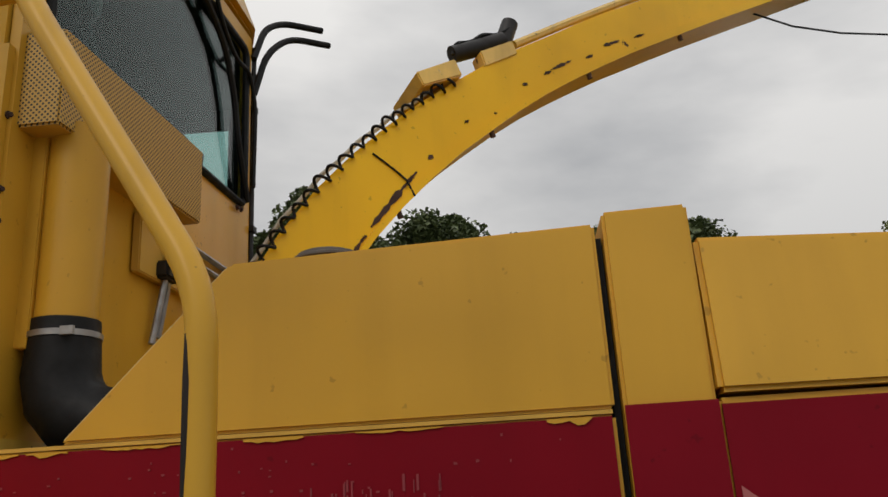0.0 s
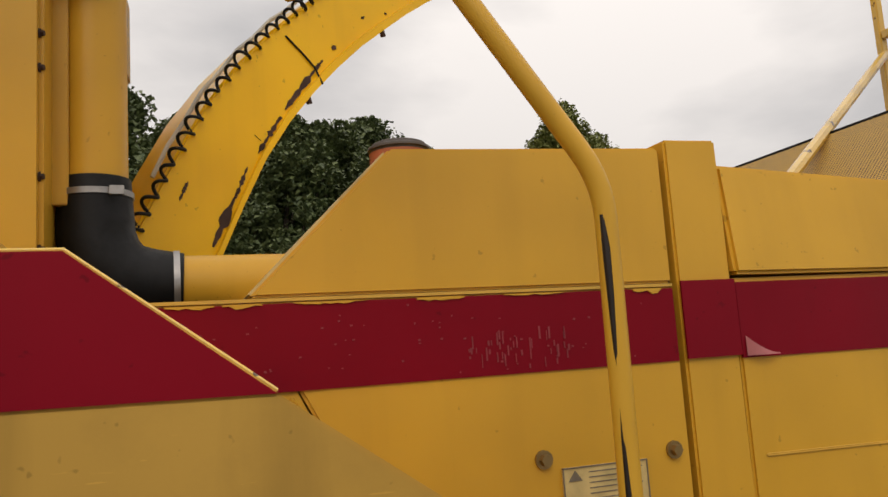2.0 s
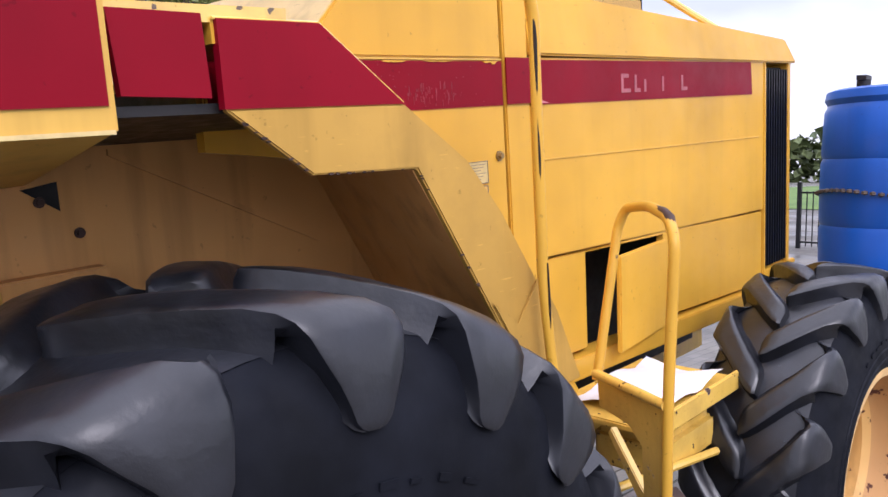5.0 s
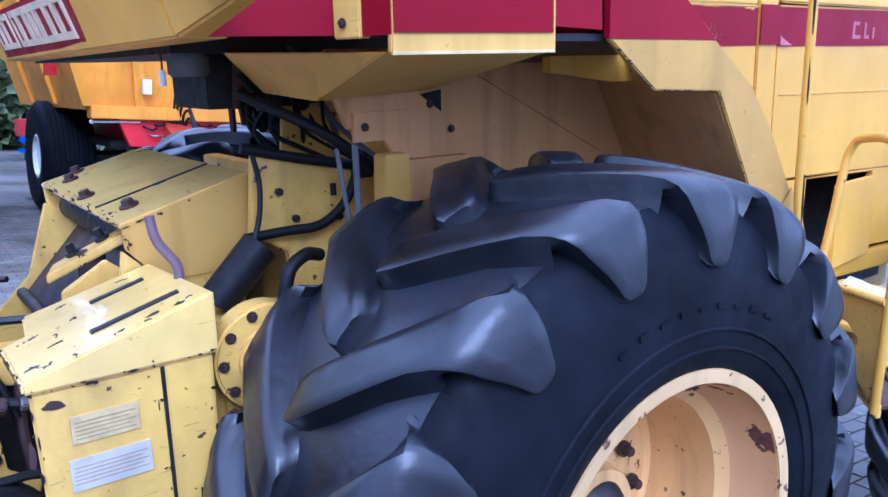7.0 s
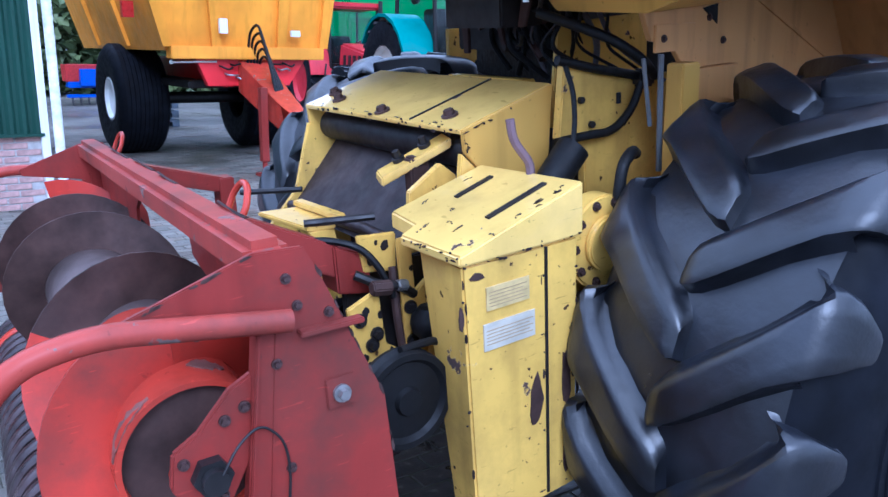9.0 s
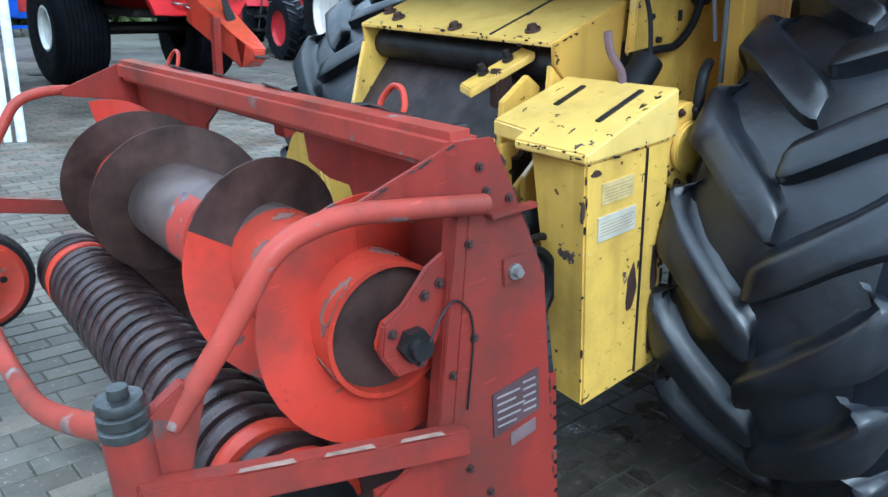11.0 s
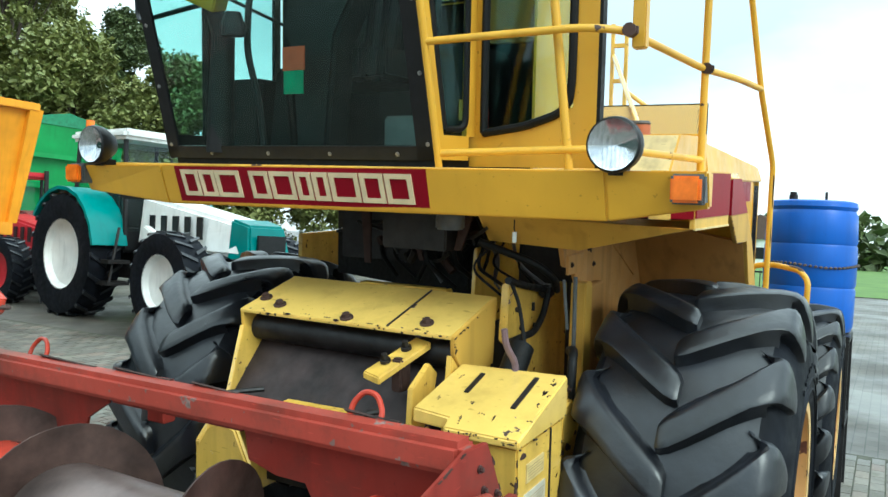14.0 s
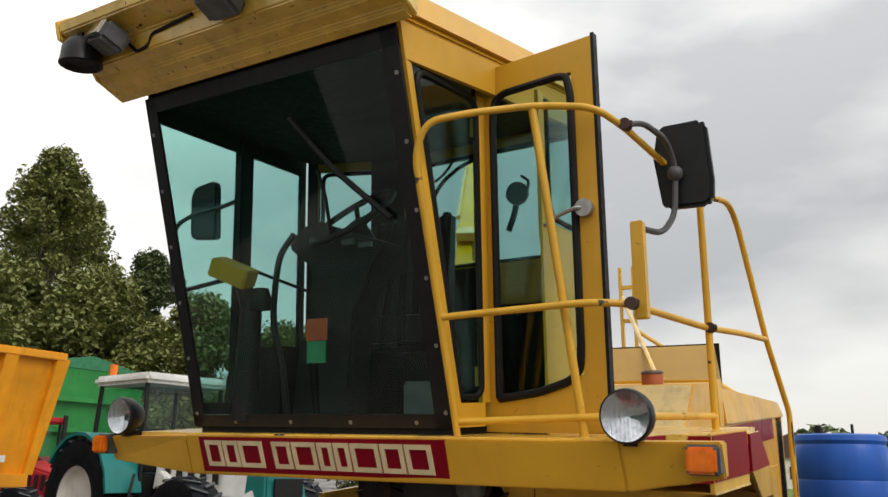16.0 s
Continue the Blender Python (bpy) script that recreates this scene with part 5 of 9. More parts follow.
# lamps on the platform
def head_lamp(y):
    k = part("head_lamp", Geo().lathe([(0.001, 0.05), (0.045, 0.045), (0.072, 0.0), (0.077, -0.03), (0.075, -0.045), (0.069, -0.05)], (-1.985, y, 2.022), "x", 32).box(-2.0, -1.93, y - 0.02, y + 0.02, 1.94, 1.965), BLACK_PL, FH, "round head lamp in black housing")
    part("reflector", Geo().lathe([(0.001, -0.02), (0.036, -0.028), (0.069, -0.048)], (-1.985, y, 2.022), "x", 32), CHROME, k)
    ln = Geo().lathe([(0.001, -0.056), (0.045, -0.054), (0.069, -0.049)], (-1.985, y, 2.022), "x", 32)
    part("lens", ln, CLEAR, k, smooth=True)
    rb = Geo()
    for i in range(-5, 6):
        hh = math.sqrt(max(0, 0.064 ** 2 - (0.012 * i) ** 2))
        rb.box(-2.044, -2.041, y + 0.012 * i - 0.002, y + 0.012 * i + 0.002, 2.022 - hh, 2.022 + hh)
    part("lens_ribs", rb, CLEAR, k, smooth=False)


head_lamp(-0.160)
head_lamp(1.955)
for y in (-0.348, 2.10):
    ind = part("indicator", Geo().box(-1.995, -1.93, y - 0.048, y + 0.042, 1.868, 1.948), GREY_PL, FH, "amber indicator lamp", bevel=0.006)
    part("lens", Geo().box(-2.020, -1.995, y - 0.042, y + 0.037, 1.873, 1.943), AMBER, ind, bevel=0.008)

# boarding step with hoop
st = new("boarding_ladder")
st.parent = FH
tagged(st, "yellow boarding steps with hoop handle")
part("hoop", Geo().tube([(-0.042, -0.22, 1.06), (0.092, -0.212, 1.455), (0.098, -0.235, 1.505), (0.04, -0.335, 1.522), (-0.09, -0.462, 1.515), (-0.138, -0.504, 1.475), (-0.165, -0.496, 1.10), (-0.175, -0.490, 0.76)], 0.0135, 12, 0.05), YEL_PIPE, st, "yellow hoop handle rubbed bare on top")
part("hoop_wear", Geo().tube([(0.02, -0.355, 1.5245), (-0.06, -0.434, 1.5205), (-0.095, -0.468, 1.513), (-0.132, -0.500, 1.480)], [0.006, 0.0128, 0.0128, 0.009], 10), RUST, st, "hoop rubbed bare")
OUT, INN = Vector((-0.170, -0.493)), Vector((-0.042, -0.22))


def ladder(a, z, o=0.0):
    """Point on the steps' side sheet: a from the outer post to the inner leg, o its thickness."""
    p = OUT + (INN - OUT) * a
    return (p.x + 0.9 * o, p.y - 0.42 * o, z)


def ladder_sheet(loop, thick=0.006):
    return Geo().hexa([ladder(a, z, 0.0) for a, z in loop], [ladder(a, z, thick) for a, z in loop])


part("step_side", ladder_sheet([(0.0, 0.77), (0.32, 0.79), (0.34, 0.95), (0.52, 0.985), (0.98, 0.99), (1.0, 1.075), (0.0, 1.085)]), YEL_WORN, st, "folded yellow side sheet", bevel=0.003)
part("step_rail", Geo().tube([ladder(0.0, 1.088), ladder(1.02, 1.078)], 0.013, 10), YEL_WORN, st)
part("step_toe", ladder_sheet([(0.0, 0.74), (0.40, 0.80), (0.85, 0.93), (0.80, 0.95), (0.36, 0.84), (0.0, 0.78)], 0.02), YEL_WORN, st, bevel=0.003)
part("tread_plate", Geo().hexa([ladder(0.0, 0.765), ladder(0.42, 0.80), ladder(0.42, 0.80, 0.12), ladder(0.0, 0.765, 0.12)], [ladder(0.0, 0.775), ladder(0.42, 0.81), ladder(0.42, 0.81, 0.12), ladder(0.0, 0.775, 0.12)]), RUST, st, "rubbed bottom tread", bevel=0.003)
part("step_tray", Geo().box(-0.02, 0.50, -0.36, -0.03, 0.925, 0.945).box(-0.02, 0.50, -0.366, -0.354, 0.905, 0.965), YEL_WORN, st, "yellow tray step", bevel=0.004)
cl = Geo()
for i in range(13):
    for q in range(8):
        u, v = i / 12, q / 7
        cl.v.append((0.03 + 0.42 * u, -0.34 + 0.26 * v, 0.950 + 0.030 * abs(math.sin(5 * u + 2.2 * v)) * abs(math.sin(3.3 * v + 1.7 * u)) + 0.012 * math.sin(math.pi * u) * math.sin(math.pi * v)))
cl.f = [(8 * i + q, 8 * i + 8 + q, 8 * i + 9 + q, 8 * i + 1 + q) for i in range(12) for q in range(7)]
part("white_sack", cl, plain("white_plastic_sack", (0.66, 0.68, 0.72), 0.4, 0.0, 0.12, 9), st, "crumpled white plastic sack")
part("step_box", Geo().box(0.10, 0.42, -0.33, -0.10, 0.74, 0.86), YEL_WORN, st, "yellow box under the tray", bevel=0.02)
part("lower_bar", Geo().tube([(-0.12, -0.30, 0.80), (0.36, -0.36, 0.755)], 0.012, 8), YEL_WORN, st)

# discharge spout, slewed a little away from the walk
sp = new("discharge_spout")
sp.parent = FH
tagged(sp, "curved yellow discharge spout with coiled hoses")
SPOUT_AT, SPOUT_DIR = Vector((-0.755, 0.884)), Vector((0.8928, 0.4504))


def spout(s, z, w):
    """Point on the spout: s along it, w across it from the near face."""
    p = SPOUT_AT + SPOUT_DIR * s + Vector((-SPOUT_DIR.y, SPOUT_DIR.x)) * w
    return (p.x, p.y, z)


def spout_low(s):
    """Height of the underside at s."""
    knots = [(-0.12, 1.83), (0.023, 2.108), (0.07, 2.203), (0.122, 2.307), (0.185, 2.412), (0.28, 2.533), (0.39, 2.648), (0.52, 2.768), (0.60, 2.828), (0.72, 2.922), (0.84, 3.0), (1.06, 3.128), (1.43, 3.316), (2.6, 3.88), (3.2, 4.12)]
    for (a, za), (b, zb) in zip(knots, knots[1:]):
        if s <= b:
            t = (s - a) / (b - a)
            return za + (zb - za) * t
    return knots[-1][1]


SW = 0.20
lower, upper = [], []
for i in range(31):
    s = -0.12 + 3.1 * (i / 30) ** 1.35
    k = 0.02
    tx, tz = 2 * k, spout_low(s + k) - spout_low(s - k)
    d = math.hypot(tx, tz)
    depth = 0.208 - 0.058 * min(1.0, (s + 0.12) / 1.0)
    lower.append((s, spout_low(s)))
    upper.append((s - tz / d * depth, spout_low(s) + tx / d * depth))
g = Geo()
for (a, za), (b, zb) in zip(lower, upper):
    g.v += [spout(a, za, 0), spout(a, za, SW), spout(b, zb, SW), spout(b, zb, 0)]
for i in range(30):
    for j in range(4):
        g.f.append((4 * i + j, 4 * i + (j + 1) % 4, 4 * i + 4 + (j + 1) % 4, 4 * i + 4 + j))
g.f += [(0, 1, 2, 3), (120, 121, 122, 123)]
part("spout_trunk", g, BOOM_YEL, sp, "curved glossy yellow spout trunk", bevel=0.006)
g = Geo()
for i in range(30):
    (a, za), (b, zb) = lower[i], lower[i + 1]
    g.hexa([spout(a, za - 0.012, -0.012), spout(a, za - 0.012, 0.01), spout(a, za + 0.016, 0.01), spout(a, za + 0.016, -0.012)], [spout(b, zb - 0.012, -0.012), spout(b, zb - 0.012, 0.01), spout(b, zb + 0.016, 0.01), spout(b, zb + 0.016, -0.012)])
part("spout_flange", g, BOOM_YEL, sp)


def along(line, t):
    k = t * (len(line) - 1)
    i = min(int(k), len(line) - 2)
    f = k - i
    return line[i][0] * (1 - f) + line[i + 1][0] * f, line[i][1] * (1 - f) + line[i + 1][1] * f


coil = []
for i in range(1100):
    t = 0.02 + 0.315 * i / 1099
    b, zb = along(upper, t)
    b1, z1 = along(upper, t + 0.01)
    n = math.hypot(b1 - b, z1 - zb)
    nx, nz = -(z1 - zb) / n, (b1 - b) / n
    w = 31 * 2 * math.pi * i / 1099 + 0.9 * math.sin(i * 0.013)
    r = 0.0135 + 0.003 * math.sin(i * 0.031) + 0.002 * math.sin(i * 0.11)
    o = r * math.sin(w) + 0.004
    coil.append(spout(b + nx * o, zb + nz * o, -0.004 + r * 0.8 * math.cos(w)))
part("coiled_hose", Geo().tube(coil, 0.0042, 6), BLACK, sp, "black coiled air hose")
part("spout_cable", Geo().tube([spout(along(upper, 0.12 + 0.018 * i)[0] - 0.01, along(upper, 0.12 + 0.018 * i)[1] + 0.01 + 0.008 * (i % 2), 0.03) for i in range(13)], 0.006, 6), plain("pale_cable", (0.5, 0.45, 0.36), 0.6), sp, "pale cable along the spout")
b, zb = along(upper, 0.33)
part("flap_bracket", Geo().hexa([spout(b - 0.09, zb - 0.03, -0.02), spout(b + 0.03, zb + 0.02, -0.02), spout(b + 0.03, zb + 0.02, 0.2), spout(b - 0.09, zb - 0.03, 0.2)], [spout(b - 0.11, zb + 0.01, -0.02), spout(b + 0.01, zb + 0.07, -0.02), spout(b + 0.01, zb + 0.07, 0.2), spout(b - 0.11, zb + 0.01, 0.2)]), YEL_WORN, sp, bevel=0.004)
b, zb = along(upper, 0.385)
part("actuator_mount", Geo().hexa([spout(b - 0.06, zb - 0.05, -0.004), spout(b + 0.05, zb + 0.01, -0.004), spout(b + 0.05, zb + 0.01, 0.06), spout(b - 0.06, zb - 0.05, 0.06)], [spout(b - 0.075, zb + 0.0, -0.004), spout(b + 0.035, zb + 0.055, -0.004), spout(b + 0.035, zb + 0.055, 0.06), spout(b - 0.075, zb + 0.0, 0.06)]), YEL_WORN, sp, "yellow actuator mount", bevel=0.004)
part("flap_actuator", Geo().cyl(spout(b - 0.15, zb - 0.005, 0.03), spout(b + 0.02, zb + 0.07, 0.03), 0.026, k=16).cyl(spout(b + 0.02, zb + 0.05, 0.05), spout(b + 0.06, zb + 0.15, 0.05), 0.026, k=14), DARK_STEEL, sp, "dark flap actuator")
part("actuator_hose", Geo().tube([spout(b - 0.15, zb - 0.01, 0.02), spout(b - 0.14, zb + 0.03, 0.02), spout(b - 0.09, zb + 0.04, 0.02), spout(b - 0.05, zb + 0.075, 0.02), spout(b + 0.0, zb + 0.085, 0.03), spout(b + 0.05, zb + 0.12, 0.03)], 0.006, 8, 0.02), BLACK, sp)
for w in (0.02, 0.2):
    part("flap_rod", Geo().tube([spout(*(lambda q: (q[0], q[1] + 0.022))(along(upper, 0.40 + 0.06 * i)), w) for i in range(8)], 0.014, 8), YEL_WORN, sp)
part("tie_strap", Geo().tube([spout(0.235, 2.70, -0.003), spout(0.29, 2.662, -0.003), spout(0.326, 2.632, -0.004), spout(0.343, 2.585, -0.014)], 0.0028, 6), BLACK, sp, "black strap round the spout")
rng = random.Random(11)
for s0, z0, s1, z1, w in ((0.225, 2.495, 0.345, 2.648, 0.016), (0.33, 2.628, 0.356, 2.66, 0.012), (0.004, 2.118, 0.072, 2.255, 0.017), (0.068, 2.24, 0.105, 2.325, 0.008), (0.138, 2.365, 0.205, 2.465, 0.014), (0.13, 2.41, 0.145, 2.40, 0.008), (-0.079, 2.222, -0.057, 2.268, 0.009), (0.392, 2.70, 0.404, 2.714, 0.010), (0.276, 2.525, 0.290, 2.537, 0.010), (0.198, 2.458, 0.212, 2.472, 0.010), (0.505, 2.822, 0.518, 2.832, 0.006), (0.70, 2.968, 0.715, 2.977, 0.008), (0.775, 3.015, 0.80, 3.030, 0.008), (0.80, 3.034, 0.875, 3.078, 0.010), (0.93, 3.095, 0.955, 3.11, 0.008), (1.00, 3.15, 1.06, 3.178, 0.012), (1.12, 3.20, 1.16, 3.22, 0.008), (0.60, 2.862, 0.608, 2.868, 0.006)):
    a, b_ = [], []
    for i in range(15):
        t = i / 14
        k = 0.5 * w * math.sin(math.pi * (0.08 + 0.84 * t)) * rng.uniform(0.2, 1.5)
        a.append((s0 + (s1 - s0) * t - k, z0 + (z1 - z0) * t + k * 0.6))
        b_.append((s0 + (s1 - s0) * t + k, z0 + (z1 - z0) * t - k * 0.6))
    loop = a + b_[::-1]
    part("rust_patch", Geo().hexa([spout(s, z, -0.0025) for s, z in loop], [spout(s, z, 0.002) for s, z in loop]), RUST, sp, "brown rust patch", smooth=False)
cable = [spout(1.60, 3.52, 0.1), spout(1.75, 3.469, 0.1), spout(1.93, 3.448, 0.1), spout(2.18, 3.462, 0.1), spout(2.454, 3.503, 0.1), spout(2.585, 3.545, 0.1), spout(2.63, 3.63, 0.1), spout(2.66, 3.82, 0.1)]
part("cable_plug", Geo().cyl(spout(2.56, 3.535, 0.1), spout(2.61, 3.555, 0.1), 0.014, k=10), BLACK, sp)
fl = part("end_flap", Geo().hexa([spout(2.90, 3.86, -0.01), spout(2.90, 3.86, 0.21), spout(3.50, 4.06, 0.21), spout(3.50, 4.06, -0.01)], [spout(3.02, 3.715, 0.0), spout(3.02, 3.715, 0.20), spout(3.50, 3.885, 0.20), spout(3.50, 3.885, 0.0)]), DARK_STEEL, sp, "dark hinged end flap", bevel=0.004)
part("flap_edge", Geo().hexa([spout(3.50, 3.885, -0.015), spout(3.52, 3.87, -0.015), spout(3.60, 4.02, -0.015), spout(3.56, 4.03, -0.015)], [spout(3.50, 3.885, 0.215), spout(3.52, 3.87, 0.215), spout(3.60, 4.02, 0.215), spout(3.56, 4.03, 0.215)]), BOOM_YEL, fl)
for s in (0.30, 0.585, 0.93, 1.30):
    part("flange_peg", Geo().cyl(spout(s, spout_low(s) - 0.008, 0.0), spout(s + 0.006, spout_low(s) - 0.028, 0.0), 0.008, k=8), RUST, sp, "rusty peg under the flange")
part("loose_cable", Geo().tube(cable, 0.004, 6), BLACK, sp, "loose hanging cable")

# tank filler, mast and screen behind the hood
part("filler_cap", Geo().cyl((-0.48, 0.21, 2.12), (-0.48, 0.21, 2.170), 0.050, k=28), plain("orange_primer", (0.42, 0.12, 0.05), 0.6), FH, "orange filler neck")
part("filler_lid", Geo().lathe([(0.001, 0.019), (0.04, 0.018), (0.050, 0.014), (0.053, 0.008), (0.053, 0.0), (0.001, 0.0)], (-0.48, 0.21, 2.170), "z", 32), plain("dusty_cap", (0.10, 0.085, 0.075), 0.7), FH, "round dusty filler lid", bevel=0.005)
part("dust_screen", Geo().hexa([(0.61, 0.18, 2.06), (0.92, 0.18, 2.05), (0.92, 1.2, 2.05), (0.61, 1.2, 2.06)], [(0.87, 0.24, 2.335), (0.92, 0.22, 2.375), (0.92, 1.2, 2.375), (0.87, 1.18, 2.335)]), MESH, FH, "wedge-shaped perforated dust screen")
part("dust_screen_edge", Geo().box(0.922, 0.929, 0.19, 1.2, 2.03, 2.383), BLACK, FH)
mast = part("rest_mast", Geo().box(1.58, 1.61, 0.90, 0.925, 1.95, 3.02).box(1.58, 1.61, 1.0, 1.025, 1.95, 3.02).box(1.583, 1.607, 0.925, 1.0, 2.60, 2.63).box(1.583, 1.607, 0.925, 1.0, 2.85, 2.88), YEL_WORN, FH, "yellow spout rest frame", bevel=0.003)
part("mast_brace", Geo().tube([(1.585, 1.00, 2.79), (0.40, 0.40, 2.07)], 0.016, 8), YEL_WORN, mast)
part("mast_brace", Geo().tube([(1.60, 0.92, 2.55), (1.75, 0.2, 2.02)], 0.016, 8), YEL_WORN, mast)

# ---- feed housing between the front wheels ----
fd = new("feed_housing")
fd.parent = FH
tagged(fd, "yellow feed roller housing with chipped greasy paint")
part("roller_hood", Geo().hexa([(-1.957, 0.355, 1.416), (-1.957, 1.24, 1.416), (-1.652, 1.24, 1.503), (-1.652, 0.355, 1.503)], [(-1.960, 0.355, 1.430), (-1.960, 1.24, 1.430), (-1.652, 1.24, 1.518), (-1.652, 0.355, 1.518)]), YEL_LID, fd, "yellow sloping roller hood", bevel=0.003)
for y in (0.347, 1.225):
    part("hood_side", Geo().prism([(-1.957, 1.428), (-1.652, 1.516), (-1.672, 1.288), (-1.875, 1.285), (-1.953, 1.372)], "y", y, y + 0.015), YEL_WORN if y > 1 else YEL_PALE, fd, bevel=0.002)
part("hood_seam", Geo().hexa([(-1.95, 0.60, 1.4325), (-1.95, 0.606, 1.4325), (-1.66, 0.606, 1.5155), (-1.66, 0.60, 1.5155)], [(-1.95, 0.60, 1.437), (-1.95, 0.606, 1.437), (-1.66, 0.606, 1.520), (-1.66, 0.60, 1.520)]), DARK_STEEL, fd)
part("feed_roller", Geo().cyl((-1.87, 0.37, 1.355), (-1.87, 1.22, 1.355), 0.05, k=24), DARK_STEEL, fd, "dark upper feed roller")
part("chute", Geo().hexa([(-2.06, 0.40, 1.08), (-2.06, 1.22, 1.08), (-1.87, 1.22, 1.29), (-1.87, 0.40, 1.29)], [(-2.05, 0.40, 1.095), (-2.05, 1.22, 1.095), (-1.86, 1.22, 1.305), (-1.86, 0.40, 1.305)]), RUST_DARK, fd, "dark brown scoured feed chute")
part("chute_fold", Geo().tube([(-2.055, 0.40, 1.10), (-2.06, 0.7, 1.12), (-2.055, 1.22, 1.10)], 0.018, 10), RUST_DARK, fd)
part("throat", Geo().box(-1.84, -1.72, 0.37, 1.22, 0.75, 1.40), DARK_STEEL, fd)
part("throat_side", Geo().prism([(-2.16, 0.72), (-2.18, 1.0), (-1.99, 1.13), (-1.96, 1.37), (-1.88, 1.29), (-1.68, 1.29), (-1.68, 0.72)], "y", 0.352, 0.372), YEL_WORN, fd, bevel=0.003)
part("throat_side", Geo().prism([(-2.16, 0.72), (-2.18, 1.0), (-2.03, 1.15), (-1.96, 1.37), (-1.68, 1.29), (-1.68, 0.72)], "y", 1.22, 1.24), YEL_WORN, fd, bevel=0.003)
part("spring_arm", Geo().hexa([(-2.09, 0.54, 1.275), (-2.06, 0.62, 1.28), (-1.90, 0.52, 1.375), (-1.92, 0.45, 1.37)], [(-2.09, 0.54, 1.30), (-2.06, 0.62, 1.305), (-1.90, 0.52, 1.40), (-1.92, 0.45, 1.395)]), YEL_WORN, fd, "chipped yellow spring arm", bevel=0.004)
part("spring_arm", Geo().box(-2.02, -1.96, 0.50, 0.54, 1.24, 1.35), RUST, fd, bevel=0.006)
bolts("arm_bolt", [(-2.02, 0.56, 1.335), (-1.96, 0.52, 1.37)], (-0.4, 0, 1), 0.012, 0.03, DARK_STEEL, fd)
part("arm_bracket", Geo().prism([(-2.10, 1.05), (-2.08, 1.28), (-1.98, 1.34), (-1.93, 1.30), (-1.99, 1.05)], "y", 0.42, 0.44), YEL_WORN, fd, "pitted yellow bracket", bevel=0.003)
bolts("hood_catch", [(-1.90, 0.48, 1.447), (-1.93, 0.78, 1.438), (-1.90, 1.10, 1.447), (-1.86, 1.20, 1.458)], (-0.35, 0, 1), 0.016, 0.02, RUST, fd, "greasy hood catch")
part("chassis_plate", Geo().prism([(-1.675, 1.37), (-1.655, 1.565), (-1.36, 1.512), (-1.10, 1.512), (-1.10, 0.85), (-1.56, 0.85), (-1.58, 1.32)], "y", 0.30, 0.33), YEL_WORN, fd, "yellow chassis side plate", bevel=0.004)
part("plate_slot", Geo().cyl((-1.45, 0.2985, 1.445), (-1.45, 0.2995, 1.475), 0.008, k=10), BLACK, fd)
part("arch_post", Geo().hexa([(-1.43, 0.115, 0.85), (-1.335, 0.115, 0.85), (-1.335, 0.172, 0.85), (-1.43, 0.172, 0.85)], [(-1.405, 0.115, 1.555), (-1.335, 0.115, 1.555), (-1.335, 0.172, 1.555), (-1.405, 0.172, 1.555)]), YEL_PALE, fd, "pale yellow upright post", bevel=0.004)
part("chassis_plate", Geo().box(-0.98, -0.6, 1.75, 1.78, 0.85, 1.62), YEL_WORN, fd, bevel=0.004)
part("cross_plate", Geo().box(-1.52, -1.47, 0.62, 1.02, 0.9, 1.50), YEL_WORN, fd, "yellow cross plate", bevel=0.004)
part("gearbox_block", Geo().box(-1.86, -1.55, 0.10, 0.30, 0.92, 1.215), YEL_WORN, fd, "yellow gearbox block", bevel=0.02)
part("drive_case", Geo().cyl((-1.76, 0.05, 1.16), (-1.76, 0.11, 1.16), 0.118, k=36).cyl((-1.76, 0.03, 1.16), (-1.76, 0.05, 1.16), 0.07, k=28), YEL_WORN, fd, "round yellow drive case", bevel=0.006)
bolts("case_bolt", [(-1.76 + 0.10 * math.cos(2 * math.pi * i / 10), 0.05, 1.16 + 0.10 * math.sin(2 * math.pi * i / 10)) for i in range(10)], (0, -1, 0), 0.008, 0.012, RUST, fd)
part("front_axle", Geo().cyl((-1.175, -0.1, 0.80), (-1.175, 2.2, 0.80), 0.15, k=24), YEL_WORN, fd)
# gear cover with tilted lid
part("gear_cover", Geo().hexa([(-2.212, 0.004, 0.560), (-1.902, 0.004, 0.570), (-1.902, 0.12, 0.570), (-2.200, 0.11, 0.560)], [(-2.228, 0.004, 1.215), (-1.895, 0.004, 1.215), (-1.895, 0.22, 1.215), (-2.205, 0.20, 1.215)]), YEL_WORN, fd, "tall yellow gear cover, scuffed", bevel=0.006)
top = [(-2.238, -0.004), (-1.885, -0.004), (-1.905, 0.345), (-2.175, 0.362), (-2.19, 0.235), (-2.238, 0.225)]
# lid in the lightened yellow that paints in sky sheen
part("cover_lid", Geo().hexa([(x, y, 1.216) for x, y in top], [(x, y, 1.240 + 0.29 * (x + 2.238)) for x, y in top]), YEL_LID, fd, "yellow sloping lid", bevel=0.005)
part("cover_seam", Geo().box(-2.000, -1.993, 0.0, 0.006, 0.58, 1.21), DARK_STEEL, fd)
for x0, z0, x1, z1, y0, y1 in ((-2.10, 1.277, -1.93, 1.326, 0.07, 0.085), (-2.06, 1.288, -1.95, 1.32, 0.24, 0.255)):
    part("lid_strap", Geo().hexa([(x0, y0, z0), (x0, y1, z0), (x1, y1, z1), (x1, y0, z1)], [(x0, y0, z0 + 0.008), (x0, y1, z0 + 0.008), (x1, y1, z1 + 0.008), (x1, y0, z1 + 0.008)]), DARK_STEEL, fd)
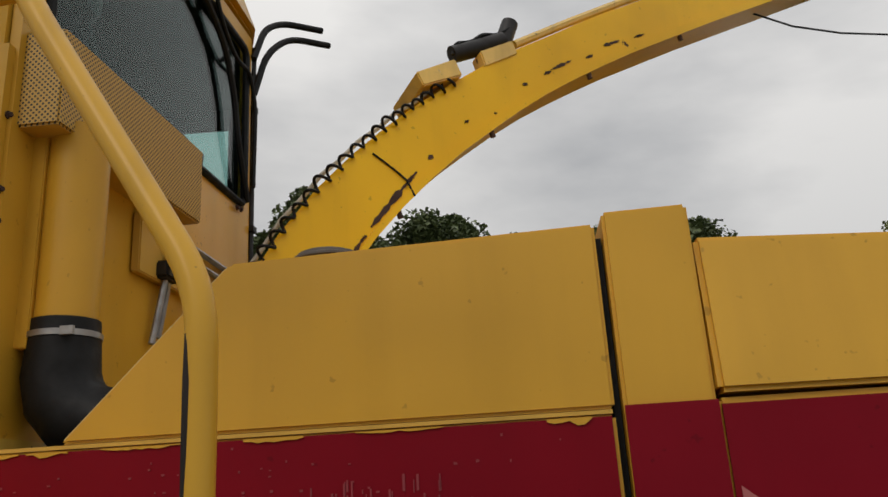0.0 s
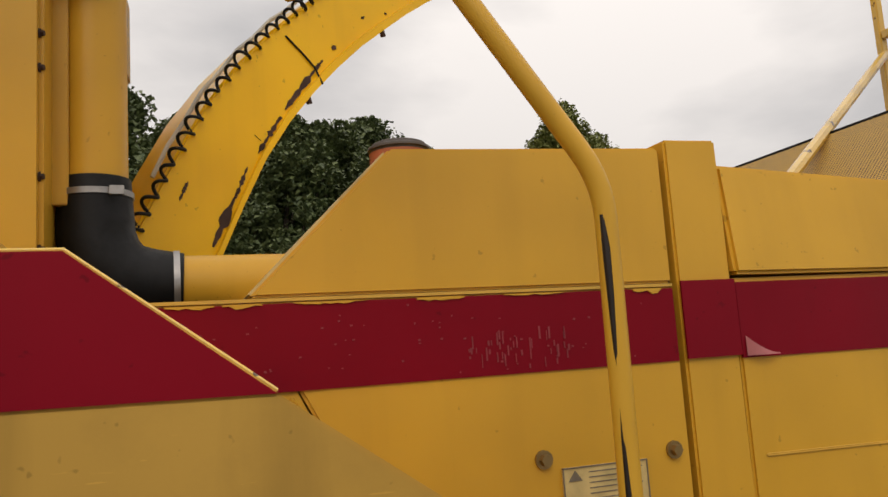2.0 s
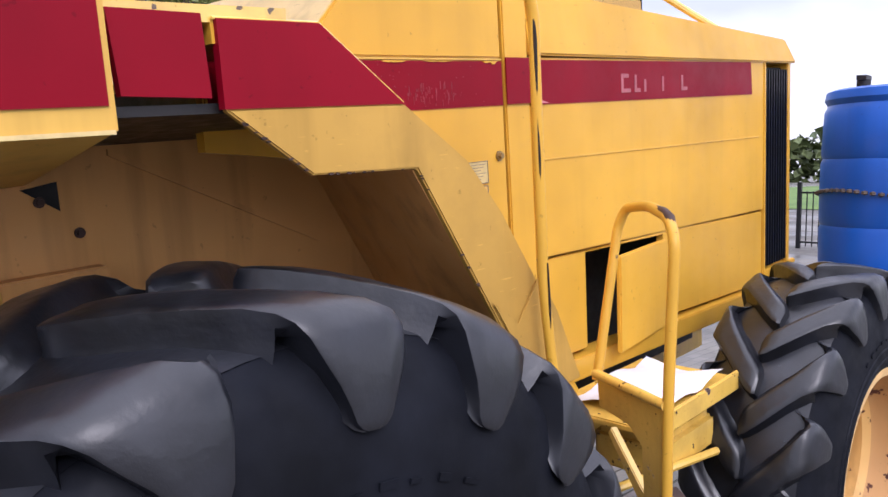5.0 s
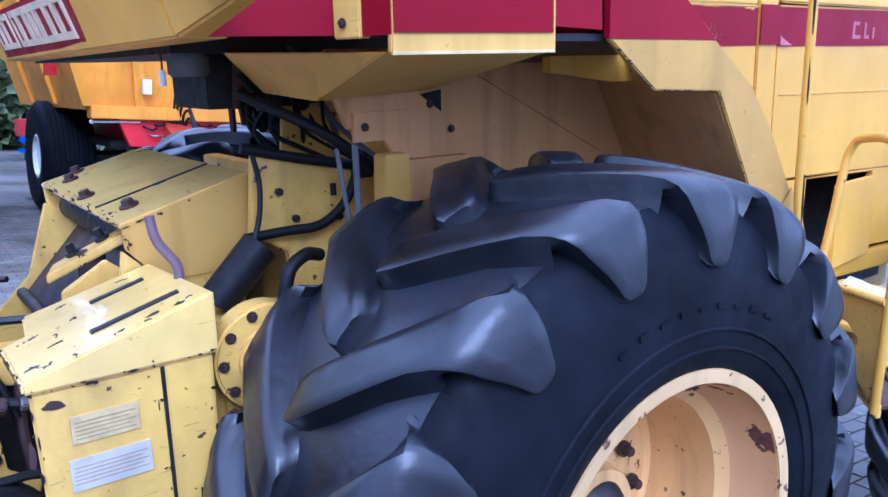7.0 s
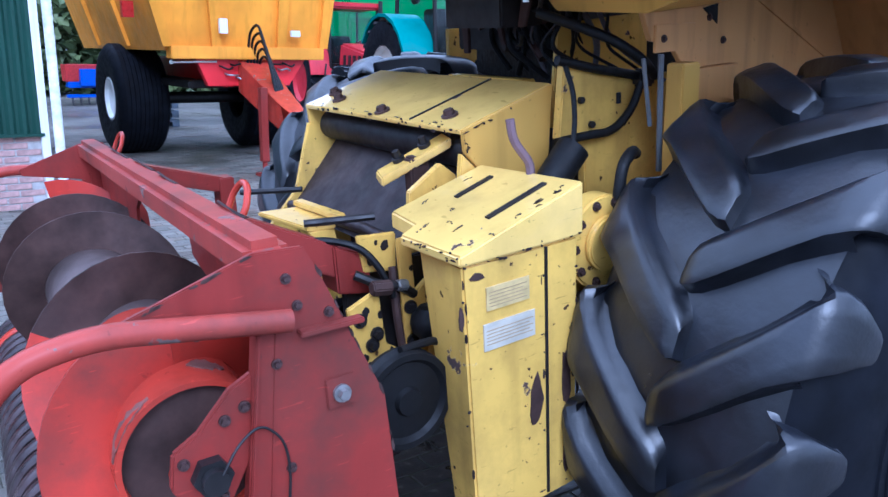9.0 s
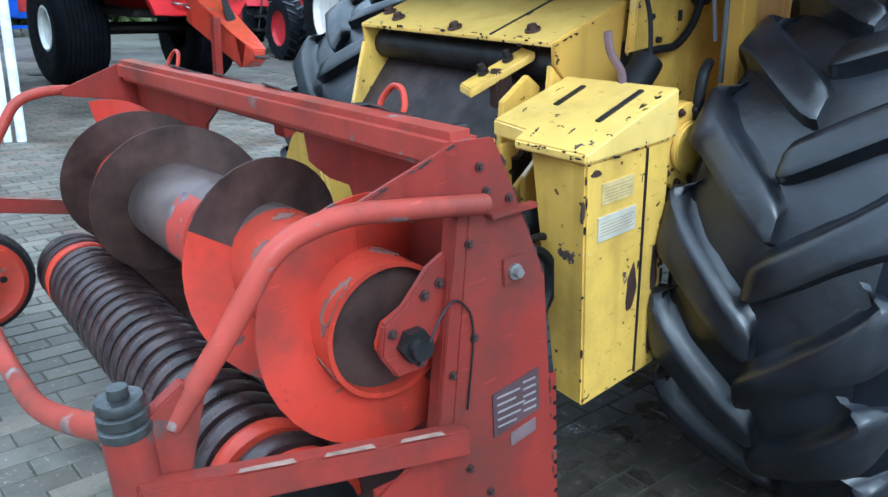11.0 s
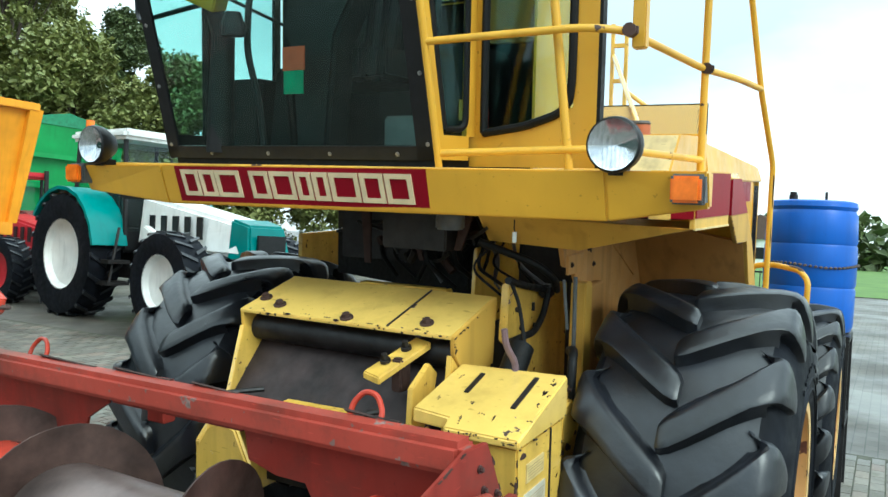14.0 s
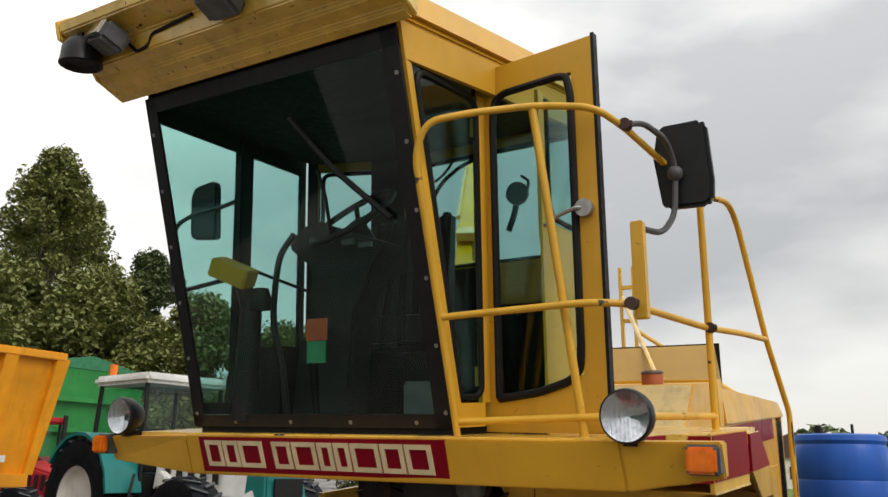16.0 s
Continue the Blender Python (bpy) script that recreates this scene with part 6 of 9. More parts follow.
lb = part("cover_label", Geo().box(-2.178, -2.033, 0.0, 0.005, 1.01, 1.072), plain("pale_label", (0.50, 0.46, 0.36), 0.5), fd, "pale printed label", smooth=False)
lb2 = part("cover_label", Geo().box(-2.168, -2.048, 0.0, 0.005, 1.102, 1.155), LABEL, fd, "yellowed printed label", smooth=False)
for o, x0, x1, z0, z1 in ((lb, -2.172, -2.04, 1.02, 1.06), (lb2, -2.162, -2.055, 1.107, 1.147)):
    k = Geo()
    for i in range(5):
        zz = z0 + (z1 - z0) * (0.1 + 0.2 * i)
        k.box(x0, x1 - 0.01 * (i % 2), -0.0012, 0.001, zz - 0.0006, zz + 0.0008)
    part("print", k, plain("brown_print", (0.35, 0.25, 0.12), 0.6), o, smooth=False)
part("belt_pulley", Geo().lathe([(0.001, 0.0), (0.03, 0.0), (0.035, 0.012), (0.09, 0.016), (0.10, 0.004), (0.115, 0.004), (0.118, 0.02), (0.108, 0.032), (0.118, 0.044), (0.115, 0.058), (0.001, 0.058)], (-2.309, 0.107, 0.889), "y", 40), BLACK, fd, "black belt pulley")
chip_rng = random.Random(31)


def chipped_edge(p, q, out, n, size):
    """Bare dark chips of many sizes scattered along an edge from p to q, proud by 1 mm."""
    p, q, out = Vector(p), Vector(q), Vector(out)
    d = (q - p).normalized()
    up = d.cross(out).normalized()
    g = Geo()
    for i in range(n):
        c = p + (q - p) * chip_rng.random() + up * chip_rng.gauss(0, 0.7) * size
        a, b = size * chip_rng.choice((0.25, 0.4, 0.5, 0.8, 1.7)), size * chip_rng.uniform(0.15, 0.6)
        ring = [(a * chip_rng.uniform(0.6, 1.2) * math.cos(t), b * chip_rng.uniform(0.6, 1.2) * math.sin(t)) for t in (0, 0.9, 1.8, 2.7, 3.6, 4.5, 5.4)]
        g.hexa([tuple(c + d * u + up * v - out * 0.002) for u, v in ring], [tuple(c + d * u + up * v + out * 0.0012) for u, v in ring])
    part("edge_wear", g, RUST_DARK, fd, "paint chipped off the edge", smooth=False, kind="stuff")


for p, q, out, n, size in (((-1.9605, 0.36, 1.423), (-1.9605, 1.23, 1.423), (-1, 0, 0), 26, 0.008), ((-1.945, 0.38, 1.4345), (-1.945, 1.22, 1.4345), (-0.27, 0, 0.96), 14, 0.009), ((-1.80, 0.345, 1.470), (-1.955, 0.345, 1.424), (0, -1, 0), 8, 0.006), ((-1.955, 0.345, 1.415), (-1.95, 0.345, 1.375), (0, -1, 0), 6, 0.008), ((-2.232, -0.004, 1.222), (-1.89, -0.004, 1.222), (0, -1, 0), 14, 0.006), ((-2.225, 0.004, 1.19), (-2.214, 0.004, 0.58), (0, -1, 0), 10, 0.008), ((-1.902, 0.004, 1.19), (-1.906, 0.004, 0.60), (0, -1, 0), 14, 0.012), ((-2.003, 0.004, 1.18), (-2.003, 0.004, 0.60), (0, -1, 0), 9, 0.008), ((-2.21, 0.004, 0.575), (-1.91, 0.004, 0.582), (0, -1, 0), 9, 0.008), ((-2.238, 0.0, 1.232), (-2.238, 0.22, 1.232), (-1, 0, 0), 16, 0.007)):
    chipped_edge(p, q, out, n, size)
for i in range(16):
    x, y = chip_rng.uniform(-2.22, -1.91), chip_rng.uniform(0.01, 0.33) if i % 2 else chip_rng.uniform(0.0, 0.03)
    if x < -2.17:
        y = min(y, 0.2)
    zz = 1.240 + 0.29 * (x + 2.238)
    chipped_edge((x, y, zz), (x + 0.02, y, zz + 0.0058), (-0.28, 0, 0.96), 3, 0.006)
# hoses and valve gear under the platform
rng = random.Random(5)
for i in range(30):
    y = 0.36 + 0.026 * i
    x = -1.83 + 0.40 * y + rng.uniform(0.02, 0.26)
    p = [(x, y, 1.81), (x + rng.uniform(0, .1), y + rng.uniform(-.05, .05), 1.70), (x + rng.uniform(0.02, .16), y + rng.uniform(-.06, .08), 1.60), (x + rng.uniform(.06, .26), y + rng.uniform(-.08, .08), 1.49)]
    part("hydraulic_hose", Geo().tube(p, rng.choice((0.005, 0.007, 0.010)), 8, 0.06), BLACK if i % 4 else plain("grey_hose", (0.09, 0.09, 0.10), 0.5), fd)
for y0, y1, z0, z1, x0 in ((0.40, 0.9, 1.75, 1.69, -1.64), (0.6, 1.2, 1.64, 1.72, -1.54), (0.9, 1.4, 1.78, 1.66, -1.42)):
    part("oil_pipe", Geo().tube([(x0, y0, z0), (x0 + 0.08, y0 + 0.1, z0 - 0.05), (x0 + 0.14, (y0 + y1) / 2, (z0 + z1) / 2), (x0 + 0.26, y1, z1)], 0.007, 8, 0.05), DARK_STEEL, fd)
for y, x, z0, wide, lean in ((0.47, -1.60, 1.66, 0.05, 0.05), (0.80, -1.49, 1.60, 0.035, -0.06), (1.05, -1.40, 1.56, 0.05, 0.0)):
    part("hanger_bracket", Geo().hexa([(x, y + lean, z0), (x, y + lean + wide * 0.6, z0), (x + 0.012, y + lean + wide * 0.6, z0), (x + 0.012, y + lean, z0)], [(x, y, 1.80), (x, y + wide, 1.80), (x + 0.012, y + wide, 1.80), (x + 0.012, y, 1.80)]), RUST, fd, "rusty hanger bracket", bevel=0.002)
for i in range(16):
    y, z = rng.uniform(0.40, 1.1), rng.uniform(1.52, 1.76)
    x = -1.83 + 0.40 * y + rng.uniform(0.04, 0.25)
    part("pipe_union", Geo().cyl((x, y, z), (x + rng.uniform(-.03, .03), y + rng.uniform(-.05, .05), z + rng.uniform(-.05, .05)), rng.uniform(0.012, 0.022), k=6), RUST if i % 3 else DARK_STEEL, fd, "greasy pipe union" if i == 0 else "")
part("loose_wire", Geo().tube([(-1.885, 0.185, 1.80), (-1.882, 0.187, 1.775), (-1.884, 0.184, 1.76)], 0.002, 6), BLACK, fd)
part("wire_plug", Geo().cyl((-1.884, 0.184, 1.762), (-1.884, 0.184, 1.730), 0.007, k=8), plain("white_plug", (0.7, 0.7, 0.66), 0.4), fd, "hanging white wire plug")
part("valve_block", Geo().box(-1.66, -1.50, 0.55, 0.82, 1.66, 1.80), DARK_STEEL, fd, "dark hydraulic valve block", bevel=0.006)
part("valve_block", Geo().box(-1.26, -1.12, 0.95, 1.3, 1.56, 1.80), DARK_STEEL, fd, "dark hydraulic valve block", bevel=0.006)
part("oil_reservoir", Geo().cyl((-1.72, 0.50, 1.80), (-1.72, 0.50, 1.745), 0.05, k=18), GREY_PL, fd, "translucent grey oil cup", bevel=0.006)
part("cross_tube", Geo().tube([(-1.69, 0.29, 1.582), (-1.55, 0.285, 1.548), (-1.355, 0.28, 1.510)], 0.013, 10, 0.03), BLACK, fd, "black oil tube along the chassis plate")
part("cross_tube", Geo().tube([(-1.62, 0.44, 1.70), (-1.52, 0.26, 1.625), (-1.44, 0.22, 1.565), (-1.37, 0.24, 1.515)], 0.014, 10, 0.05), BLACK, fd)
part("tube_clamp", Geo().box(-1.40, -1.345, 0.255, 0.30, 1.485, 1.535), DARK_STEEL, fd, bevel=0.008)
part("hydraulic_hose", Geo().tube([(-1.40, 0.262, 1.50), (-1.43, 0.265, 1.43), (-1.50, 0.27, 1.375), (-1.59, 0.272, 1.378), (-1.70, 0.285, 1.37)], 0.012, 10, 0.08), BLACK, fd)
part("hydraulic_hose", Geo().tube([(-1.665, 0.29, 1.575), (-1.66, 0.26, 1.50), (-1.675, 0.24, 1.43), (-1.70, 0.22, 1.38)], 0.007, 8, 0.05), BLACK, fd)
part("hydraulic_hose", Geo().tube([(-1.60, 0.10, 1.35), (-1.65, 0.065, 1.368), (-1.70, 0.05, 1.345), (-1.722, 0.045, 1.26), (-1.715, 0.045, 1.19)], 0.015, 10, 0.06), BLACK, fd, "thick bent black hose")
part("hose_end", Geo().cyl((-1.715, 0.045, 1.20), (-1.712, 0.045, 1.150), 0.024, k=6), DARK_STEEL, fd, "greasy hose end", bevel=0.004)
part("lift_rod", Geo().tube([(-1.473, 0.13, 1.28), (-1.478, 0.13, 1.585)], 0.008, 8), GREY_PL, fd, "upright grey rod")
part("lift_rod", Geo().tube([(-1.49, 0.15, 1.40), (-1.51, 0.16, 1.575)], 0.006, 8), GREY_PL, fd)
for x, y, z in ((-1.60, 0.298, 1.47), (-1.56, 0.298, 1.40), (-1.44, 0.298, 1.39), (-1.80, 0.098, 1.02), (-1.70, 0.098, 1.0), (-1.83, 0.098, 1.12), (-1.62, 0.098, 1.16), (-1.68, 0.098, 1.195)):
    part("frame_bolt", Geo().cyl((x, y, z), (x, y - 0.012, z), 0.010, k=6), DARK_STEEL, fd)
part("mount_plate", Geo().prism([(-2.347, 1.063), (-2.261, 1.095), (-2.249, 0.951), (-2.188, 0.91), (-2.201, 0.86), (-2.258, 0.861), (-2.303, 0.841), (-2.329, 0.829)], "y", 0.300, 0.314), YEL_WORN, fd, "chipped yellow mounting plate", bevel=0.003)
part("mount_plate", Geo().prism([(-2.275, 1.215), (-2.166, 1.205), (-2.172, 1.107), (-2.262, 1.121)], "y", 0.36, 0.374), YEL_WORN, fd, "chipped yellow mounting plate", bevel=0.003)
part("mount_plate", Geo().prism([(-2.19, 1.20), (-2.15, 1.20), (-2.14, 0.86), (-2.18, 0.86)], "y", 0.318, 0.330), YEL_PALE, fd, bevel=0.003)
part("mount_hose", Geo().tube([(-2.42, 0.46, 1.20), (-2.34, 0.40, 1.215), (-2.27, 0.35, 1.19), (-2.235, 0.32, 1.13), (-2.215, 0.31, 1.06)], 0.009, 8, 0.05), BLACK, fd, "black greasy hose")
part("mount_hose", Geo().tube([(-2.20, 0.33, 1.13), (-2.21, 0.31, 1.02), (-2.20, 0.31, 0.93)], 0.011, 8, 0.05), RUST, fd, "rusty bent pipe")
part("mount_hose", Geo().tube([(-2.30, 0.34, 1.13), (-2.25, 0.31, 1.10), (-2.20, 0.30, 1.09), (-2.15, 0.32, 1.05)], 0.012, 8, 0.05), DARK_STEEL, fd)
part("coupling_nut", Geo().cyl((-2.285, 0.29, 1.105), (-2.235, 0.285, 1.098), 0.020, k=6), RUST, fd, "greasy rusted nut", bevel=0.003)
part("coupling_nut", Geo().cyl((-2.21, 0.30, 1.092), (-2.18, 0.302, 1.086), 0.016, k=6), STEEL, fd, "worn bright nut", bevel=0.003)
# black sheet standing in for the shade of the gap
part("gap_sheet", Geo().box(-2.30, -1.98, 0.40, 0.42, 0.74, 1.12), DARK_STEEL, fd, "black sheet put in for the shaded gap", bevel=0.004)
part("rubber_buffer", Geo().lathe([(0.001, -0.045), (0.03, -0.042), (0.05, -0.02), (0.054, 0.0), (0.05, 0.02), (0.03, 0.042), (0.001, 0.045)], (-2.135, 0.27, 0.985), "z", 20), BLACK, fd, "round black rubber buffer")
part("mount_plate", Geo().prism([(-2.12, 0.72), (-2.12, 1.10), (-2.02, 1.18), (-1.95, 1.18), (-1.95, 0.72)], "y", 0.30, 0.318), YEL_WORN, fd, bevel=0.003)
part("mount_shelf", Geo().hexa([(-2.335, 0.82, 1.19), (-2.165, 0.78, 1.19), (-2.235, 0.545, 1.19), (-2.305, 0.565, 1.19)], [(-2.335, 0.82, 1.203), (-2.165, 0.78, 1.203), (-2.235, 0.545, 1.203), (-2.305, 0.565, 1.203)]), YEL_WORN, fd, "pale yellow shelf plate", bevel=0.003)
part("shelf_web", Geo().prism([(-2.305, 1.19), (-2.235, 1.19), (-2.20, 1.02), (-2.27, 1.02)], "y", 0.555, 0.565), YEL_WORN, fd, bevel=0.002)
bolts("mount_bolt", [(-2.318, 0.30, 1.03), (-2.275, 0.30, 0.985), (-2.30, 0.30, 0.90), (-2.225, 0.30, 0.89), (-2.29, 0.30, 0.96), (-2.165, 0.318, 1.02), (-2.163, 0.318, 0.93)], (0, -1, 0), 0.012, 0.018, DARK_STEEL, fd)
for cx, cz, r, y in ((-2.30, 1.045, 0.010, 0.300), (-2.262, 1.03, 0.008, 0.300), (-2.31, 0.93, 0.009, 0.300), (-2.235, 0.925, 0.010, 0.300), (-2.275, 0.87, 0.012, 0.300), (-2.20, 1.18, 0.012, 0.360), (-2.245, 1.15, 0.011, 0.360), (-2.225, 1.19, 0.006, 0.360), (-2.155, 1.12, 0.007, 0.318)):
    loop = [(cx + r * rng.uniform(0.6, 1.2) * math.cos(2 * math.pi * q / 11), cz + 1.4 * r * rng.uniform(0.6, 1.2) * math.sin(2 * math.pi * q / 11)) for q in range(11)]
    part("grease_patch", Geo().prism(loop, "y", y - 0.0015, y + 0.002), DARK_STEEL, fd, "black greasy patch", smooth=False)
part("drive_belt", Geo().tube([(-2.309, 0.137, 1.007), (-2.19, 0.15, 1.0), (-2.12, 0.16, 0.90), (-2.19, 0.15, 0.79), (-2.309, 0.137, 0.771)], 0.010, 8, 0.05), BLACK, fd)
part("push_bar", Geo().tube([(-2.31, 0.575, 1.212), (-2.14, 0.505, 1.212)], 0.010, 8), DARK_STEEL, fd)
part("push_bar", Geo().tube([(-2.27, 1.11, 1.20), (-2.12, 0.98, 1.205)], 0.009, 8), DARK_STEEL, fd)
part("flat_bar", Geo().hexa([(-2.235, 0.80, 1.206), (-2.205, 0.80, 1.206), (-2.195, 0.56, 1.206), (-2.225, 0.56, 1.206)], [(-2.235, 0.80, 1.222), (-2.205, 0.80, 1.222), (-2.195, 0.56, 1.222), (-2.225, 0.56, 1.222)]), YEL_WORN, fd, bevel=0.003)
for cx, cz, rw, rh in ((-2.03, 0.84, 0.021, 0.070), (-1.935, 0.87, 0.016, 0.085), (-1.935, 0.66, 0.010, 0.05), (-2.19, 1.185, 0.02, 0.010), (-2.235, 1.10, 0.006, 0.03)):
    loop = []
    for i in range(14):
        a = 2 * math.pi * i / 14
        k = rng.uniform(0.75, 1.15)
        loop.append((cx + rw * k * math.cos(a), cz + rh * k * math.sin(a)))
    part("rust_patch", Geo().prism(loop, "y", 0.0015, 0.006), RUST, fd, "purple-brown rubbed patch", smooth=False)
part("exhaust_hose", Geo().cyl((-1.80, 0.24, 1.24), (-1.68, 0.24, 1.36), 0.045, k=18), BLACK, fd)
part("bent_lever", Geo().tube([(-1.90, 0.16, 1.32), (-1.895, 0.165, 1.36), (-1.935, 0.18, 1.42), (-1.94, 0.184, 1.47)], 0.011, 8, 0.03), plain("purple_grey_steel", (0.16, 0.1, 0.11), 0.5), fd, "bent lever")

# ---- pick-up header ----
HD = thing("pickup_header", "red pick-up header with auger, guard tubes and ribbed pick-up drum", "header", at=STANCE @ Matrix.Translation((-2.66, -0.105, 0)) @ pose(0, 0, 0, 0, 0, -4.5) @ Matrix.Translation((0, 0, 1)) @ pose(0, 0, 0, -2.4, 0, 0) @ Matrix.Translation((2.71, 0.105, -1)))
HY0, HY1 = -0.105, 2.05
GREASY_BOLT = plain("greasy_bolt_steel", (0.10, 0.06, 0.055), 0.35, 0.6, 0.6, 60)
RUBBED = plain("rubbed_grey_brown_steel", (0.19, 0.10, 0.08), 0.4, 0.3, 0.4, 14)
BAND = plain("wet_scoured_band_steel", (0.042, 0.026, 0.025), 0.30, 0.35, 0.65, 11, 0.35, 0.6)
plate = [(-2.757, 1.374), (-2.672, 1.370), (-2.654, 1.334), (-2.550, 1.068), (-2.530, 0.545), (-2.560, 0.460), (-2.700, 0.440), (-2.985, 0.440), (-2.985, 0.720), (-2.842, 0.800), (-2.814, 0.98), (-2.768, 1.238), (-2.972, 1.280), (-2.980, 1.304)]
for y, lab in ((HY0, "red header side plate with bolts"), (HY1, "")):
    part("side_plate", Geo().prism(plate, "y", y - 0.006, y + 0.006), RED_DULL, HD, lab, bevel=0.002)
    part("plate_flange", Geo().hexa([(-2.768, y - 0.012, 1.238), (-2.842, y - 0.012, 0.800), (-2.842, y + 0.03, 0.800), (-2.768, y + 0.03, 1.238)], [(-2.760, y - 0.012, 1.238), (-2.834, y - 0.012, 0.800), (-2.834, y + 0.03, 0.800), (-2.760, y + 0.03, 1.238)]), RED_DULL, HD, "folded front edge", bevel=0.002)
    part("fold_line", Geo().hexa([(-2.735, y - 0.0085, 1.25), (-2.803, y - 0.0085, 0.80), (-2.803, y - 0.005, 0.80), (-2.735, y - 0.005, 1.25)], [(-2.730, y - 0.0085, 1.25), (-2.798, y - 0.0085, 0.80), (-2.798, y - 0.005, 0.80), (-2.730, y - 0.005, 1.25)]), RED_DULL, HD, bevel=0.001)
    strip = part("adjuster_strip", Geo().box(-2.548, -2.518, y - 0.004, y + 0.004, 0.46, 0.83), RED_DULL, HD, "red adjuster strip with a row of holes", bevel=0.002)
    for i in range(9):
        part("hole", Geo().cyl((-2.524, y - 0.0055, 0.49 + 0.038 * i), (-2.524, y - 0.0035, 0.49 + 0.038 * i), 0.0055, k=10), BLACK, strip)
bolts("plate_bolt", [(x, HY0 - 0.006, z) for x, z in ((-2.708, 1.322), (-2.694, 1.273), (-2.64, 1.249), (-2.741, 1.181), (-2.739, 0.988), (-2.794, 0.926), (-2.862, 1.262), (-2.765, 0.70), (-2.88, 0.62), (-2.715, 0.62), (-2.80, 0.58))], (0, -1, 0), 0.0062, 0.011, GREASY_BOLT, HD, "greasy rusted bolt")
bolts("plate_bolt", [(-2.635, HY0 - 0.011, 1.099)], (0, -1, 0), 0.011, 0.02, STEEL, HD, "bright plated bolt")
part("bolt_pad", Geo().box(-2.662, -2.608, HY0 - 0.011, HY0 - 0.006, 1.072, 1.130), RED_DULL, HD, bevel=0.002)
part("plate_lug", Geo().box(-2.70, -2.585, HY0 - 0.03, HY0 - 0.006, 1.222, 1.232), RED_DULL, HD, bevel=0.002)
part("grease_pipe", Geo().tube([(-2.86, HY0 - 0.035, 1.03), (-2.83, HY0 - 0.03, 1.07), (-2.785, HY0 - 0.016, 1.09), (-2.748, HY0 - 0.014, 1.05), (-2.742, HY0 - 0.012, 0.99), (-2.765, HY0 - 0.010, 0.84)], 0.0024, 6, 0.03), DARK_STEEL, HD, "thin grease pipe")
pl = part("type_plate", Geo().hexa([(-2.70, HY0 - 0.01, 0.745), (-2.575, HY0 - 0.01, 0.765), (-2.575, HY0 - 0.006, 0.765), (-2.70, HY0 - 0.006, 0.745)], [(-2.70, HY0 - 0.01, 0.845), (-2.575, HY0 - 0.01, 0.865), (-2.575, HY0 - 0.006, 0.865), (-2.70, HY0 - 0.006, 0.845)]), plain("black_type_plate", (0.075, 0.042, 0.045), 0.35), HD, "black type plate with unreadable print", smooth=False)
k = Geo()
for i in range(5):
    k.box(-2.69, -2.69 + 0.05 + 0.012 * (i % 3), HY0 - 0.0115, HY0 - 0.0095, 0.765 + 0.017 * i, 0.769 + 0.017 * i).box(-2.62, -2.585, HY0 - 0.0115, HY0 - 0.0095, 0.775 + 0.017 * i, 0.779 + 0.017 * i)
part("print", k, plain("silver_print", (0.25, 0.22, 0.22), 0.4), pl, smooth=False)
part("small_label", Geo().hexa([(-2.655, HY0 - 0.009, 0.705), (-2.585, HY0 - 0.009, 0.716), (-2.585, HY0 - 0.006, 0.716), (-2.655, HY0 - 0.006, 0.705)], [(-2.655, HY0 - 0.009, 0.735), (-2.585, HY0 - 0.009, 0.746), (-2.585, HY0 - 0.006, 0.746), (-2.655, HY0 - 0.006, 0.735)]), plain("scuffed_tin_label", (0.22, 0.15, 0.15), 0.35, 0.4), HD, "small scuffed tin label", smooth=False)
part("slot_hole", Geo().cyl((-2.62, HY0 - 0.008, 0.50), (-2.62, HY0 - 0.0055, 0.50), 0.03, k=20).cyl((-2.62, HY0 - 0.008, 0.46), (-2.62, HY0 - 0.0055, 0.46), 0.03, k=20), BLACK, HD)
wr = random.Random(77)
for (xa, za), (xb, zb), n in (((-2.757, 1.372), (-2.975, 1.300), 9), ((-2.652, 1.33), (-2.552, 1.07), 10), ((-2.548, 1.05), (-2.532, 0.56), 9), ((-2.764, 1.22), (-2.838, 0.81), 9)):
    for i in range(n):
        t, r = wr.random(), wr.uniform(0.0025, 0.008)
        cx, cz = xa + (xb - xa) * t, za + (zb - za) * t
        d = Vector((xb - xa, zb - za)).normalized()
        loop = [(cx + d.x * r * wr.uniform(0.8, 2.6) * math.cos(a) - d.y * r * 0.5 * wr.uniform(0.5, 1.2) * math.sin(a), cz + d.y * r * wr.uniform(0.8, 2.6) * math.cos(a) + d.x * r * 0.5 * wr.uniform(0.5, 1.2) * math.sin(a)) for a in (0, 0.8, 1.6, 2.4, 3.2, 4.0, 4.8, 5.6)]
        part("edge_chip", Geo().prism(loop, "y", HY0 - (0.0072 if xa < -2.70 and zb > 0.9 else 0.0068), HY0 - 0.005), RUST, HD, "paint chipped to brown steel" if i == 0 else "", smooth=False)
beam = part("top_beam", Geo().box(-2.765, -2.688, HY0 + 0.005, HY1 - 0.005, 1.312, 1.388), RED_PIPE, HD, "faded red box-section top beam", bevel=0.016)
for y0, y1, x0 in ((0.10, 0.26, -2.705), (0.62, 0.80, -2.712), (0.90, 1.16, -2.708), (1.25, 1.55, -2.715)):
    part("weld_seam", Geo().hexa([(x0, y0, 1.387), (x0 + 0.012, y0, 1.387), (x0 + 0.010, y1, 1.387), (x0 - 0.004, y1, 1.397)], [(x0 + 0.002, y0, 1.3905), (x0 + 0.008, y0, 1.3905), (x0 + 0.006, y1, 1.3905), (x0, y1, 1.4005)]), RUST, beam, "rusty weld seam")
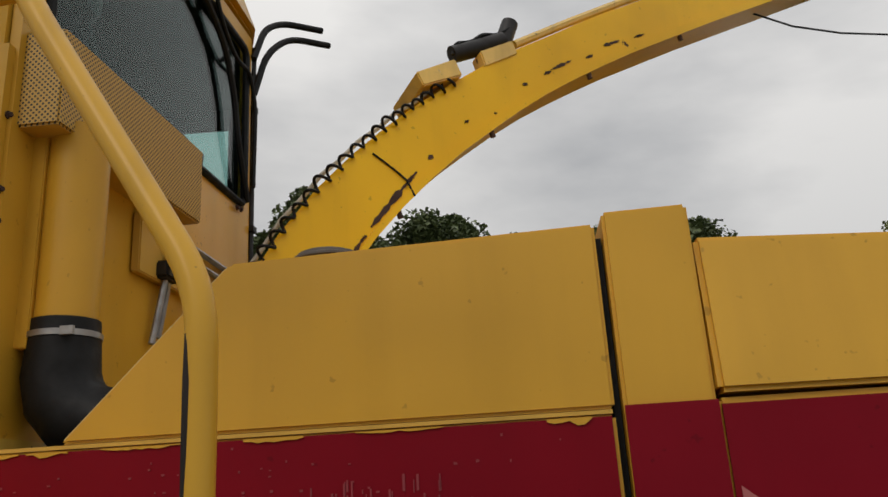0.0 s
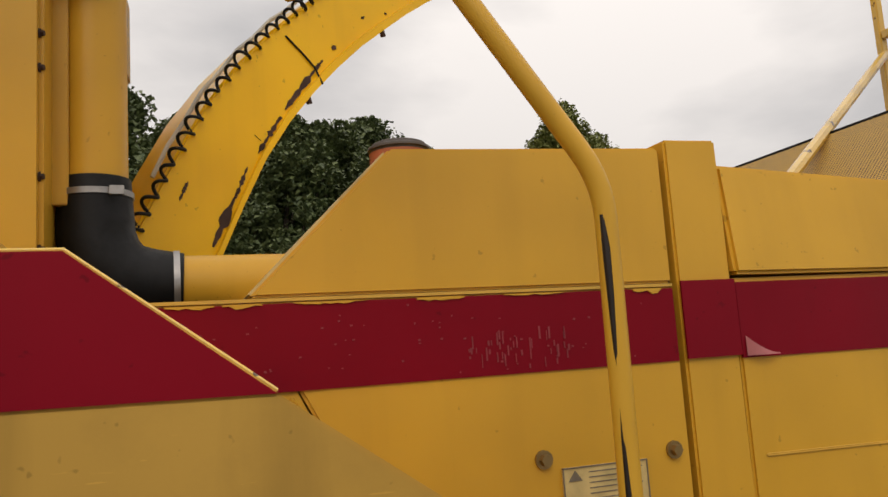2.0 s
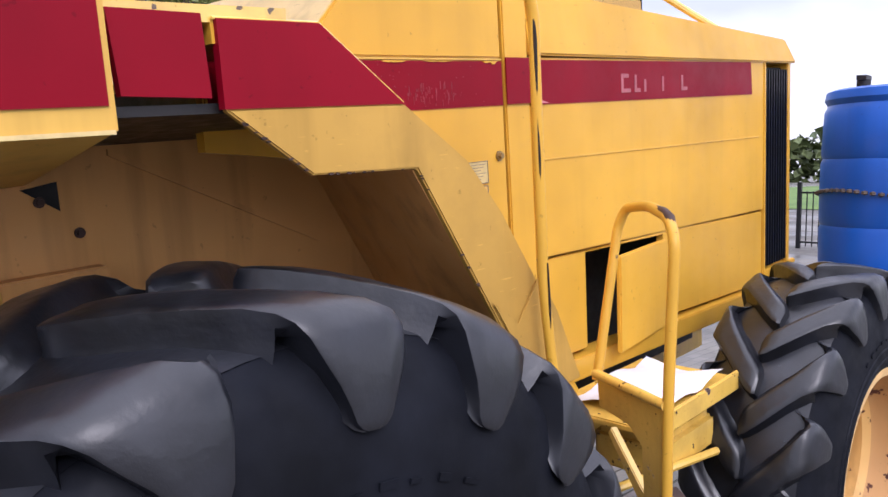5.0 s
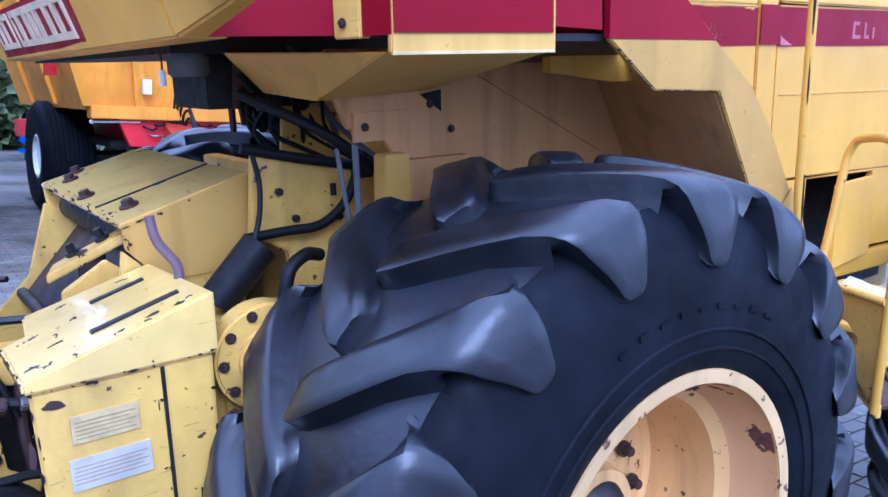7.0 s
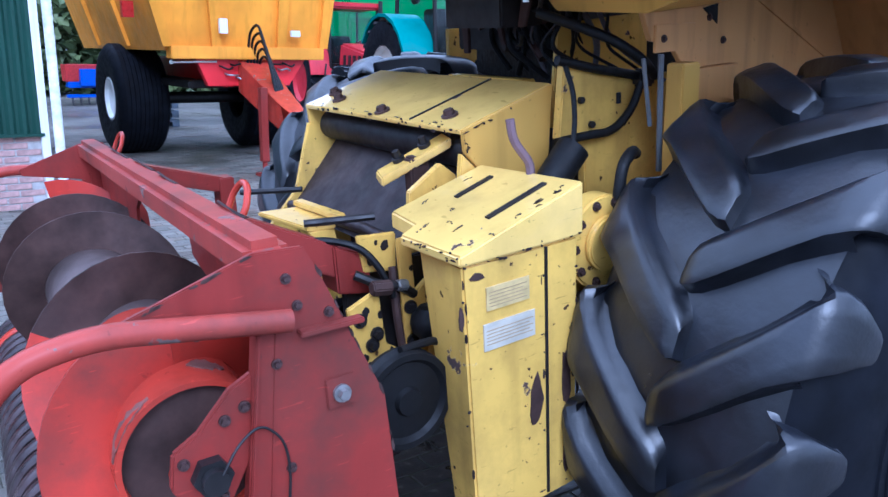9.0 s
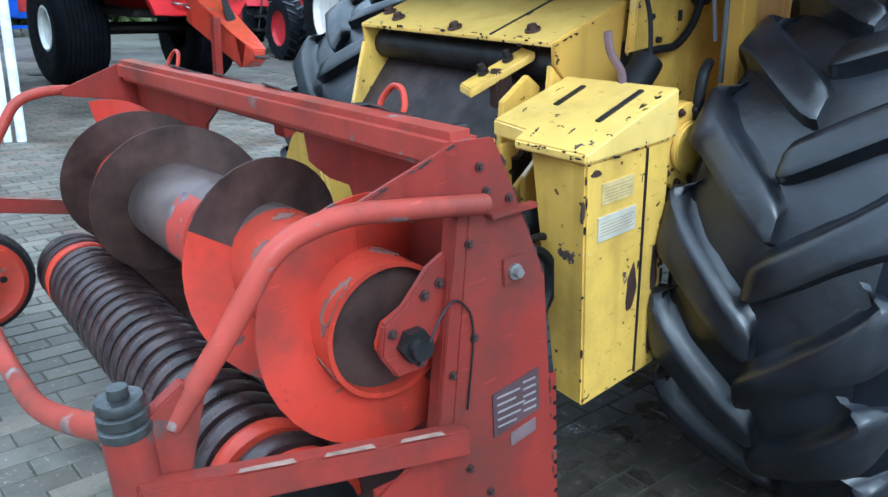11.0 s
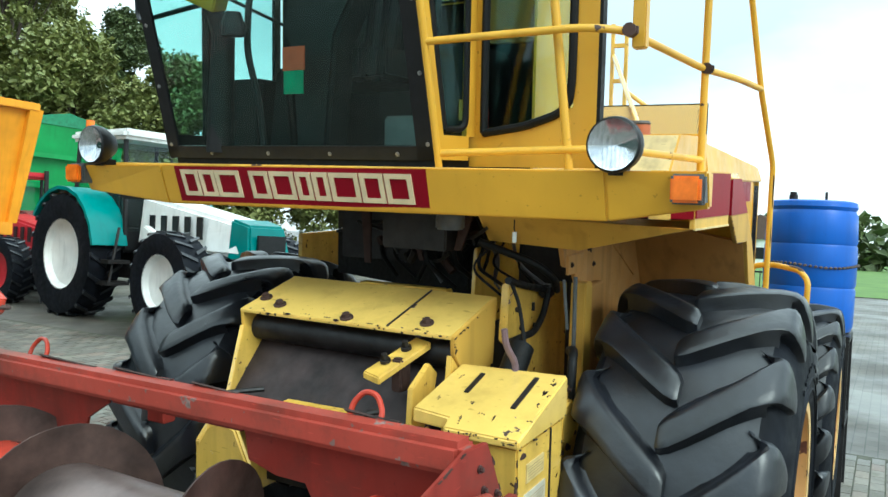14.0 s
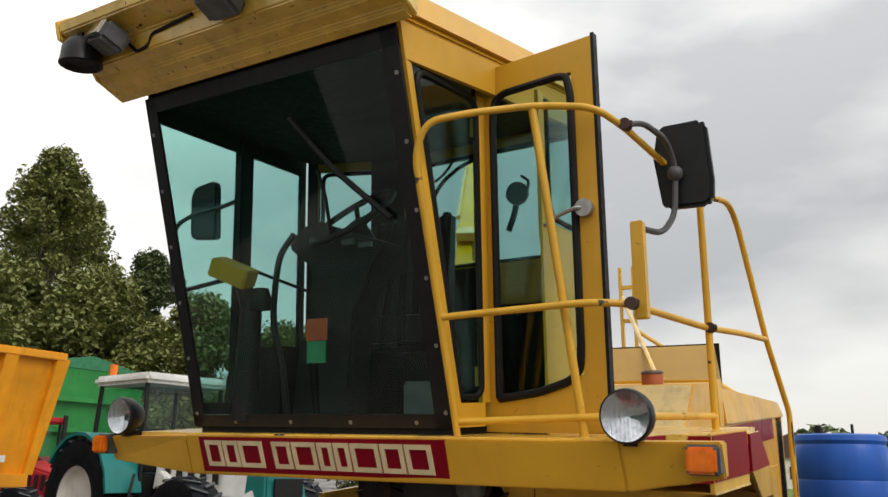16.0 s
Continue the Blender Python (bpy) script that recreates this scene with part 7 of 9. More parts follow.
part("back_sheet", Geo().prism([(HY0, 0.55), (HY0, 1.35), (0.62, 1.35), (0.60, 1.215), (0.50, 1.19), (0.40, 1.19), (0.36, 1.12), (0.36, 0.55)], "x", -2.70, -2.69), RED_DULL, HD, "red back sheet", smooth=False)
part("back_sheet", Geo().prism([(HY1, 0.55), (HY1, 1.35), (1.19, 1.35), (1.21, 1.28), (1.32, 1.22), (1.40, 1.05), (1.40, 0.55)], "x", -2.70, -2.69), RED_DULL, HD, "red back sheet", smooth=False)
part("back_strip", Geo().box(-2.70, -2.69, 0.623, 1.187, 1.285, 1.35), RED_DULL, HD, smooth=False)
part("floor_pan", Geo().hexa([(-3.0, HY0, 0.62), (-3.0, HY1, 0.62), (-2.69, HY1, 0.56), (-2.69, HY0, 0.56)], [(-3.0, HY0, 0.63), (-3.0, HY1, 0.63), (-2.69, HY1, 0.57), (-2.69, HY0, 0.57)]), RUST, HD)
part("feed_floor", Geo().hexa([(-2.69, 0.36, 0.555), (-2.69, 1.40, 0.555), (-2.16, 1.36, 0.66), (-2.16, 0.40, 0.66)], [(-2.69, 0.36, 0.57), (-2.69, 1.40, 0.57), (-2.16, 1.36, 0.68), (-2.16, 0.40, 0.68)]), RUST_DARK, HD, "dark scoured feed floor", bevel=0.003)
part("yoke", Geo().hexa([(-2.69, 0.42, 1.285), (-2.69, 0.50, 1.285), (-2.41, 0.48, 1.135), (-2.41, 0.40, 1.135)], [(-2.69, 0.42, 1.36), (-2.69, 0.50, 1.36), (-2.40, 0.48, 1.215), (-2.40, 0.40, 1.215)]), RED_DULL, HD, "red mounting arm", bevel=0.004)
part("yoke_end", Geo().hexa([(-2.42, 0.39, 1.10), (-2.42, 0.49, 1.10), (-2.33, 0.49, 1.085), (-2.33, 0.39, 1.085)], [(-2.42, 0.39, 1.22), (-2.42, 0.49, 1.22), (-2.335, 0.49, 1.185), (-2.335, 0.39, 1.185)]), RED_DULL, HD, bevel=0.005)
part("yoke", Geo().hexa([(-2.69, 1.30, 1.31), (-2.69, 1.38, 1.31), (-2.42, 1.40, 1.225), (-2.42, 1.32, 1.225)], [(-2.69, 1.30, 1.365), (-2.69, 1.38, 1.365), (-2.41, 1.40, 1.275), (-2.41, 1.32, 1.275)]), RED_DULL, HD, "red mounting arm", bevel=0.004)
part("yoke_end", Geo().hexa([(-2.435, 1.31, 1.13), (-2.435, 1.40, 1.13), (-2.385, 1.40, 1.13), (-2.385, 1.31, 1.13)], [(-2.43, 1.31, 1.275), (-2.43, 1.40, 1.275), (-2.38, 1.40, 1.275), (-2.38, 1.31, 1.275)]), RED_DULL, HD, bevel=0.004)
# auger
AX, AZ, AR, AF = -2.87, 1.015, 0.138, 0.248
for ya, yb, k in ((HY0 + 0.08, 0.47, 1), (HY1 - 0.08, 1.30, -1)):
    part("auger_tube", Geo().lathe([(AR - 0.012, ya + k * 0.03), (AR - 0.010, ya), (AR, ya), (AR, yb)], (AX, 0, AZ), "y", 44), RED, HD, "orange-red auger tube")
    part("auger_end", Geo().cyl((AX, ya + k * 0.028, AZ), (AX, ya + k * 0.04, AZ), AR - 0.004, k=40), RUST, HD, "dark recessed auger end")
part("auger_middle", Geo().cyl((AX, 0.47, AZ), (AX, 1.30, AZ), AR * 0.985, k=40), plain("scoured_auger_steel", (0.16, 0.12, 0.11), 0.38, 0.55, 0.5, 5), HD, "scoured bare auger middle")
part("auger_shaft", Geo().cyl((AX, HY0 - 0.03, AZ), (AX, HY0 + 0.10, AZ), 0.022, k=16).cyl((AX, HY0 - 0.012, AZ), (AX, HY0 + 0.03, AZ), 0.034, k=6), DARK_STEEL, HD, "greasy auger shaft")
part("bearing_flange", Geo().cyl((AX, HY0 + 0.035, AZ), (AX, HY0 + 0.05, AZ), 0.062, k=8), RED, HD, "red bearing flange", bevel=0.003)
part("auger_bearing", Geo().prism([(AX - 0.035, AZ - 0.062), (AX + 0.03, AZ - 0.062), (AX + 0.075, AZ + 0.01), (AX + 0.098, AZ + 0.10), (AX + 0.092, AZ + 0.155), (AX + 0.05, AZ + 0.135), (AX - 0.01, AZ + 0.075), (AX - 0.055, AZ + 0.05), (AX - 0.066, AZ - 0.01)], "y", HY0 + 0.012, HY0 + 0.030), RED_DULL, HD, "cast red bearing arm", bevel=0.004)
bolts("bearing_bolt", [(AX - 0.04, HY0 + 0.012, AZ + 0.03), (AX + 0.015, HY0 + 0.012, AZ - 0.045), (AX + 0.035, HY0 + 0.012, AZ + 0.085), (AX + 0.07, HY0 + 0.012, AZ + 0.10)], (0, -1, 0), 0.007, 0.010, GREASY_BOLT, HD)


def flight(y0, y1, turns, phase, mat, label):
    g = Geo()
    n = int(abs(turns) * 36)
    for i in range(n + 1):
        t = i / n
        a = phase + 2 * math.pi * turns * t
        y = y0 + (y1 - y0) * t
        for r, o in ((AR - 0.002, -0.003), (AF, -0.003), (AF, 0.003), (AR - 0.002, 0.003)):
            g.v.append((AX + r * math.cos(a), y + o, AZ + r * math.sin(a)))
    for i in range(n):
        for q in range(4):
            g.f.append((4 * i + q, 4 * i + (q + 1) % 4, 4 * i + 4 + (q + 1) % 4, 4 * i + 4 + q))
    g.f += [(3, 2, 1, 0), (4 * n, 4 * n + 1, 4 * n + 2, 4 * n + 3)]
    part("auger_flight", g, mat, HD, label)


wr = random.Random(15)
for y0, a0, wide, span in ((-0.005, 2.5, 0.05, 0.9), (0.03, 3.6, 0.09, 0.5), (0.16, 1.9, 0.05, 0.35), (0.22, 3.4, 0.07, 0.25), (0.33, 2.4, 0.06, 0.5), (0.40, 1.6, 0.05, 0.4), (0.06, 1.2, 0.06, 0.5)):
    inner, outer = [], []
    for i in range(13):
        a = a0 + span * (i / 12 - 0.5)
        half = 0.5 * wide * math.sin(math.pi * (0.06 + 0.88 * i / 12)) * wr.uniform(0.5, 1.1)
        inner.append((a, y0 - half))
        outer.append((a, y0 + half))
    loop = inner + outer[::-1]
    part("rubbed_patch", Geo().hexa([(AX + (AR - 0.002) * math.cos(a), max(y, HY0 + 0.082), AZ + (AR - 0.002) * math.sin(a)) for a, y in loop], [(AX + (AR + 0.0016) * math.cos(a), max(y, HY0 + 0.082), AZ + (AR + 0.0016) * math.sin(a)) for a, y in loop]), RUBBED, HD, "paint rubbed to grey-brown steel" if y0 < 0 else "", smooth=False)
FLIGHT_WORN = paint("scoured_red_flight", (0.40, 0.034, 0.018), 0.40, 0.12, chip=(0.075, 0.042, 0.036), dirt=0.6, grime=0.65)
PADDLE = paint("worn_paddle_red", (0.42, 0.055, 0.04), 0.4, 0.17, chip=(0.10, 0.08, 0.085), dirt=0.5, grime=0.4)
plate = [(AX + r * math.cos(a), AZ + r * math.sin(a)) for r, turn in ((AR - 0.004, 1), (AR + 0.010, -1)) for a in [2.75 + turn * (-0.62 + 0.155 * i) for i in range(9)]]
part("auger_paddle", Geo().prism(plate, "y", 0.72, 0.86), PADDLE, HD, "scoured red plate bolted round the auger", bevel=0.003)
flight(-0.012, 0.08, -0.583, radians(300), FLIGHT_WORN, "red auger flight scoured to bare steel")
flight(0.08, 0.46, -0.844, radians(90), FLIGHT_WORN, "red auger flight scoured to bare steel")
flight(0.46, 0.64, -0.40, radians(90 - 0.844 * 360), RUST, "bare brown auger flight")
flight(HY1 - 0.10, 1.74, -0.54, 1.73, FLIGHT_WORN, "red auger flight scoured to bare steel")
flight(1.74, 1.03, -1.82, 1.73 - 2 * math.pi * 0.54, RUST, "bare brown auger flight")
# pick-up drum of overlapping bands
DX, DZ, DR = -3.06, 0.62, 0.14
for i in range(27):
    y = 0.06 + i * 0.0745
    part("drum_band", Geo().lathe([(DR - 0.03, 0.004), (DR - 0.006, 0.006), (DR, 0.012), (DR + 0.003, 0.032), (DR, 0.050), (DR - 0.006, 0.056), (DR - 0.03, 0.058)], (DX, y, DZ), "y", 40), BAND if i not in (0, 2, 24) else RED, HD, "dark scoured pick-up band" if i == 0 else "")
part("drum_core", Geo().cyl((DX, 0.04, DZ), (DX, 2.09, DZ), DR - 0.028, k=32), BLACK, HD)
part("drum_skirt", Geo().box(-2.98, -2.74, HY0 + 0.008, HY0 + 0.016, 0.44, 0.74), RED_DULL, HD)
# guard tubes, arms and pivot posts at both ends
BARE = plain("pale_bared_primer", (0.27, 0.18, 0.14), 0.6, 0.0, 0.4, 30)
COLLAR = plain("greasy_grey_steel", (0.075, 0.078, 0.078), 0.34, 0.6, 0.6, 20)
PX = -3.385
for s, y in ((-1, HY0 - 0.03), (1, HY1 + 0.03)):
    part("guard_tube", Geo().tube([(-2.715, y, 1.258), (-3.01, y, 1.306), (-3.13, y, 1.285), (-3.21, y - s * 0.01, 1.17), (-3.32, y - s * 0.035, 1.03)], 0.0195, 12, 0.12), RED_PIPE, HD, "bent faded red guard tube")
    part("guard_foot", Geo().prism([(-3.40, 0.94), (-3.31, 0.93), (-3.262, 1.075), (-3.295, 1.10), (-3.40, 1.04)], "y", y - s * 0.035 - 0.014, y - s * 0.035 + 0.014), RED_DULL, HD, bevel=0.003)
    part("wheel_arm", Geo().hexa([(-3.395, y - 0.02, 0.92), (-3.395, y + 0.02, 0.92), (-2.79, y + 0.02, 0.765), (-2.79, y - 0.02, 0.765)], [(-3.395, y - 0.02, 0.977), (-3.395, y + 0.02, 0.977), (-2.79, y + 0.02, 0.822), (-2.79, y - 0.02, 0.822)]), RED_DULL, HD, "red gauge wheel arm with chipped top", bevel=0.004)
    for k in range(3):
        x0 = -3.25 + 0.15 * k
        part("rubbed_edge", Geo().hexa([(x0, y - 0.0215, 0.978 - 0.256 * (x0 + 3.395)), (x0 + 0.10, y - 0.0215, 0.9524 - 0.256 * (x0 + 3.395)), (x0 + 0.10, y - 0.006, 0.9524 - 0.256 * (x0 + 3.395)), (x0 + 0.01, y - 0.010, 0.9754 - 0.256 * (x0 + 3.395))], [(x0, y - 0.0215, 0.9785 - 0.256 * (x0 + 3.395)), (x0 + 0.10, y - 0.0215, 0.9529 - 0.256 * (x0 + 3.395)), (x0 + 0.10, y - 0.006, 0.9529 - 0.256 * (x0 + 3.395)), (x0 + 0.01, y - 0.010, 0.9759 - 0.256 * (x0 + 3.395))]), BARE, HD, "paint rubbed to pale primer", smooth=False)
    part("pivot_post", Geo().cyl((PX, y - s * 0.035, 0.66), (PX, y - s * 0.035, 1.045), 0.037, k=24), RED_DULL, HD, "red pivot post")
    part("post_collar", Geo().lathe([(0.001, 1.168), (0.015, 1.168), (0.016, 1.152), (0.034, 1.151), (0.037, 1.145), (0.036, 1.136), (0.032, 1.132), (0.038, 1.128), (0.038, 1.114), (0.033, 1.110), (0.039, 1.106), (0.039, 1.094), (0.036, 1.09), (0.036, 1.08)], (PX, y - s * 0.035, -0.045), "z", 28), COLLAR, HD, "greasy steel collar and nut")
gauge = part("gauge_wheel", Geo().lathe([(0.03, -0.05), (0.165, -0.05), (0.185, -0.045), (0.20, 0.0), (0.185, 0.045), (0.165, 0.05), (0.03, 0.05)], (-3.405, 2.03, 0.66), "y", 44), BLACK, HD, "solid gauge wheel")
part("gauge_disc", Geo().lathe([(0.001, -0.056), (0.04, -0.060), (0.05, -0.052), (0.12, -0.050), (0.15, -0.058), (0.168, -0.050), (0.172, -0.045)], (-3.405, 2.03, 0.66), "y", 40), RED, gauge, "red wheel disc")
for i in range(6):
    a = 2 * math.pi * i / 6
    part("disc_hole", Geo().cyl((-3.405 + 0.085 * math.cos(a), 1.977, 0.66 + 0.085 * math.sin(a)), (-3.405 + 0.085 * math.cos(a), 1.9785, 0.66 + 0.085 * math.sin(a)), 0.013, k=12), BLACK, gauge)
part("gauge_fork", Geo().prism([(-3.45, 0.90), (-3.38, 0.90), (-3.36, 0.66), (-3.45, 0.64)], "y", 1.955, 1.968).box(-3.45, -3.36, 1.955, 2.06, 0.885, 0.92), RED, HD, "red wheel fork", bevel=0.003)
part("front_guard", Geo().tube([(PX, HY0 + 0.01, 1.045), (-3.43, 0.06, 1.005), (-3.455, 0.35, 0.91), (-3.46, 0.70, 0.868), (-3.46, 1.50, 0.868), (-3.45, 1.85, 0.96), (PX, HY1 - 0.01, 1.03)], 0.022, 12, 0.12), RED_PIPE, HD, "faded red wind guard tube")
for yy in (0.215, 1.62):
    part("tool_loop", Geo().tube([(-2.688, yy + 0.045, 1.375), (-2.675, yy + 0.045, 1.405), (-2.66, yy + 0.02, 1.435), (-2.66, yy - 0.02, 1.43), (-2.675, yy - 0.045, 1.395), (-2.688, yy - 0.045, 1.375)], 0.007, 8, 0.02), RED, HD)
part("yellow_guard", Geo().hexa([(-2.62, y, z) for y, z in ((0.93, 0.95), (0.915, 1.17), (0.86, 1.235), (0.80, 1.262), (0.745, 1.25), (0.70, 1.16), (0.655, 1.03), (0.70, 1.0), (0.76, 1.12), (0.82, 1.13))], [(-2.60, y, z) for y, z in ((0.93, 0.95), (0.915, 1.17), (0.86, 1.235), (0.80, 1.262), (0.745, 1.25), (0.70, 1.16), (0.655, 1.03), (0.70, 1.0), (0.76, 1.12), (0.82, 1.13))]), YEL_WORN, HD, "chipped yellow shaft guard", bevel=0.006)


# ---- yard: barrel, shed, parked machines ----
BR = thing("plastic_barrel", "blue plastic drum on a steel rack behind the harvester", "barrel", at=(2.1, -0.33, 0))
prof = [(0.001, 0.93), (0.27, 0.93), (0.295, 0.92), (0.302, 0.885), (0.288, 0.86), (0.302, 0.83), (0.31, 0.64), (0.303, 0.62), (0.31, 0.60), (0.312, 0.48), (0.31, 0.34), (0.303, 0.32), (0.31, 0.30), (0.305, 0.05), (0.29, 0.01), (0.001, 0.0)]
part("drum", Geo().lathe([(r, z + 1.13) for r, z in prof], (0, 0, 0), "z", 48), BLUE, BR)
part("rack", Geo().box(-0.3, 0.3, -0.3, 0.3, 1.08, 1.13), DARK_STEEL, BR, "dark steel rack", bevel=0.005)
for y in (-0.3, 0.26):
    part("rack_rail", Geo().box(-0.3, 0.3, y, y + 0.04, 0.5, 0.54), DARK_STEEL, BR, bevel=0.005)
for sx in (-0.28, 0.28):
    for sy in (-0.28, 0.28):
        part("rack_leg", Geo().box(sx - 0.02, sx + 0.02, sy - 0.02, sy + 0.02, 0, 1.08), DARK_STEEL, BR)
ch = Geo()
for i in range(60):
    a = 2 * math.pi * i / 60
    ch.sphere((0.318 * math.cos(a), 0.318 * math.sin(a), 1.60 + 0.012 * math.sin(3 * a)), 0.015, 6, (1, 1, 0.7))
part("chain", ch, plain("brown_chain", (0.12, 0.09, 0.07), 0.6, 0.4), BR, "rusty chain", kind="stuff")
part("spigot", Geo().cyl((-0.1, 0.12, 2.06), (-0.1, 0.12, 2.10), 0.03, k=12).box(-0.14, -0.06, 0.10, 0.14, 2.10, 2.12), DARK_STEEL, BR)
part("vent_pin", Geo().cyl((0.12, -0.08, 2.06), (0.12, -0.08, 2.14), 0.01, k=8), DARK_STEEL, BR)


def corrugated(x0, x1, y, z0, z1, pitch=0.11):
    g = Geo()
    n = int((x1 - x0) / pitch * 4)
    for i in range(n + 1):
        x = x0 + (x1 - x0) * i / n
        o = 0.028 if i % 4 in (1, 2) else 0.0
        g.v += [(x, y - o, z0), (x, y - o, z1), (x, y + 0.05, z0), (x, y + 0.05, z1)]
    for i in range(n):
        k = 4 * i
        g.f += [(k, k + 4, k + 5, k + 1), (k + 2, k + 3, k + 7, k + 6), (k + 1, k + 5, k + 7, k + 3), (k, k + 2, k + 6, k + 4)]
    g.f += [(0, 1, 3, 2), (4 * n, 4 * n + 2, 4 * n + 3, 4 * n + 1)]
    return g


SHX, SHY = -1.97, 7.15
SH = thing("machine_shed", "dark green corrugated shed on a low brick plinth", "shed")
part("cladding", corrugated(SHX - 9, SHX, SHY, 0.72, 2.95), SHED_GREEN, SH, "dark green corrugated steel cladding", smooth=False)
part("side_wall", Geo().box(SHX - 0.06, SHX, SHY + 0.05, SHY + 6, 0.72, 2.95), SHED_GREEN, SH, smooth=False)
part("plinth", Geo().box(SHX - 9, SHX - 0.02, SHY + 0.02, SHY + 0.2, 0, 0.72).box(SHX - 0.2, SHX - 0.02, SHY + 0.2, SHY + 6, 0, 0.72), plain("mortar", (0.42, 0.40, 0.38), 0.85), SH)
part("roof", Geo().hexa([(SHX - 9.2, SHY - 0.3, 2.95), (SHX + 0.25, SHY - 0.3, 2.95), (SHX + 0.25, SHY + 6.2, 2.95), (SHX - 9.2, SHY + 6.2, 2.95)], [(SHX - 9.2, SHY - 0.3, 3.02), (SHX + 0.25, SHY - 0.3, 3.02), (SHX + 0.25, SHY + 6.2, 3.06), (SHX - 9.2, SHY + 6.2, 3.06)]), SHED_GREEN, SH, smooth=False)
part("sill_flashing", Geo().box(SHX - 9, SHX + 0.01, SHY - 0.05, SHY, 0.70, 0.73), SHED_GREEN, SH)
part("corner_post", Geo().box(SHX - 0.02, SHX + 0.05, SHY - 0.04, SHY + 0.06, 0, 2.95), WHITE, SH, "pale corner flashing")
part("downpipe", Geo().cyl((SHX + 0.13, SHY - 0.05, 0.0), (SHX + 0.13, SHY - 0.05, 2.95), 0.045, k=16), plain("white_pvc", (0.75, 0.76, 0.77), 0.35), SH, "white plastic downpipe")
BRICK = plain("pink_grey_brick", (0.40, 0.25, 0.22), 0.8, 0.0, 0.3, 18)
brick_mesh = None
for r in range(11):
    for c in range(26):
        x1 = SHX - 0.03 - c * 0.225 - (0.11 if r % 2 else 0)
        if brick_mesh is None:
            ob = part("brick", Geo().box(-0.105, 0.105, -0.012, 0.05, -0.026, 0.026), BRICK, SH, bevel=0.004)
            brick_mesh = ob.data
        else:
            ob = new("brick", brick_mesh)
            ob.parent = SH
        ob.location = (x1 - 0.105, SHY + 0.02, 0.033 + r * 0.0645)


def road_wheel(parent, x, y, r, w, rim, mat, tread=20):
    """Wheel turning about the x axis."""
    wh = part("wheel", Geo().lathe([(rim, -w * 0.42), (r * 0.8, -w * 0.5), (r * 0.97, -w * 0.46), (r, -w * 0.3), (r, w * 0.3), (r * 0.97, w * 0.46), (r * 0.8, w * 0.5), (rim, w * 0.42)], (x, y, r), "x", 40), RUBBER, parent, "black farm tyre")
    g = Geo()
    for i in range(tread):
        for s in (-1, 1):
            a = 2 * math.pi * (i + (0.25 if s > 0 else 0.75)) / tread
            for l0, (db, l1) in ((0.5, (0.17, 0.02)),):
                p = []
                for aa, ll, rr in ((a, l0, 0.985), (a + 0.07, l0, 0.985), (a + db + 0.07, l1, 1.0), (a + db, l1, 1.0)):
                    p.append((x + s * ll * w * 0.96, y + rr * r * math.cos(aa), r + rr * r * math.sin(aa)))
                q = [(px, y + (py - y) * 1.045, r + (pz - r) * 1.045) for px, py, pz in p]
                g.hexa(p, q)
    part("tread", g, RUBBER_WORN, wh)
    part("disc", Geo().lathe([(rim * 1.02, -w * 0.43), (rim * 0.9, -w * 0.25), (rim * 0.35, -w * 0.12), (0.001, -w * 0.14), (0.001, w * 0.14), (rim * 0.35, w * 0.12), (rim * 0.9, w * 0.25), (rim * 1.02, w * 0.43)], (x, y, r), "x", 32), mat, wh)
    return wh


# orange tipping trailer, headboard towards the yard
TR = thing("tipping_trailer", "orange tipping trailer with red drawbar on black tyres", "trailer")
tx0, tx1, ty = -0.20, 1.92, 9.0
FL, FR = 0.42, 0.10       # how far the sides flare out to the rim
part("headboard", Geo().hexa([(tx0, ty, 1.53), (tx1, ty, 1.53), (tx1, ty + 0.06, 1.53), (tx0, ty + 0.06, 1.53)], [(tx0 - FL, ty - 0.25, 3.0), (tx1 + FR, ty - 0.25, 3.0), (tx1 + FR, ty - 0.19, 3.0), (tx0 - FL, ty - 0.19, 3.0)]), ORANGE, TR, "orange trailer headboard")
part("body", Geo().hexa([(tx0, ty + 0.06, 1.5), (tx1, ty + 0.06, 1.5), (tx1, ty + 4.6, 1.5), (tx0, ty + 4.6, 1.5)], [(tx0 - FL, ty - 0.17, 2.98), (tx1 + FR, ty - 0.17, 2.98), (tx1 + FR, ty + 4.8, 2.98), (tx0 - FL, ty + 4.8, 2.98)]), ORANGE, TR, "orange steel tipping body")
for x, k in ((tx0, -FL), (tx0 + 0.62, -0.3 * FL), (tx1 - 0.62, 0.3 * FR), (tx1, FR)):
    part("rib", Geo().hexa([(x - 0.06, ty - 0.07, 1.55), (x + 0.06, ty - 0.07, 1.55), (x + 0.06, ty, 1.55), (x - 0.06, ty, 1.55)], [(x + k - 0.09, ty - 0.33, 3.0), (x + k + 0.09, ty - 0.33, 3.0), (x + k + 0.09, ty - 0.25, 3.0), (x + k - 0.09, ty - 0.25, 3.0)]), ORANGE, TR)
for i in range(2):
    yy = ty + 1.6 + 1.7 * i
    for x, k, f in ((tx0, -1, FL), (tx1, 1, FR)):
        part("rib", Geo().hexa([(x, yy, 1.55), (x, yy + 0.12, 1.55), (x + k * 0.06, yy + 0.12, 1.55), (x + k * 0.06, yy, 1.55)], [(x + k * f, yy, 2.98), (x + k * f, yy + 0.12, 2.98), (x + k * (f + 0.08), yy + 0.12, 2.98), (x + k * (f + 0.08), yy, 2.98)]), ORANGE, TR)
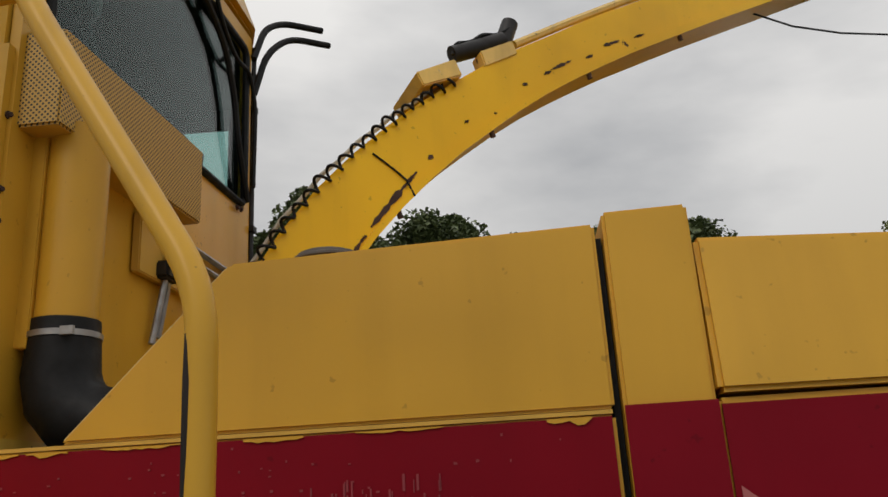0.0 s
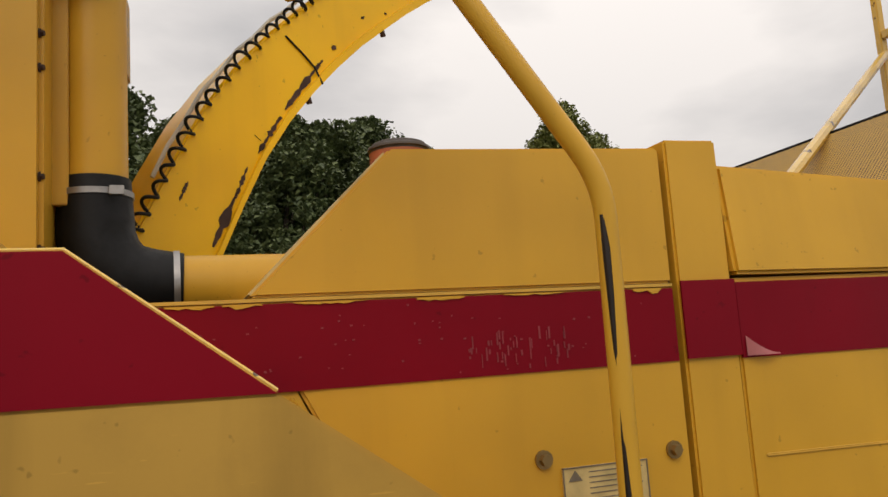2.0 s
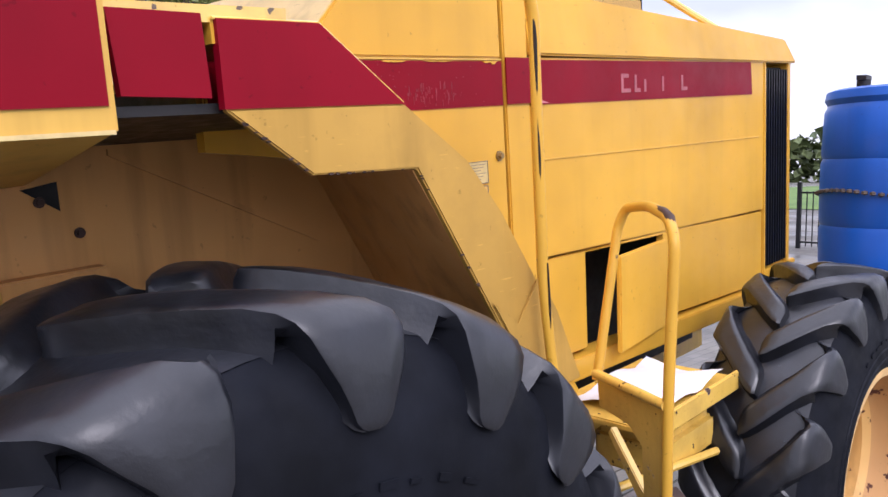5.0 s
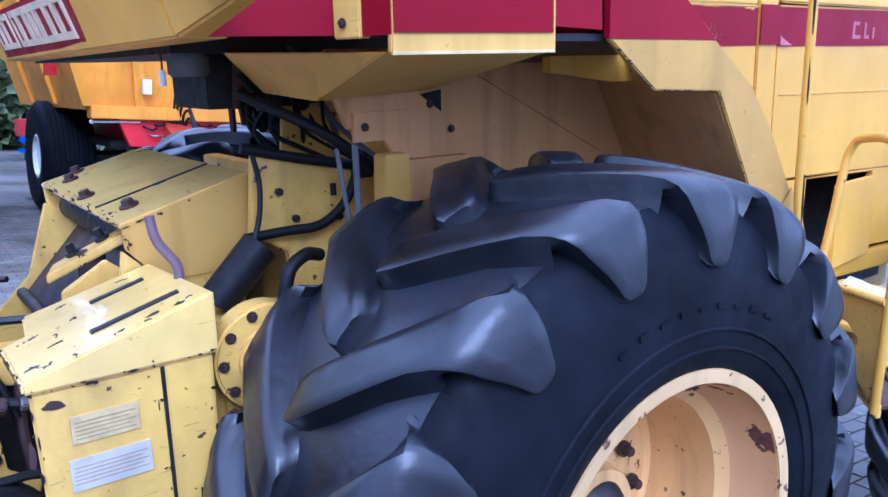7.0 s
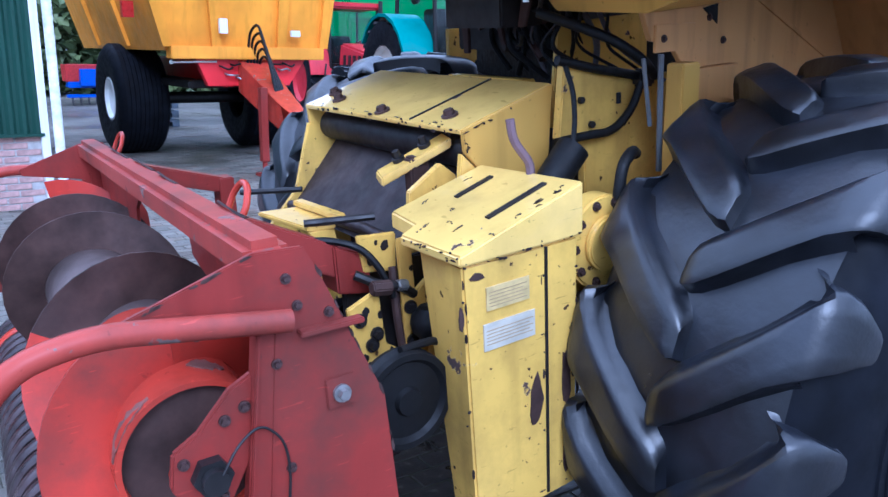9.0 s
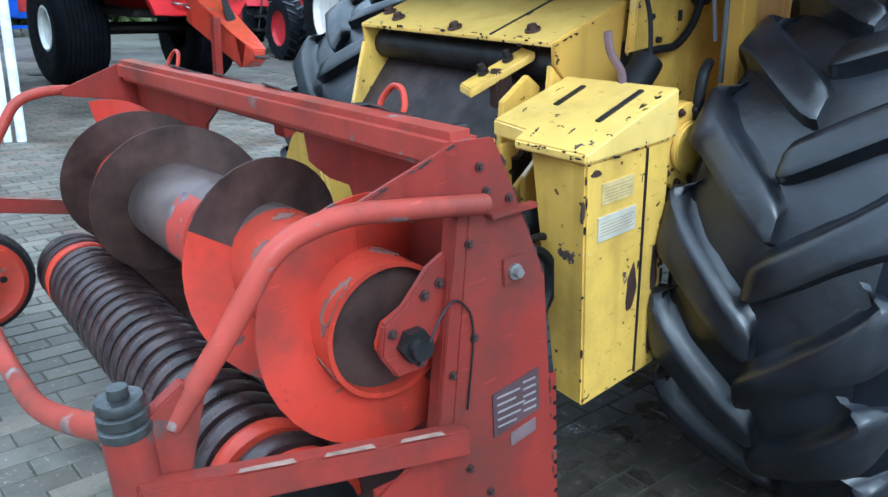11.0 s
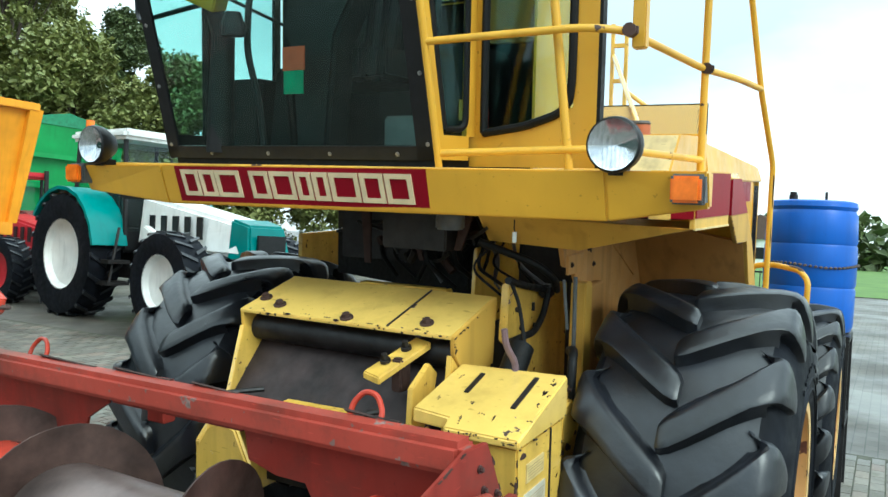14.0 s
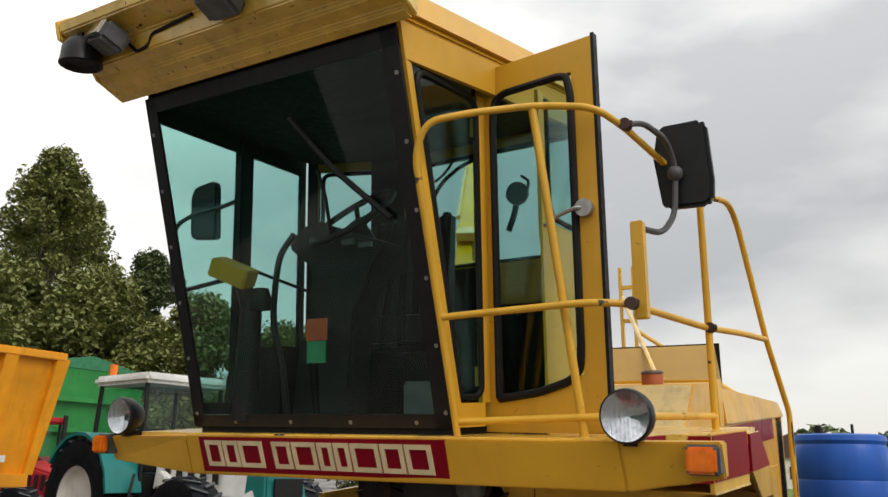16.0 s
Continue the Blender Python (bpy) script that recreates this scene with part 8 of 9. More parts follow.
part("top_rim", Geo().box(tx0 - FL - 0.04, tx1 + FR + 0.04, ty - 0.34, ty - 0.16, 2.98, 3.08), ORANGE, TR, bevel=0.01)
part("bumper_beam", Geo().box(tx0 + 0.02, tx1 - 0.02, ty - 0.12, ty + 0.1, 1.40, 1.56), ORANGE, TR, bevel=0.01)
part("frame", Geo().prism([(0.13, 1.46), (1.70, 1.46), (1.42, 1.06), (0.30, 1.06)], "y", ty - 0.02, ty + 0.1).box(0.5, 0.65, ty, ty + 4.4, 1.05, 1.4).box(1.2, 1.35, ty, ty + 4.4, 1.05, 1.4), paint("bright_red_paint", (0.62, 0.022, 0.028), 0.4, 0.02, dirt=0.3), TR, "red chassis plate", bevel=0.008)
part("drawbar", Geo().hexa([(0.70, ty, 0.98), (1.10, ty, 0.98), (1.10, ty, 1.40), (0.70, ty, 1.40)], [(0.78, ty - 1.3, 0.52), (1.02, ty - 1.3, 0.52), (1.02, ty - 1.3, 0.82), (0.78, ty - 1.3, 0.82)]).hexa([(0.78, ty - 1.3, 0.52), (1.02, ty - 1.3, 0.52), (1.02, ty - 1.3, 0.82), (0.78, ty - 1.3, 0.82)], [(0.82, ty - 1.5, 0.60), (0.98, ty - 1.5, 0.60), (0.98, ty - 1.5, 0.74), (0.82, ty - 1.5, 0.74)]), RED, TR, "red drawbar", bevel=0.015)
part("towing_eye", Geo().tube([(0.86, ty - 1.5, 0.66), (0.82, ty - 1.58, 0.66), (0.90, ty - 1.66, 0.66), (0.98, ty - 1.58, 0.66), (0.94, ty - 1.5, 0.66)], 0.022, 8, 0.05), RUST, TR, "worn towing eye")
part("jack_leg", Geo().box(0.60, 0.69, ty - 0.98, ty - 0.88, 0.18, 1.08).cyl((0.645, ty - 0.93, 0.03), (0.645, ty - 0.93, 0.2), 0.03), RED_DULL, TR, "dull red support leg", bevel=0.006)
part("jack_foot", Geo().box(0.55, 0.74, ty - 1.02, ty - 0.84, 0.0, 0.035), RED_DULL, TR, bevel=0.005)
part("drawbar_plate", Geo().box(1.045, 1.06, ty - 1.0, ty - 0.86, 0.72, 0.88), WHITE, TR, "small white plate")
for i in range(5):
    part("brake_hose", Geo().tube([(0.80 + 0.05 * i, ty - 0.06, 1.22 - 0.05 * i), (0.84 + 0.03 * i, ty - 0.12, 1.75 - 0.09 * i), (0.88 + 0.02 * i, ty - 0.30, 1.86 - 0.1 * i), (0.90 + 0.025 * i, ty - 0.52, 1.5 - 0.06 * i), (0.86 + 0.03 * i, ty - 0.85, 0.98)], 0.018, 8, 0.2), BLACK, TR)
for i, (x, z) in enumerate(((0.45, 1.32), (0.52, 1.22), (0.60, 1.34), (0.66, 1.18), (1.15, 1.36), (1.25, 1.28), (1.32, 1.36))):
    part("oil_coupling", Geo().tube([(x, ty - 0.03, z), (x + 0.03, ty - 0.09, z - 0.02), (x + 0.10, ty - 0.10, z - 0.05 + 0.03 * (i % 3)), (x + 0.17, ty - 0.05, z - 0.02)], 0.013, 6, 0.03), STEEL if i % 2 else BLACK, TR)


def balloon_wheel(parent, x, y, r, w, rim):
    """Wide flotation wheel with a shallow rib pattern, turning about the x axis."""
    prof = [(rim, -w * 0.36), (rim * 1.12, -w * 0.44), (r * 0.74, -w * 0.50), (r * 0.88, -w * 0.485), (r * 0.965, -w * 0.42)]
    for i in range(9):
        c = -0.34 + 0.085 * i
        prof += [(r, (c - 0.034) * w), (r, (c + 0.034) * w), (r * 0.985, (c + 0.038) * w), (r * 0.985, (c + 0.047) * w)]
    prof += [(r * 0.965, w * 0.42), (r * 0.88, w * 0.485), (r * 0.74, w * 0.50), (rim * 1.12, w * 0.44), (rim, w * 0.36)]
    wh = part("wheel", Geo().lathe(prof, (x, y, r), "x", 56), RUBBER, parent, "wide black flotation tyre")
    s = -1 if x < 0.8 else 1
    part("rim", Geo().lathe([(rim * 1.05, s * w * 0.43), (rim * 0.96, s * w * 0.44), (rim * 0.9, s * w * 0.36), (rim * 0.45, s * w * 0.26), (rim * 0.42, s * w * 0.31), (0.001, s * w * 0.32), (0.001, s * w * 0.2), (rim * 1.0, s * w * 0.3)], (x, y, r), "x", 36), WHITE, wh, "dirty white rim")
    return wh


for x in (tx0 + 0.12, tx1 - 0.08):
    balloon_wheel(TR, x, ty + 2.25, 0.79, 0.72, 0.30)
part("axle", Geo().cyl((tx0 + 0.2, ty + 2.25, 0.79), (tx1 - 0.2, ty + 2.25, 0.79), 0.09), DARK_STEEL, TR)
part("subframe", Geo().box(0.15, 1.6, ty + 0.3, ty + 4.3, 1.02, 1.12), DARK_STEEL, TR, "dark underframe", bevel=0.02)
PL = thing("pallet_stack", "pale blue-grey pallets with small parts standing under the trailers", "pallet", at=(1.15, 15.2, 0))
for i in range(3):
    part("pallet", Geo().box(-0.55, 0.55, -0.4, 0.4, 0.18 * i + 0.10, 0.18 * i + 0.14).box(-0.55, -0.42, -0.4, 0.4, 0.18 * i, 0.18 * i + 0.10).box(0.42, 0.55, -0.4, 0.4, 0.18 * i, 0.18 * i + 0.10).box(-0.06, 0.06, -0.4, 0.4, 0.18 * i, 0.18 * i + 0.10), plain("weathered_blue_wood", (0.16, 0.20, 0.25), 0.7, 0.0, 0.4, 6), PL, bevel=0.004)
part("crate", Geo().box(-0.35, 0.15, -0.3, 0.3, 0.50, 0.78), plain("pale_blue_crate", (0.35, 0.45, 0.58), 0.5), PL, "pale blue crate", bevel=0.02)
part("marker_rod", Geo().cyl((tx0 + 0.05, ty, 1.36), (0.42, ty - 0.02, 1.37), 0.014, k=8).sphere((tx0 + 0.05, ty, 1.36), 0.03, 8), WHITE, TR)
part("reflector", Geo().box(0.42, 0.52, ty - 0.20, ty - 0.14, 1.72, 1.9), WHITE, TR)
part("reflector", Geo().box(1.40, 1.53, ty - 0.17, ty - 0.13, 1.70, 1.78), WHITE, TR)
part("side_lamp", Geo().box(tx0 - 0.34, tx0 - 0.2, ty + 0.6, ty + 0.7, 1.9, 2.1), plain("red_lamp", (0.5, 0.02, 0.02), 0.3), TR)


def tractor(x, y, s, turn, body, white, label, nose):
    """Farm tractor with its nose along -y, scaled by s."""
    T = thing("tractor", label, "tractor", at=Matrix.Translation((x, y, 0)) @ pose(0, 0, 0, 0, 0, turn) @ Matrix.Scale(s, 4))
    for sx in (-0.85, 0.85):
        road_wheel(T, sx, 0.0, 0.88, 0.5, 0.50, white)
        road_wheel(T, sx, -2.45, 0.64, 0.42, 0.36, white)
        fg = Geo()
        for i in range(9):
            a = radians(10 + 17 * i)
            for r in (0.93, 0.98):
                for o in (-0.26, 0.26):
                    fg.v.append((sx + o, -r * math.cos(a), 0.88 + r * math.sin(a)))
        for i in range(8):
            k = 4 * i
            fg.f += [(k, k + 1, k + 5, k + 4), (k + 2, k + 6, k + 7, k + 3), (k, k + 4, k + 6, k + 2), (k + 1, k + 3, k + 7, k + 5)]
        part("fender", fg, body, T)
    part("bonnet", Geo().hexa([(-0.34, -3.3, 1.0), (0.34, -3.3, 1.0), (0.42, -0.9, 1.05), (-0.42, -0.9, 1.05)], [(-0.28, -3.2, 1.42), (0.28, -3.2, 1.42), (0.36, -0.9, 1.78), (-0.36, -0.9, 1.78)]), white, T, "sloping tractor bonnet", bevel=0.05)
    part("nose", Geo().hexa([(-0.35, -3.36, 0.95), (0.35, -3.36, 0.95), (0.35, -2.9, 0.95), (-0.35, -2.9, 0.95)], [(-0.29, -3.26, 1.42), (0.29, -3.26, 1.42), (0.31, -2.9, 1.5), (-0.31, -2.9, 1.5)]), body, T, bevel=0.03)
    part("nose_grille", Geo().box(-0.22, 0.22, -3.375, -3.34, 1.0, 1.3), BLACK_PL, T)
    sl = Geo()
    for sx in (-1, 1):
        for i in range(5):
            yy = -1.2 - 0.28 * i
            sl.hexa([(sx * 0.395, yy, 1.2), (sx * 0.395, yy - 0.12, 1.2), (sx * 0.41, yy - 0.12, 1.2), (sx * 0.41, yy, 1.2)], [(sx * 0.36, yy + 0.05, 1.5), (sx * 0.36, yy - 0.07, 1.5), (sx * 0.385, yy - 0.07, 1.5), (sx * 0.385, yy + 0.05, 1.5)])
    part("side_vents", sl, BLACK_PL, T, kind="stuff")
    part("chassis", Geo().box(-0.3, 0.3, -3.1, 0.5, 0.55, 1.0).cyl((-0.8, -2.45, 0.64), (0.8, -2.45, 0.64), 0.1).cyl((-0.8, 0, 0.88), (0.8, 0, 0.88), 0.14), DARK_STEEL, T, bevel=0.02)
    for a, b in (((-0.6, -0.9), (-0.62, -0.85)), ((0.6, -0.9), (0.62, -0.85)), ((-0.66, 0.45), (-0.64, 0.4)), ((0.66, 0.45), (0.64, 0.4))):
        part("cab_post", Geo().tube([(a[0], a[1], 1.2), (b[0], b[1], 2.55)], 0.035, 8), BLACK_PL, T)
    gq = part("cab_glass", Geo().hexa([(-0.6, -0.9, 1.25), (0.6, -0.9, 1.25), (0.64, 0.43, 1.25), (-0.64, 0.43, 1.25)], [(-0.6, -0.84, 2.5), (0.6, -0.84, 2.5), (0.62, 0.4, 2.5), (-0.62, 0.4, 2.5)]), GLASS, T, smooth=False)
    gq.visible_shadow = False
    part("cab_floor", Geo().box(-0.6, 0.6, -0.85, 0.45, 0.95, 1.3).box(-0.25, 0.25, -0.1, 0.3, 1.3, 1.95), BLACK_PL, T, bevel=0.03)
    part("cab_roof", Geo().box(-0.72, 0.72, -1.0, 0.55, 2.55, 2.70), white if nose else body, T, bevel=0.05)
    part("beacon", Geo().cyl((-0.55, 0.3, 2.72), (-0.55, 0.3, 2.88), 0.06, k=14), AMBER, T)
    part("step", Geo().box(-0.95, -0.62, -1.1, -0.8, 0.5, 0.55).box(-0.95, -0.62, -1.1, -0.8, 0.8, 0.85).tube([(-0.9, -1.05, 0.5), (-0.75, -1.0, 1.3)], 0.02, 6), DARK_STEEL, T)
    part("exhaust", Geo().cyl((0.62, -1.05, 1.3), (0.62, -1.05, 2.75), 0.05, k=12), DARK_STEEL, T)
    part("mirror", Geo().box(-0.98, -0.92, -1.05, -0.85, 1.95, 2.3), BLACK_PL, T, bevel=0.02)
    if nose:
        lo = Geo()
        for sx in (-0.45, 0.45):
            lo.hexa([(sx - 0.06, -2.2, 0.75), (sx + 0.06, -2.2, 0.75), (sx + 0.06, -1.2, 1.15), (sx - 0.06, -1.2, 1.15)], [(sx - 0.06, -2.2, 0.95), (sx + 0.06, -2.2, 0.95), (sx + 0.06, -1.2, 1.35), (sx - 0.06, -1.2, 1.35)])
            lo.hexa([(sx - 0.06, -2.2, 0.78), (sx + 0.06, -2.2, 0.78), (sx + 0.06, -2.2, 0.98), (sx - 0.06, -2.2, 0.98)], [(sx - 0.06, -3.7, 0.45), (sx + 0.06, -3.7, 0.45), (sx + 0.06, -3.7, 0.6), (sx - 0.06, -3.7, 0.6)])
        part("front_linkage", lo, white, T, "white front linkage arms", bevel=0.015)
    return T


tractor(5.62, 11.24, 1.18, -9, TEAL, WHITE, "teal and white farm tractor with white wheel discs", True)
tractor(5.9, 15.9, 0.95, -6, TRACTOR_RED, TRACTOR_RED, "red farm tractor parked between trailers", False)

GT = thing("silage_trailer", "green high-sided silage trailer with sheeted top", "trailer", at=(8.8, 17.8, 0))
part("body", Geo().hexa([(-1.5, 0, 1.35), (1.5, 0, 1.35), (1.5, 7, 1.35), (-1.5, 7, 1.35)], [(-1.7, -0.2, 3.95), (1.7, -0.2, 3.95), (1.7, 7.2, 3.95), (-1.7, 7.2, 3.95)]), GREEN, GT, "green trailer body")
for i in range(9):
    yy = 0.1 + 0.84 * i
    part("rib", Geo().hexa([(-1.58, yy, 1.4), (-1.5, yy, 1.4), (-1.5, yy + 0.12, 1.4), (-1.58, yy + 0.12, 1.4)], [(-1.80, yy, 3.95), (-1.70, yy, 3.95), (-1.70, yy + 0.12, 3.95), (-1.80, yy + 0.12, 3.95)]), GREEN, GT)
for i in range(3):
    zz = 1.6 + 0.75 * i
    part("rail", Geo().box(-1.62 - 0.09 * i, 1.6 + 0.09 * i, -0.16 - 0.08 * i, -0.05 - 0.08 * i, zz, zz + 0.12), GREEN, GT)
part("sheet", Geo().prism([(-1.75, 3.95), (0, 4.3), (1.75, 3.95)], "y", -0.22, 7.2), plain("green_tarpaulin", (0.03, 0.2, 0.09), 0.6), GT, "green sheet over the load")
for yy in (3.0, 4.4):
    for xx in (-1.1, 1.1):
        road_wheel(GT, xx, yy, 0.62, 0.55, 0.3, WHITE)
part("chassis", Geo().box(-0.5, 0.5, -2.0, 7, 0.9, 1.3), DARK_STEEL, GT)

TD = thing("soil_tiller", "blue and red tillage implement standing on the paving", "implement", at=Matrix.Translation((1.6, 22.0, 0)) @ Matrix.Scale(0.55, 4))
part("frame", Geo().box(-1.0, 1.0, -0.2, 0.4, 0.8, 1.1).box(-0.5, 0.5, -0.6, -0.2, 0.9, 1.7).box(-1.1, 1.1, -0.5, 0.0, 0.35, 0.5), plain("implement_blue", (0.01, 0.06, 0.40), 0.4), TD, bevel=0.02)
part("hopper", Geo().hexa([(-1.1, -0.2, 1.1), (1.1, -0.2, 1.1), (1.1, 0.6, 1.1), (-1.1, 0.6, 1.1)], [(-1.1, -0.4, 1.9), (1.1, -0.4, 1.9), (1.1, 0.8, 1.9), (-1.1, 0.8, 1.9)]), plain("implement_red", (0.42, 0.03, 0.03), 0.4), TD, bevel=0.02)
for i in range(6):
    part("tine", Geo().tube([(-0.9 + 0.36 * i, -0.4, 0.4), (-0.9 + 0.36 * i, -0.5, 0.0)], 0.04, 8), DARK_STEEL, TD)
part("drain_cover", Geo().box(-0.30, 0.10, 12.6, 12.9, 0.0, 0.008), DARK_STEEL, kind="structure", label="dark drain cover in the paving")

# banner, gate and fence beyond the harvester
BN = thing("banner", "dark vertical banner with pale lettering on a pole", "banner", at=Matrix.Translation((11.0, 6.78, 0)) @ pose(0, 0, 0, 0, 0, -52))
part("cloth", Geo().box(-0.23, 0.23, -0.01, 0.01, 4.3, 6.15), plain("dark_banner_cloth", (0.03, 0.032, 0.038), 0.7), BN, bevel=0.004)
part("pole", Geo().cyl((0.28, 0, 0), (0.28, 0, 6.25), 0.03, k=12), STEEL, BN)
tc_ = bpy.data.curves.new("lettering", "FONT")
tc_.body, tc_.size, tc_.extrude = "OCCAS", 0.38, 0.002
tc_.materials.append(plain("pale_lettering", (0.6, 0.62, 0.62), 0.6))
lt = new("lettering", tc_)
lt.parent = BN
lt.matrix_basis = pose(0.15, -0.014, 4.45, 90, -90, 0)
FN = thing("yard_fence", "black steel bar fence at the edge of the meadow", "fence", at=(16.0, 0, 0))
for i in range(40):
    part("bar", Geo().box(-0.012, 0.012, 5.2 - 0.13 * i, 5.22 - 0.13 * i, 0.05, 1.25), BLACK_PL, FN)
for i in range(3):
    part("post", Geo().box(-0.04, 0.04, 5.2 - 2.6 * i, 5.28 - 2.6 * i, 0, 1.45), BLACK_PL, FN)
for z in (0.12, 1.2):
    part("rail", Geo().box(-0.015, 0.015, 0.0, 5.25, z, z + 0.04), BLACK_PL, FN)
FB_ = thing("farm_house", "low distant farm building with pale walls", "house", at=(95, 12, 0))
part("wall", Geo().box(-4, 4, -5, 5, 0, 3.2), WHITE, FB_, smooth=False)
part("roof", Geo().prism([(-5.4, 3.2), (0, 6.0), (5.4, 3.2)], "x", -4.3, 4.3), plain("dark_roof_tiles", (0.10, 0.06, 0.05), 0.8), FB_, smooth=False)
for yy in (-3, 0, 3):
    part("window", Geo().box(-4.03, -3.98, yy - 0.6, yy + 0.6, 1.0, 2.3), BLACK_PL, FB_)


# ---- trees ----
def crown(seed, height, spread, lumps, leaves, size, low=0.25):
    """Many small leaves gathered in uneven clumps, with gaps."""
    r = random.Random(seed)
    g = Geo()
    cs = []
    for i in range(lumps):
        z = height * (low + (1 - low) * r.random() ** 0.8)
        k = spread * math.sin(math.pi * min(0.97, (z / height - low * 0.6) / (1 - low * 0.6)) ** 0.8) * 0.95 + 0.25
        a = r.uniform(0, 2 * math.pi)
        d = k * math.sqrt(r.random())
        cs.append((d * math.cos(a), d * math.sin(a), z, spread * r.uniform(0.12, 0.30)))
    for i in range(leaves):
        cx, cy, cz, cr = cs[r.randrange(lumps)]
        u = Vector((r.gauss(0, 1), r.gauss(0, 1), r.gauss(0, 0.75)))
        u = u.normalized() * cr * r.random() ** 0.4
        p = Vector((cx, cy, cz)) + u
        s = size * r.uniform(0.6, 1.4)
        q = Euler((r.uniform(-1, 1), r.uniform(-1, 1), r.uniform(0, 6.28))).to_quaternion()
        g.add([p + q @ Vector(c) for c in ((-s, -s * 0.6, 0), (s * 0.9, -s * 0.5, s * 0.3), (s, s * 0.6, 0), (-s * 0.8, s * 0.5, s * 0.25))], [(0, 1, 2, 3)])
    return g, cs


def mesh_only(name, g, mat):
    me = bpy.data.meshes.new(name)
    me.from_pydata(g.v, [], g.f)
    me.materials.append(mat)
    return me


def tree(seed, height, spread, label, mat, lumps=90, leaves=30000, size=0.105, low=0.20):
    T = thing("tree", label, "tree")
    g, cs = crown(seed, height, spread, lumps, leaves, size, low)
    tk = Geo().tube([(0, 0, -0.1), (0.05, 0, height * 0.3), (-0.05, 0.1, height * 0.6), (0, 0, height * 0.88)], [0.30, 0.24, 0.14, 0.04], 10)
    for cx, cy, cz, cr in cs[:16]:
        tk.tube([(0, 0, max(height * 0.2, cz * 0.6)), (cx * 0.5, cy * 0.5, cz * 0.82), (cx, cy, cz)], [0.07, 0.04, 0.015], 6)
    part("trunk", tk, BARK, T, "brown trunk and limbs")
    ob = new("crown", mesh_only("crown", g, mat))
    ob.parent = T
    return T


kinds = [
    tree(1, 14.0, 3.6, "tall broad-leaved tree with dark green crown", LEAF_DARK),
    tree(2, 12.5, 4.2, "broad oak with dense green crown", LEAF_DARK),
    tree(3, 15.3, 2.9, "tall slender birch with loose crown", LEAF, 85, 20000, 0.085, 0.28),
    tree(4, 8.0, 3.4, "rounded green tree with leaves nearly to the ground", LEAF, 90, 32000, 0.09, 0.06),
]
spots = [(0, 22.5, 38.5, 0.80), (1, 14.5, 40.5, 0.98), (1, 9.5, 41.5, 1.05), (0, 5.5, 42.5, 1.0), (1, 0.5, 42.0, 1.05), (1, -4.5, 41.5, 1.30), (0, -9.0, 41.0, 1.08), (1, -14.0, 40.0, 1.15), (1, -20.0, 38.0, 1.1), (3, 11.0, 28.0, 1.05), (3, 15.0, 26.5, 1.05), (3, 18.5, 24.5, 1.0), (3, 21.5, 22.5, 0.9), (3, 25.5, 20.5, 0.80), (3, 30.0, 18.5, 0.72), (3, 35.0, 17.0, 0.72), (1, -1.0, 31.0, 0.95), (0, 3.0, 30.0, 0.86), (1, 7.0, 31.0, 0.90), (1, -6.0, 30.0, 0.9), (1, 5.0, 33.0, 1.03), (0, -11.4, 35.5, 1.13), (3, 17.5, 30.0, 1.1), (3, 13.0, 30.0, 1.12), (0, -6.0, 39.5, 1.14), (1, 2.2, 40.5, 1.18), (1, 5.2, 40.0, 1.16), (1, 8.2, 39.8, 1.24), (1, 11.3, 40.2, 1.16), (1, 14.2, 40.0, 1.13), (1, -1.5, 41.0, 1.16), (2, 21.3, 41.5, 1.18), (2, 23.6, 42.0, 1.15)]
for i, (k, x, y, s) in enumerate(spots):
    t_ = copy_thing(kinds[k], Matrix.Translation((x, y, 0)) @ pose(0, 0, 0, 0, 0, 67 * i))
    t_.scale = (s, s, s)
    tagged(t_, group="trees round the yard")
for k, (x, y) in zip(kinds, ((28.5, 40.5), (9.0, 44.0), (16.1, 32.2), (8.0, 29.5))):
    k.location = (x, y, 0)
    tagged(k, group="trees round the yard")

# far woods on the horizon
rw = random.Random(9)
g = Geo()
for i in range(5200):
    x = 118 + rw.uniform(-4, 4)
    y = rw.uniform(-70, 75)
    top = 5.0 + 2.6 * math.sin(y * 0.19) + 1.5 * math.sin(y * 0.53 + 1)
    z = rw.uniform(0, max(1.5, top))
    s = rw.uniform(0.35, 0.8)
    q = Euler((rw.uniform(-1, 1), rw.uniform(-1, 1), rw.uniform(0, 6.28))).to_quaternion()
    g.add([Vector((x, y, z)) + q @ Vector(c) for c in ((-s, -s, 0), (s, -s, 0.2), (s, s, 0), (-s, s, 0.2))], [(0, 1, 2, 3)])
wd = new("far_woods", mesh_only("far_woods", g, LEAF_DARK))
tagged(wd, "distant low woods along the meadow", "woods", kind="stuff")
g = Geo()
for i in range(9000):
    x = rw.uniform(-14, 12)
    y = 27 + rw.uniform(-1.2, 1.2)
    z = rw.uniform(0, 2.2 + 0.8 * math.sin(x * 0.7))
    s = rw.uniform(0.1, 0.2)
    q = Euler((rw.uniform(-1, 1), rw.uniform(-1, 1), rw.uniform(0, 6.28))).to_quaternion()
    g.add([Vector((x, y, z)) + q @ Vector(c) for c in ((-s, -s, 0), (s, -s, 0.1), (s, s, 0), (-s, s, 0.1))], [(0, 1, 2, 3)])
hg = new("hedge", mesh_only("hedge", g, LEAF_DARK))
tagged(hg, "dense dark hedge behind the parked machines", "hedge", kind="stuff")


